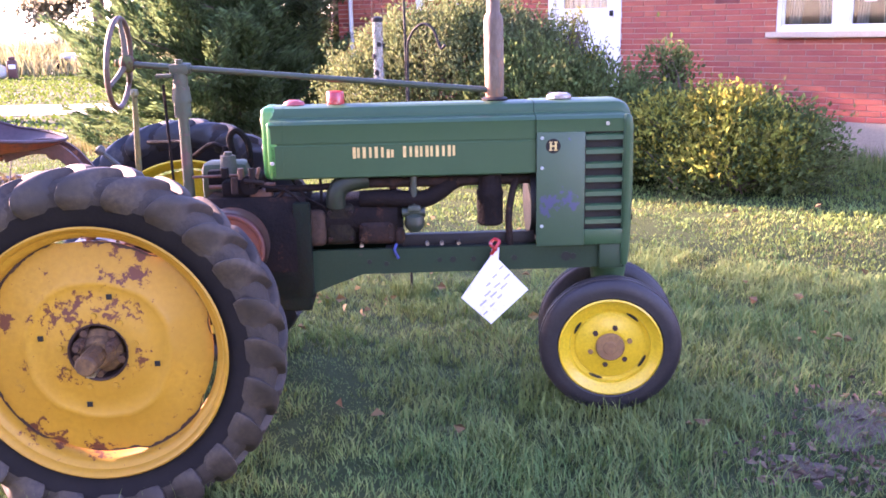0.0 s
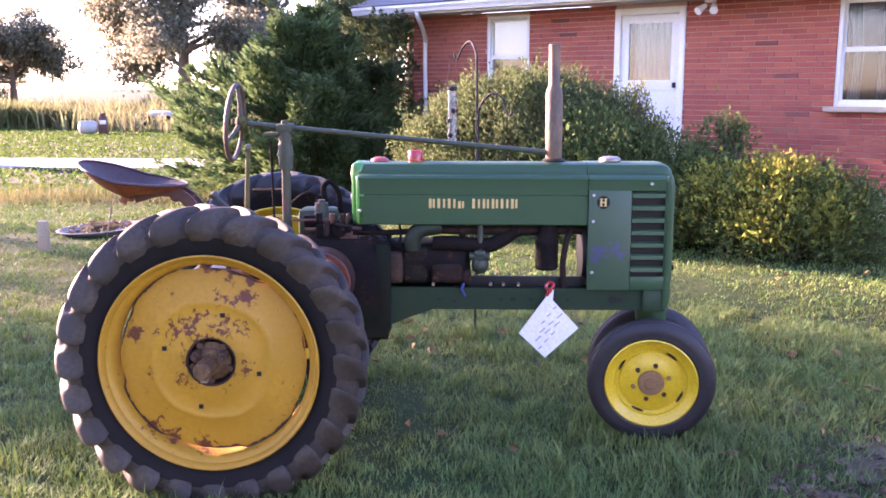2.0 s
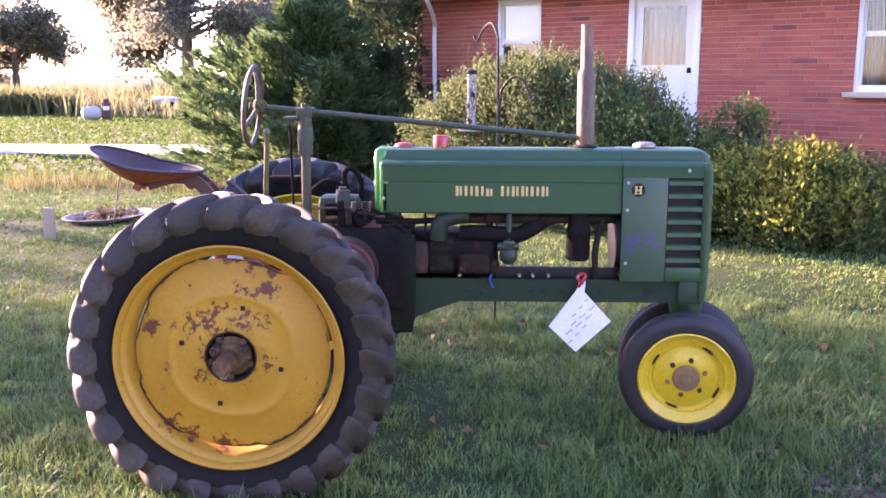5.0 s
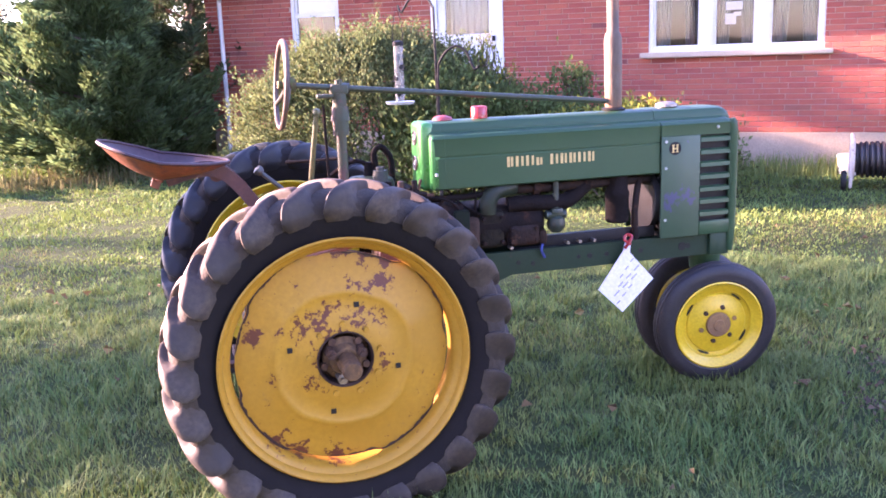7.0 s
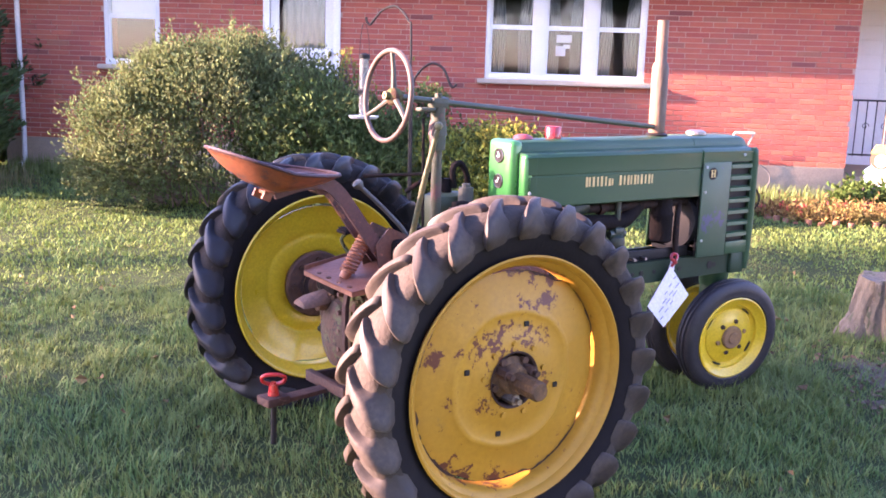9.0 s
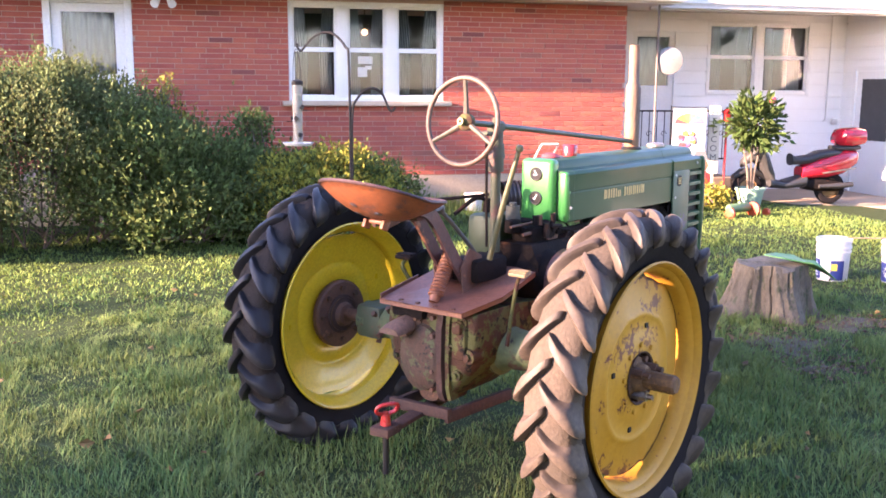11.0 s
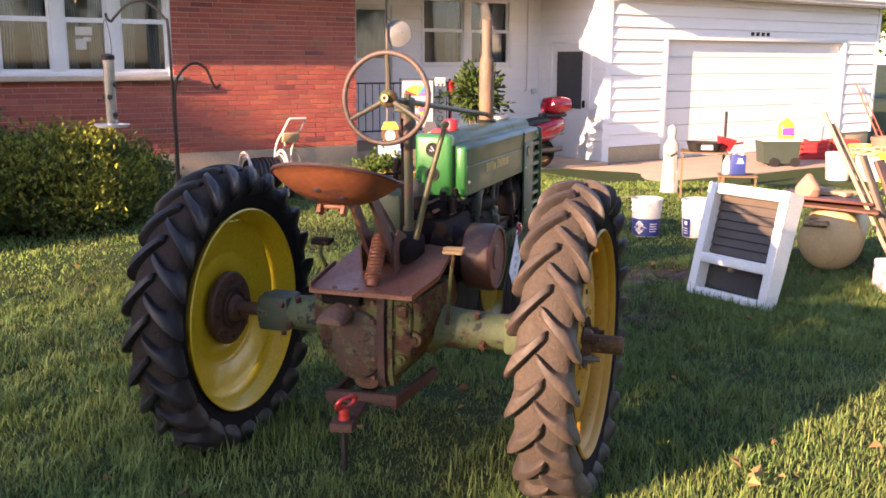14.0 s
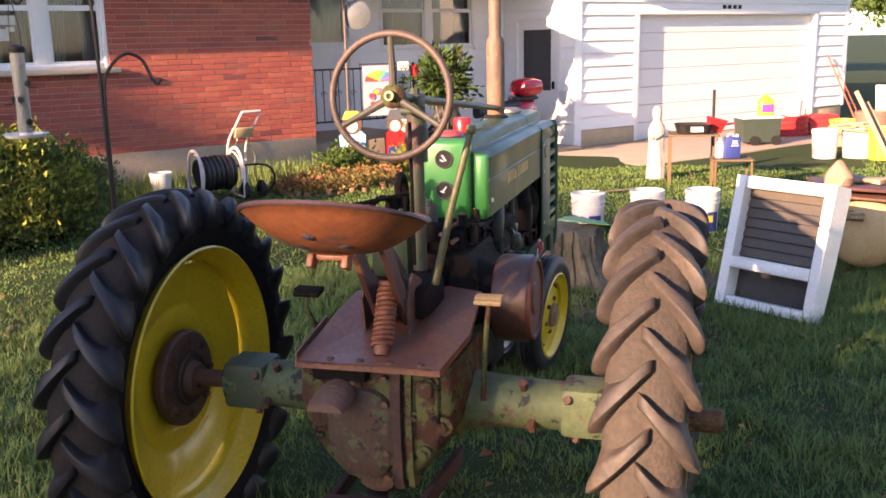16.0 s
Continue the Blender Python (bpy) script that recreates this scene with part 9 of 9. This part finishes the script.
# welcome board and umbrella flag
board = thing("welcome_board", HOUSE @ pose(1.47, 0.02, 0.10) @ face_at, "narrow white board with the word WELCOME down it", "sign")
bm = bmesh.new()
box(bm, (0, 0, 0.82), (0.16, 0.018, 1.0), bevel=0.004)
box(bm, (0, 0.02, 0.2), (0.04, 0.02, 0.5))
part("board", bm, mat("cream_board", (0.74, 0.70, 0.58), rough=0.7, bump=0.05), board)
for k, ch_ in enumerate("WELCOME"):
    cu = bpy.data.curves.new("letter", "FONT")
    cu.body, cu.size, cu.align_x, cu.extrude = ch_, 0.13, "CENTER", 0.001
    tmp = bpy.data.objects.new("letter", cu)
    me = bpy.data.meshes.new_from_object(tmp)
    bpy.data.objects.remove(tmp)
    me.materials.append(m_hat)
    o = new("letter", me)
    o.parent = board
    o.matrix_basis = pose(0, -0.0115, 1.19 - 0.135 * k, 90, 0, 0)
flag = thing("garden_flag", HOUSE @ pose(1.06, 0.02, 0.02) @ face_at, "white garden flag with a rainbow umbrella picture", "flag")
bm = bmesh.new()
rings(bm, [[(-0.24, 0.006 * math.sin(z * 9), z), (0.24, 0.008 * math.cos(z * 8), z), (0.24, 0.008 * math.cos(z * 8) + 0.003, z), (-0.24, 0.006 * math.sin(z * 9) + 0.003, z)] for z in (0.66, 0.8, 1.0, 1.2, 1.36)])
part("cloth", bm, mat("printed_flag_cloth", (0.34, 0.32, 0.34), (0.28, 0.30, 0.34), rough=0.9, scale=14, bump=0.1), flag)
cols = [(0.7, 0.05, 0.05), (0.8, 0.40, 0.04), (0.8, 0.65, 0.06), (0.12, 0.45, 0.12), (0.06, 0.18, 0.55), (0.75, 0.12, 0.3)]
for k, c in enumerate(cols):
    bm = bmesh.new()
    a0, a1 = math.pi * (1 - k / 6), math.pi * (1 - (k + 1) / 6)
    rings(bm, [[(0.0, y, 1.14), (0.21 * math.cos(a0), y, 1.14 + 0.15 * math.sin(a0)), (0.21 * math.cos((a0 + a1) / 2), y, 1.14 + 0.152 * math.sin((a0 + a1) / 2)), (0.21 * math.cos(a1), y, 1.14 + 0.15 * math.sin(a1))] for y in (-0.014, -0.011)])
    part("umbrella_panel", bm, mat("print_colour", c, rough=0.7, bump=0), flag, smooth=0)
for k in range(14):
    a, q = rf.uniform(0, 6.28), 0.12 * math.sqrt(rf.uniform(0, 1))
    bm = bmesh.new()
    rings(bm, [[(x, y, z) for x, z in disc_pts(q * math.cos(a) * 1.2, 0.90 + q * math.sin(a), 0.04, 0.035, 10)] for y in (-0.014 - 0.0006 * k, -0.011)])
    part("flower_print", bm, bpy.data.materials["print_colour" if k % 3 == 0 else ("print_colour.001" if k % 3 == 1 else "print_colour.005")], flag, smooth=0)
bm = bmesh.new()
cyl(bm, (-0.27, 0, 0), (-0.27, 0, 1.40), 0.007, seg=6)
cyl(bm, (-0.27, 0, 1.38), (0.26, 0, 1.38), 0.006, seg=6)
part("flag_stand", bm, m_black, flag)
bm = bmesh.new()
cyl(bm, (0, 0, 0), (0, 0, 1.22), 0.012, seg=8)
box(bm, (0, 0, 1.30), (0.09, 0.09, 0.13), bevel=0.01)
rings(bm, [[(-0.065, -0.06, 1.365), (0.065, -0.06, 1.365), (0.065, 0.06, 1.365), (-0.065, 0.06, 1.365)], [(-0.005, -0.06, 1.42), (0.005, -0.06, 1.42), (0.005, 0.06, 1.42), (-0.005, 0.06, 1.42)]])
solid("bird_house", bm, m_red, "small red bird house on a thin pole", "bird house", at=HOUSE @ pose(1.66, 0.0, -0.05))
bm = bmesh.new()
lathe(bm, [(0.0, 0.02), (0.10, 0.015), (0.185, -0.01), (0.19, -0.004), (0.10, 0.025), (0.0, 0.03)], HOUSE @ pose(0.52, -0.32, 2.06) @ pose(0, 0, 0, 90, 0, -30), 36)
cyl(bm, hpos(0.36, -0.27, 2.30), hpos(0.52, -0.31, 2.08), 0.006, seg=6)
solid("hanging_dish", bm, mat("frosted_grey_disc", (0.15, 0.15, 0.15), (0.11, 0.12, 0.12), rough=0.3, bump=0.02), "round frosted white dish hanging from the eave", "hanging dish")

bm = bmesh.new()
tube(bm, [tuple(hpos(0.36, -0.27, 2.86)), tuple(hpos(0.36, -0.27, 1.2)), tuple(hpos(0.36, -0.26, 0.0))], 0.016, seg=8)
solid("plant_pole", bm, mat("rusty_thin_pole", (0.16, 0.12, 0.10), (0.10, 0.08, 0.07), rough=0.6), "thin rusty pole standing before the porch door", "pole")

# potted shrub, scooter, push mower
pot = thing("potted_shrub", HOUSE @ pose(1.86, -0.42, -0.06), "bushy broad-leaved shrub with a pink bloom in a green pot", "potted plant")
bm = bmesh.new()
lathe(bm, [(0.0, 0.0), (0.15, 0.0), (0.20, 0.26), (0.22, 0.265), (0.22, 0.30), (0.19, 0.30), (0.18, 0.25), (0.0, 0.25)], Matrix.Identity(4), 28)
part("pot", bm, mat("green_plastic_pot", (0.20, 0.34, 0.26), (0.16, 0.28, 0.21), rough=0.5), pot)
bm = bmesh.new()
for dx in (-0.03, 0.0, 0.03):
    tube(bm, bend([(dx, 0, 0.24), (dx * 2, 0.01, 0.55), (dx * 5, 0.02, 0.95)]), [0.018] * 6 + [0.015] * 6 + [0.01], seg=6)
part("trunk", bm, m_bark, pot)
rp = np.random.default_rng(9)
k = 1000
d = unit(rp.normal(size=(k, 3)))
reach = rp.uniform(0.2, 1.0, k) ** 0.6 * (1 + 0.45 * np.sin(4 * d[:, 0] + 3 * d[:, 1]) * np.cos(5 * d[:, 2] + d[:, 0] * 3) + 0.25 * np.sin(9 * d[:, 2] + 5 * d[:, 0]))
P = d * reach[:, None] * np.array([0.37, 0.35, 0.37]) + np.array([0.0, 0, 1.22])
L = rp.uniform(0.09, 0.17, k)
o = new("foliage", leaf_mesh("foliage", P, d + rp.normal(size=(k, 3)) * 0.5 + np.array([0, 0, 0.1]), L, L * 0.42, leaf_mat("glossy_broad_leaves", (0.026, 0.055, 0.016), (0.055, 0.085, 0.022), glow=0.2, amount=0.5), rp))
o.parent = pot
bm = bmesh.new()
bmesh.ops.create_icosphere(bm, subdivisions=2, radius=0.055, matrix=Matrix.Translation((0.20, -0.12, 1.58)))
part("bloom", bm, mat("pink_petals", (0.65, 0.10, 0.13), rough=0.6), pot)

SC = HOUSE @ pose(3.32, -0.22, -0.05, 0, 0, 176)      # local x runs forward from the rear wheel
scooter = thing("motor_scooter", SC, "red and black motor scooter with a rounded red top box", "scooter")
m_redpaint = mat("glossy_red_paint", (0.50, 0.015, 0.03), (0.45, 0.012, 0.025), rough=0.2, bump=0, coat=0.6)
m_blackpl = mat("black_plastic_trim", (0.02, 0.02, 0.022), (0.03, 0.03, 0.03), rough=0.5, bump=0.05)
for x, r in ((0.0, 0.24), (1.34, 0.24)):
    bm = bmesh.new()
    lathe(bm, [(0.15, -0.05), (0.19, -0.06), (0.225, -0.05), (r, -0.02), (r, 0.02), (0.225, 0.05), (0.19, 0.06), (0.15, 0.05)], pose(x, 0, 0.24, 90, 0, 0), 32)
    w_ = part("tyre", bm, m_rubber, scooter)
    bm = bmesh.new()
    lathe(bm, [(0.15, -0.045), (0.14, -0.02), (0.03, -0.03), (0.03, 0.03), (0.14, 0.02), (0.15, 0.045)], pose(x, 0, 0.24, 90, 0, 0), 24)
    part("rim", bm, mat("bronze_alloy_rim", (0.26, 0.17, 0.08), (0.18, 0.11, 0.06), rough=0.4, metal=0.6) if x == 0.0 else bpy.data.materials["bronze_alloy_rim"], scooter)


def hull(sections):
    """A body lofted along x: (x, z middle, half width, half height)."""
    b = bmesh.new()
    rings(b, [[(x, w * math.copysign(abs(math.cos(a)) ** 0.75, math.cos(a)), zc + h * math.copysign(abs(math.sin(a)) ** 0.75, math.sin(a))) for a in [2 * math.pi * i / 20 for i in range(20)]] for x, zc, w, h in sections])
    return b


part("rear_body", hull([(-0.44, 0.74, 0.03, 0.03), (-0.36, 0.70, 0.13, 0.12), (-0.15, 0.64, 0.18, 0.19), (0.10, 0.58, 0.18, 0.18), (0.35, 0.53, 0.17, 0.14), (0.52, 0.48, 0.14, 0.10)]), m_redpaint, scooter, "glossy red rear bodywork")
part("seat", hull([(-0.22, 0.76, 0.09, 0.04), (0.0, 0.78, 0.15, 0.06), (0.25, 0.74, 0.15, 0.07), (0.38, 0.68, 0.14, 0.07), (0.62, 0.66, 0.13, 0.06), (0.68, 0.68, 0.10, 0.09)]), m_blackpl, scooter, "black stepped seat")
part("box_rack", hull([(-0.42, 0.855, 0.10, 0.03), (-0.25, 0.855, 0.13, 0.05), (0.0, 0.85, 0.12, 0.04)]), m_blackpl, scooter, "black rack under the top box")
part("footboard", hull([(0.45, 0.36, 0.15, 0.10), (0.8, 0.30, 0.18, 0.06), (1.05, 0.34, 0.18, 0.08)]), m_blackpl, scooter)
part("engine", hull([(-0.15, 0.27, 0.10, 0.08), (0.2, 0.30, 0.13, 0.11), (0.45, 0.32, 0.10, 0.09)]), m_grease, scooter)
part("leg_shield", hull([(0.98, 0.40, 0.16, 0.12), (1.10, 0.62, 0.19, 0.20), (1.20, 0.78, 0.17, 0.16), (1.32, 0.74, 0.12, 0.10), (1.45, 0.62, 0.06, 0.06)]), m_blackpl, scooter)
part("front_fender", hull([(1.08, 0.42, 0.05, 0.04), (1.25, 0.50, 0.08, 0.05), (1.45, 0.50, 0.08, 0.05), (1.58, 0.42, 0.05, 0.04)]), m_blackpl, scooter)
part("top_box", hull([(-0.52, 1.02, 0.05, 0.04), (-0.46, 1.02, 0.17, 0.12), (-0.30, 1.02, 0.21, 0.15), (-0.10, 1.01, 0.20, 0.13), (-0.02, 0.99, 0.10, 0.06)]), m_redpaint, scooter, "glossy red rounded top box")
bm = bmesh.new()
cyl(bm, (1.13, -0.30, 0.98), (1.13, 0.30, 0.98), 0.016, seg=8)
cyl(bm, (1.20, 0, 0.75), (1.13, 0, 0.98), 0.03, seg=8)
for s in (-1, 1):
    tube(bm, [(1.13, 0.2 * s, 0.99), (1.10, 0.28 * s, 1.12)], 0.006, seg=6)
    lathe(bm, [(0.0, 0), (0.05, 0.0), (0.05, 0.015), (0, 0.03)], pose(1.10, 0.28 * s, 1.15, 0, 90, 0), 14)
part("handlebar", bm, m_blackpl, scooter)
bm = bmesh.new()
tube(bm, [(0.25, 0.13, 0.28), (-0.10, 0.15, 0.29), (-0.28, 0.16, 0.31)], [0.03, 0.045, 0.04], seg=10)
part("exhaust", bm, m_blackpl, scooter)
bm = bmesh.new()
box(bm, (-0.05, 0.172, 0.52), (0.55, 0.012, 0.025), rot=(0, 8, 0), bevel=0.004)
part("chrome_trim", bm, m_steel, scooter)

mower = thing("push_mower", HOUSE @ pose(0.98, -1.62, -0.02, 0, 0, 20), "old green push reel mower with orange wheels", "mower")
bm = bmesh.new()
lathe(bm, [(0.0, -0.20), (0.05, -0.20), (0.06, -0.17), (0.06, 0.17), (0.05, 0.20), (0, 0.20)], pose(0, 0, 0.13, 0, 90, 0), 16)
part("reel", bm, mat("faded_green_enamel", (0.10, 0.19, 0.08), (0.07, 0.13, 0.06), rough=0.6), mower)
m_orange = mat("orange_plastic_wheel", (0.45, 0.055, 0.012), (0.33, 0.045, 0.012), rough=0.5)
for x, r in ((-0.23, 0.075), (0.23, 0.10), (0.42, 0.055)):
    bm = bmesh.new()
    lathe(bm, [(0.0, -0.02), (r * 0.8, -0.022), (r, -0.018), (r, 0.018), (r * 0.8, 0.022), (0, 0.02)], pose(x, -0.06 if x < 0.4 else -0.12, r, 0, 90, 0) @ pose(0, 0, 0, 0, 0, 0), 24)
    part("wheel", bm, m_orange, mower)
bm = bmesh.new()
tube(bm, [(-0.1, 0.03, 0.14), (0.5, 0.55, 0.28), (0.95, 0.95, 0.42)], 0.010, seg=6)
tube(bm, [(0.1, 0.03, 0.14), (0.6, 0.50, 0.26), (1.02, 0.88, 0.40)], 0.010, seg=6)
part("handle", bm, m_grease, mower)

# debris on the far lawn
bm = bmesh.new()
box(bm, (0, 0, 0.15), (0.11, 0.05, 0.36), rot=(4, 3, 0), bevel=0.008)
solid("marker_block", bm, m_concrete, "pale concrete marker block in the lawn", "block", at=pose(-3.32, 5.0, 0))
basin = thing("old_basin", pose(-3.2, 6.25, 0.0, 4, -3, 20) @ Matrix.Diagonal((1, 1, 0.6, 1)), "old enamel basin full of dead leaves lying on the lawn", "basin")
bm = bmesh.new()
rings(bm, [[(0.48 * r * math.cos(a), 0.30 * r * math.sin(a), z) for a in [2 * math.pi * i / 36 for i in range(36)]] for r, z in ((0.55, 0.0), (0.9, 0.07), (1.0, 0.13), (1.04, 0.135), (0.98, 0.14), (0.86, 0.085), (0.5, 0.03), (0.02, 0.025))])
part("bowl", bm, mat("stained_enamel", (0.27, 0.235, 0.21), (0.18, 0.15, 0.135), rough=0.5, wear=(0.25, 0.15, 0.10), wear_at=0.6), basin)
rb = np.random.default_rng(3)
k = 260
P = np.stack([rb.normal(size=k) * 0.17, rb.normal(size=k) * 0.10, 0.09 + np.abs(rb.normal(size=k)) * 0.05], 1)
L = rb.uniform(0.05, 0.12, k)
o = new("dead_leaves", leaf_mesh("dead_leaves", P, rb.normal(size=(k, 3)), L, L * 0.5, m_litter, rb))
o.parent = basin
bm = bmesh.new()
tube(bm, bend([(0, 0, 0), (0.05, 0.02, 0.25), (0.10, 0.0, 0.50), (0.22, 0.05, 0.75)]), 0.008, seg=5)
tube(bm, bend([(0.05, 0.02, 0.25), (0.12, 0.04, 0.45), (0.30, 0.1, 0.62)]), 0.005, seg=5)
solid("dry_weed", bm, m_bark, "dry brown weed stalk beside the basin", "weed", at=pose(-3.05, 6.0, 0))
far = thing("scrap_machine", pose(-12.7, 30.2, 0, 0, 0, 15) @ Matrix.Diagonal((0.8, 0.8, 0.72, 1)), "white and rusty scrap machine standing in far weeds", "scrap machine")
bm = bmesh.new()
rings(bm, [[(x, 0.25 * w * math.cos(a), 0.35 + 0.35 * w * math.sin(a)) for a in [2 * math.pi * i / 18 for i in range(18)]] for x, w in ((-0.75, 0.3), (-0.65, 0.9), (-0.1, 1.0), (0.1, 0.7))])
part("tank", bm, m_tubgrey, far)
bm = bmesh.new()
box(bm, (0.35, 0, 0.45), (0.38, 0.4, 0.9), bevel=0.03)
box(bm, (0.36, 0, 0.98), (0.26, 0.3, 0.18), bevel=0.03)
part("engine_box", bm, m_maroon, far)
bm = bmesh.new()
box(bm, (0.36, -0.21, 0.6), (0.28, 0.02, 0.2), bevel=0.01)
part("plate", bm, m_paper, far)
far2 = thing("parked_quad", pose(-11.5, 34.5, 0, 0, 0, -20), "small grey parked machine in the far weeds", "vehicle")
bm = bmesh.new()
box(bm, (0, 0, 0.60), (1.3, 0.7, 0.30), bevel=0.12)
part("body", bm, m_tubgrey, far2)
for x in (-0.45, 0.45):
    bm = bmesh.new()
    lathe(bm, [(0.0, -0.1), (0.22, -0.1), (0.28, -0.06), (0.28, 0.06), (0.22, 0.1), (0, 0.1)], pose(x, -0.36, 0.28, 90, 0, 0), 20)
    part("wheel", bm, m_rubber, far2)

# lamp burning in the room behind the triple window
lamp = thing("room_lamp", HOUSE @ pose(-3.56, 1.5, 2.80), "small glowing lamp hanging inside the room", "lamp")
bm = bmesh.new()
cyl(bm, (0, 0, -0.28), (0, 0, 0.0), 0.006, seg=6)
part("cord", bm, m_black, lamp)
bm = bmesh.new()
bmesh.ops.create_uvsphere(bm, u_segments=16, v_segments=10, radius=0.05, matrix=Matrix.Translation((0, 0, -0.33)))
m_bulb = bpy.data.materials.new("warm_bulb")
m_bulb.use_nodes = True
m_bulb.node_tree.nodes["Principled BSDF"].inputs["Emission Color"].default_value = (1.0, 0.5, 0.2, 1)
m_bulb.node_tree.nodes["Principled BSDF"].inputs["Emission Strength"].default_value = 0.35
part("bulb", bm, m_bulb, lamp, "glowing warm bulb")

# ---- bricks of the front wall: the stretch by the porch one by one, the rest joined ----
BL, BH, JOINT = 0.295, 0.0572, 0.0105
bm = bmesh.new()
box(bm, (0, 0, 0), (BL, 0.05, BH), bevel=0.003, seg=1)
brick_full = mesh_of("brick", bm, m_brick, 0)
m_brickdark = mat("dark_burnt_brick", (0.30, 0.080, 0.054), (0.24, 0.066, 0.048), rough=0.85, scale=9, bump=0.5, fine=120, rnd=0.3)
bm = bmesh.new()
box(bm, (0, 0, 0), (BL, 0.05, BH), bevel=0.003, seg=1)
brick_dark = mesh_of("brick", bm, m_brickdark, 0)
rbk = random.Random(2)
rest = {0: ([], []), 1: ([], [])}
courses = int((TOP - BASE) / (BH + JOINT))
singles = 0
for c in range(courses + 1):
    z = BASE + (c + 0.5) * (BH + JOINT)
    if z + BH / 2 > TOP:
        break
    u = U0 - (BL + JOINT) * ((0.5 if c % 2 else 0.0) + rbk.uniform(-0.14, 0.14)) - (BL + JOINT) * 0.15
    while u < 0:
        spans = [(max(u, U0), min(u + BL, 0.0))]
        for a, b, z0, z1 in OPENINGS:
            if z0 - BH / 2 < z < z1 + BH / 2:
                nxt = []
                for p, q in spans:
                    if q <= a or p >= b:
                        nxt.append((p, q))
                    else:
                        if p < a:
                            nxt.append((p, a))
                        if q > b:
                            nxt.append((b, q))
                spans = nxt
        for p, q in spans:
            if q - p < 0.03:
                continue
            dark = 1 if rbk.random() < 0.06 else 0
            out = rbk.uniform(-0.0015, 0.0015)
            if singles < 300 and p > -3.6 and z < 1.75 and q - p > BL - 0.001:
                o = new("brick", brick_dark if dark else brick_full)
                o.parent = front_wall
                o.matrix_basis = pose((p + q) / 2, 0.025 + out, z)
                singles += 1
                continue
            vs, fs = rest[dark]
            k = len(vs)
            y0, y1, e = out, 0.05, 0.003
            vs += [(p, y0 + e, z - BH / 2), (q, y0 + e, z - BH / 2), (q, y0 + e, z + BH / 2), (p, y0 + e, z + BH / 2), (p + e, y0, z - BH / 2 + e), (q - e, y0, z - BH / 2 + e), (q - e, y0, z + BH / 2 - e), (p + e, y0, z + BH / 2 - e), (p, y1, z - BH / 2), (q, y1, z - BH / 2), (q, y1, z + BH / 2), (p, y1, z + BH / 2)]
            fs += [(k + 4, k + 5, k + 6, k + 7), (k, k + 1, k + 5, k + 4), (k + 1, k + 2, k + 6, k + 5), (k + 2, k + 3, k + 7, k + 6), (k + 3, k, k + 4, k + 7), (k, k + 8, k + 9, k + 1), (k + 1, k + 9, k + 10, k + 2), (k + 2, k + 10, k + 11, k + 3), (k + 3, k + 11, k + 8, k)]
        u += BL + JOINT
m_bricksdark = mat("dark_burnt_bricks", (0.30, 0.080, 0.054), (0.24, 0.066, 0.048), rough=0.85, scale=9, bump=0.5, fine=120, island=0.3)
for dark, m_ in ((0, m_bricks), (1, m_bricksdark)):
    o = new("brickwork", raw_mesh("brickwork", np.array(rest[dark][0]), np.array(rest[dark][1]), 4, m_))
    o.parent = front_wall
    tagged(o, kind="stuff")
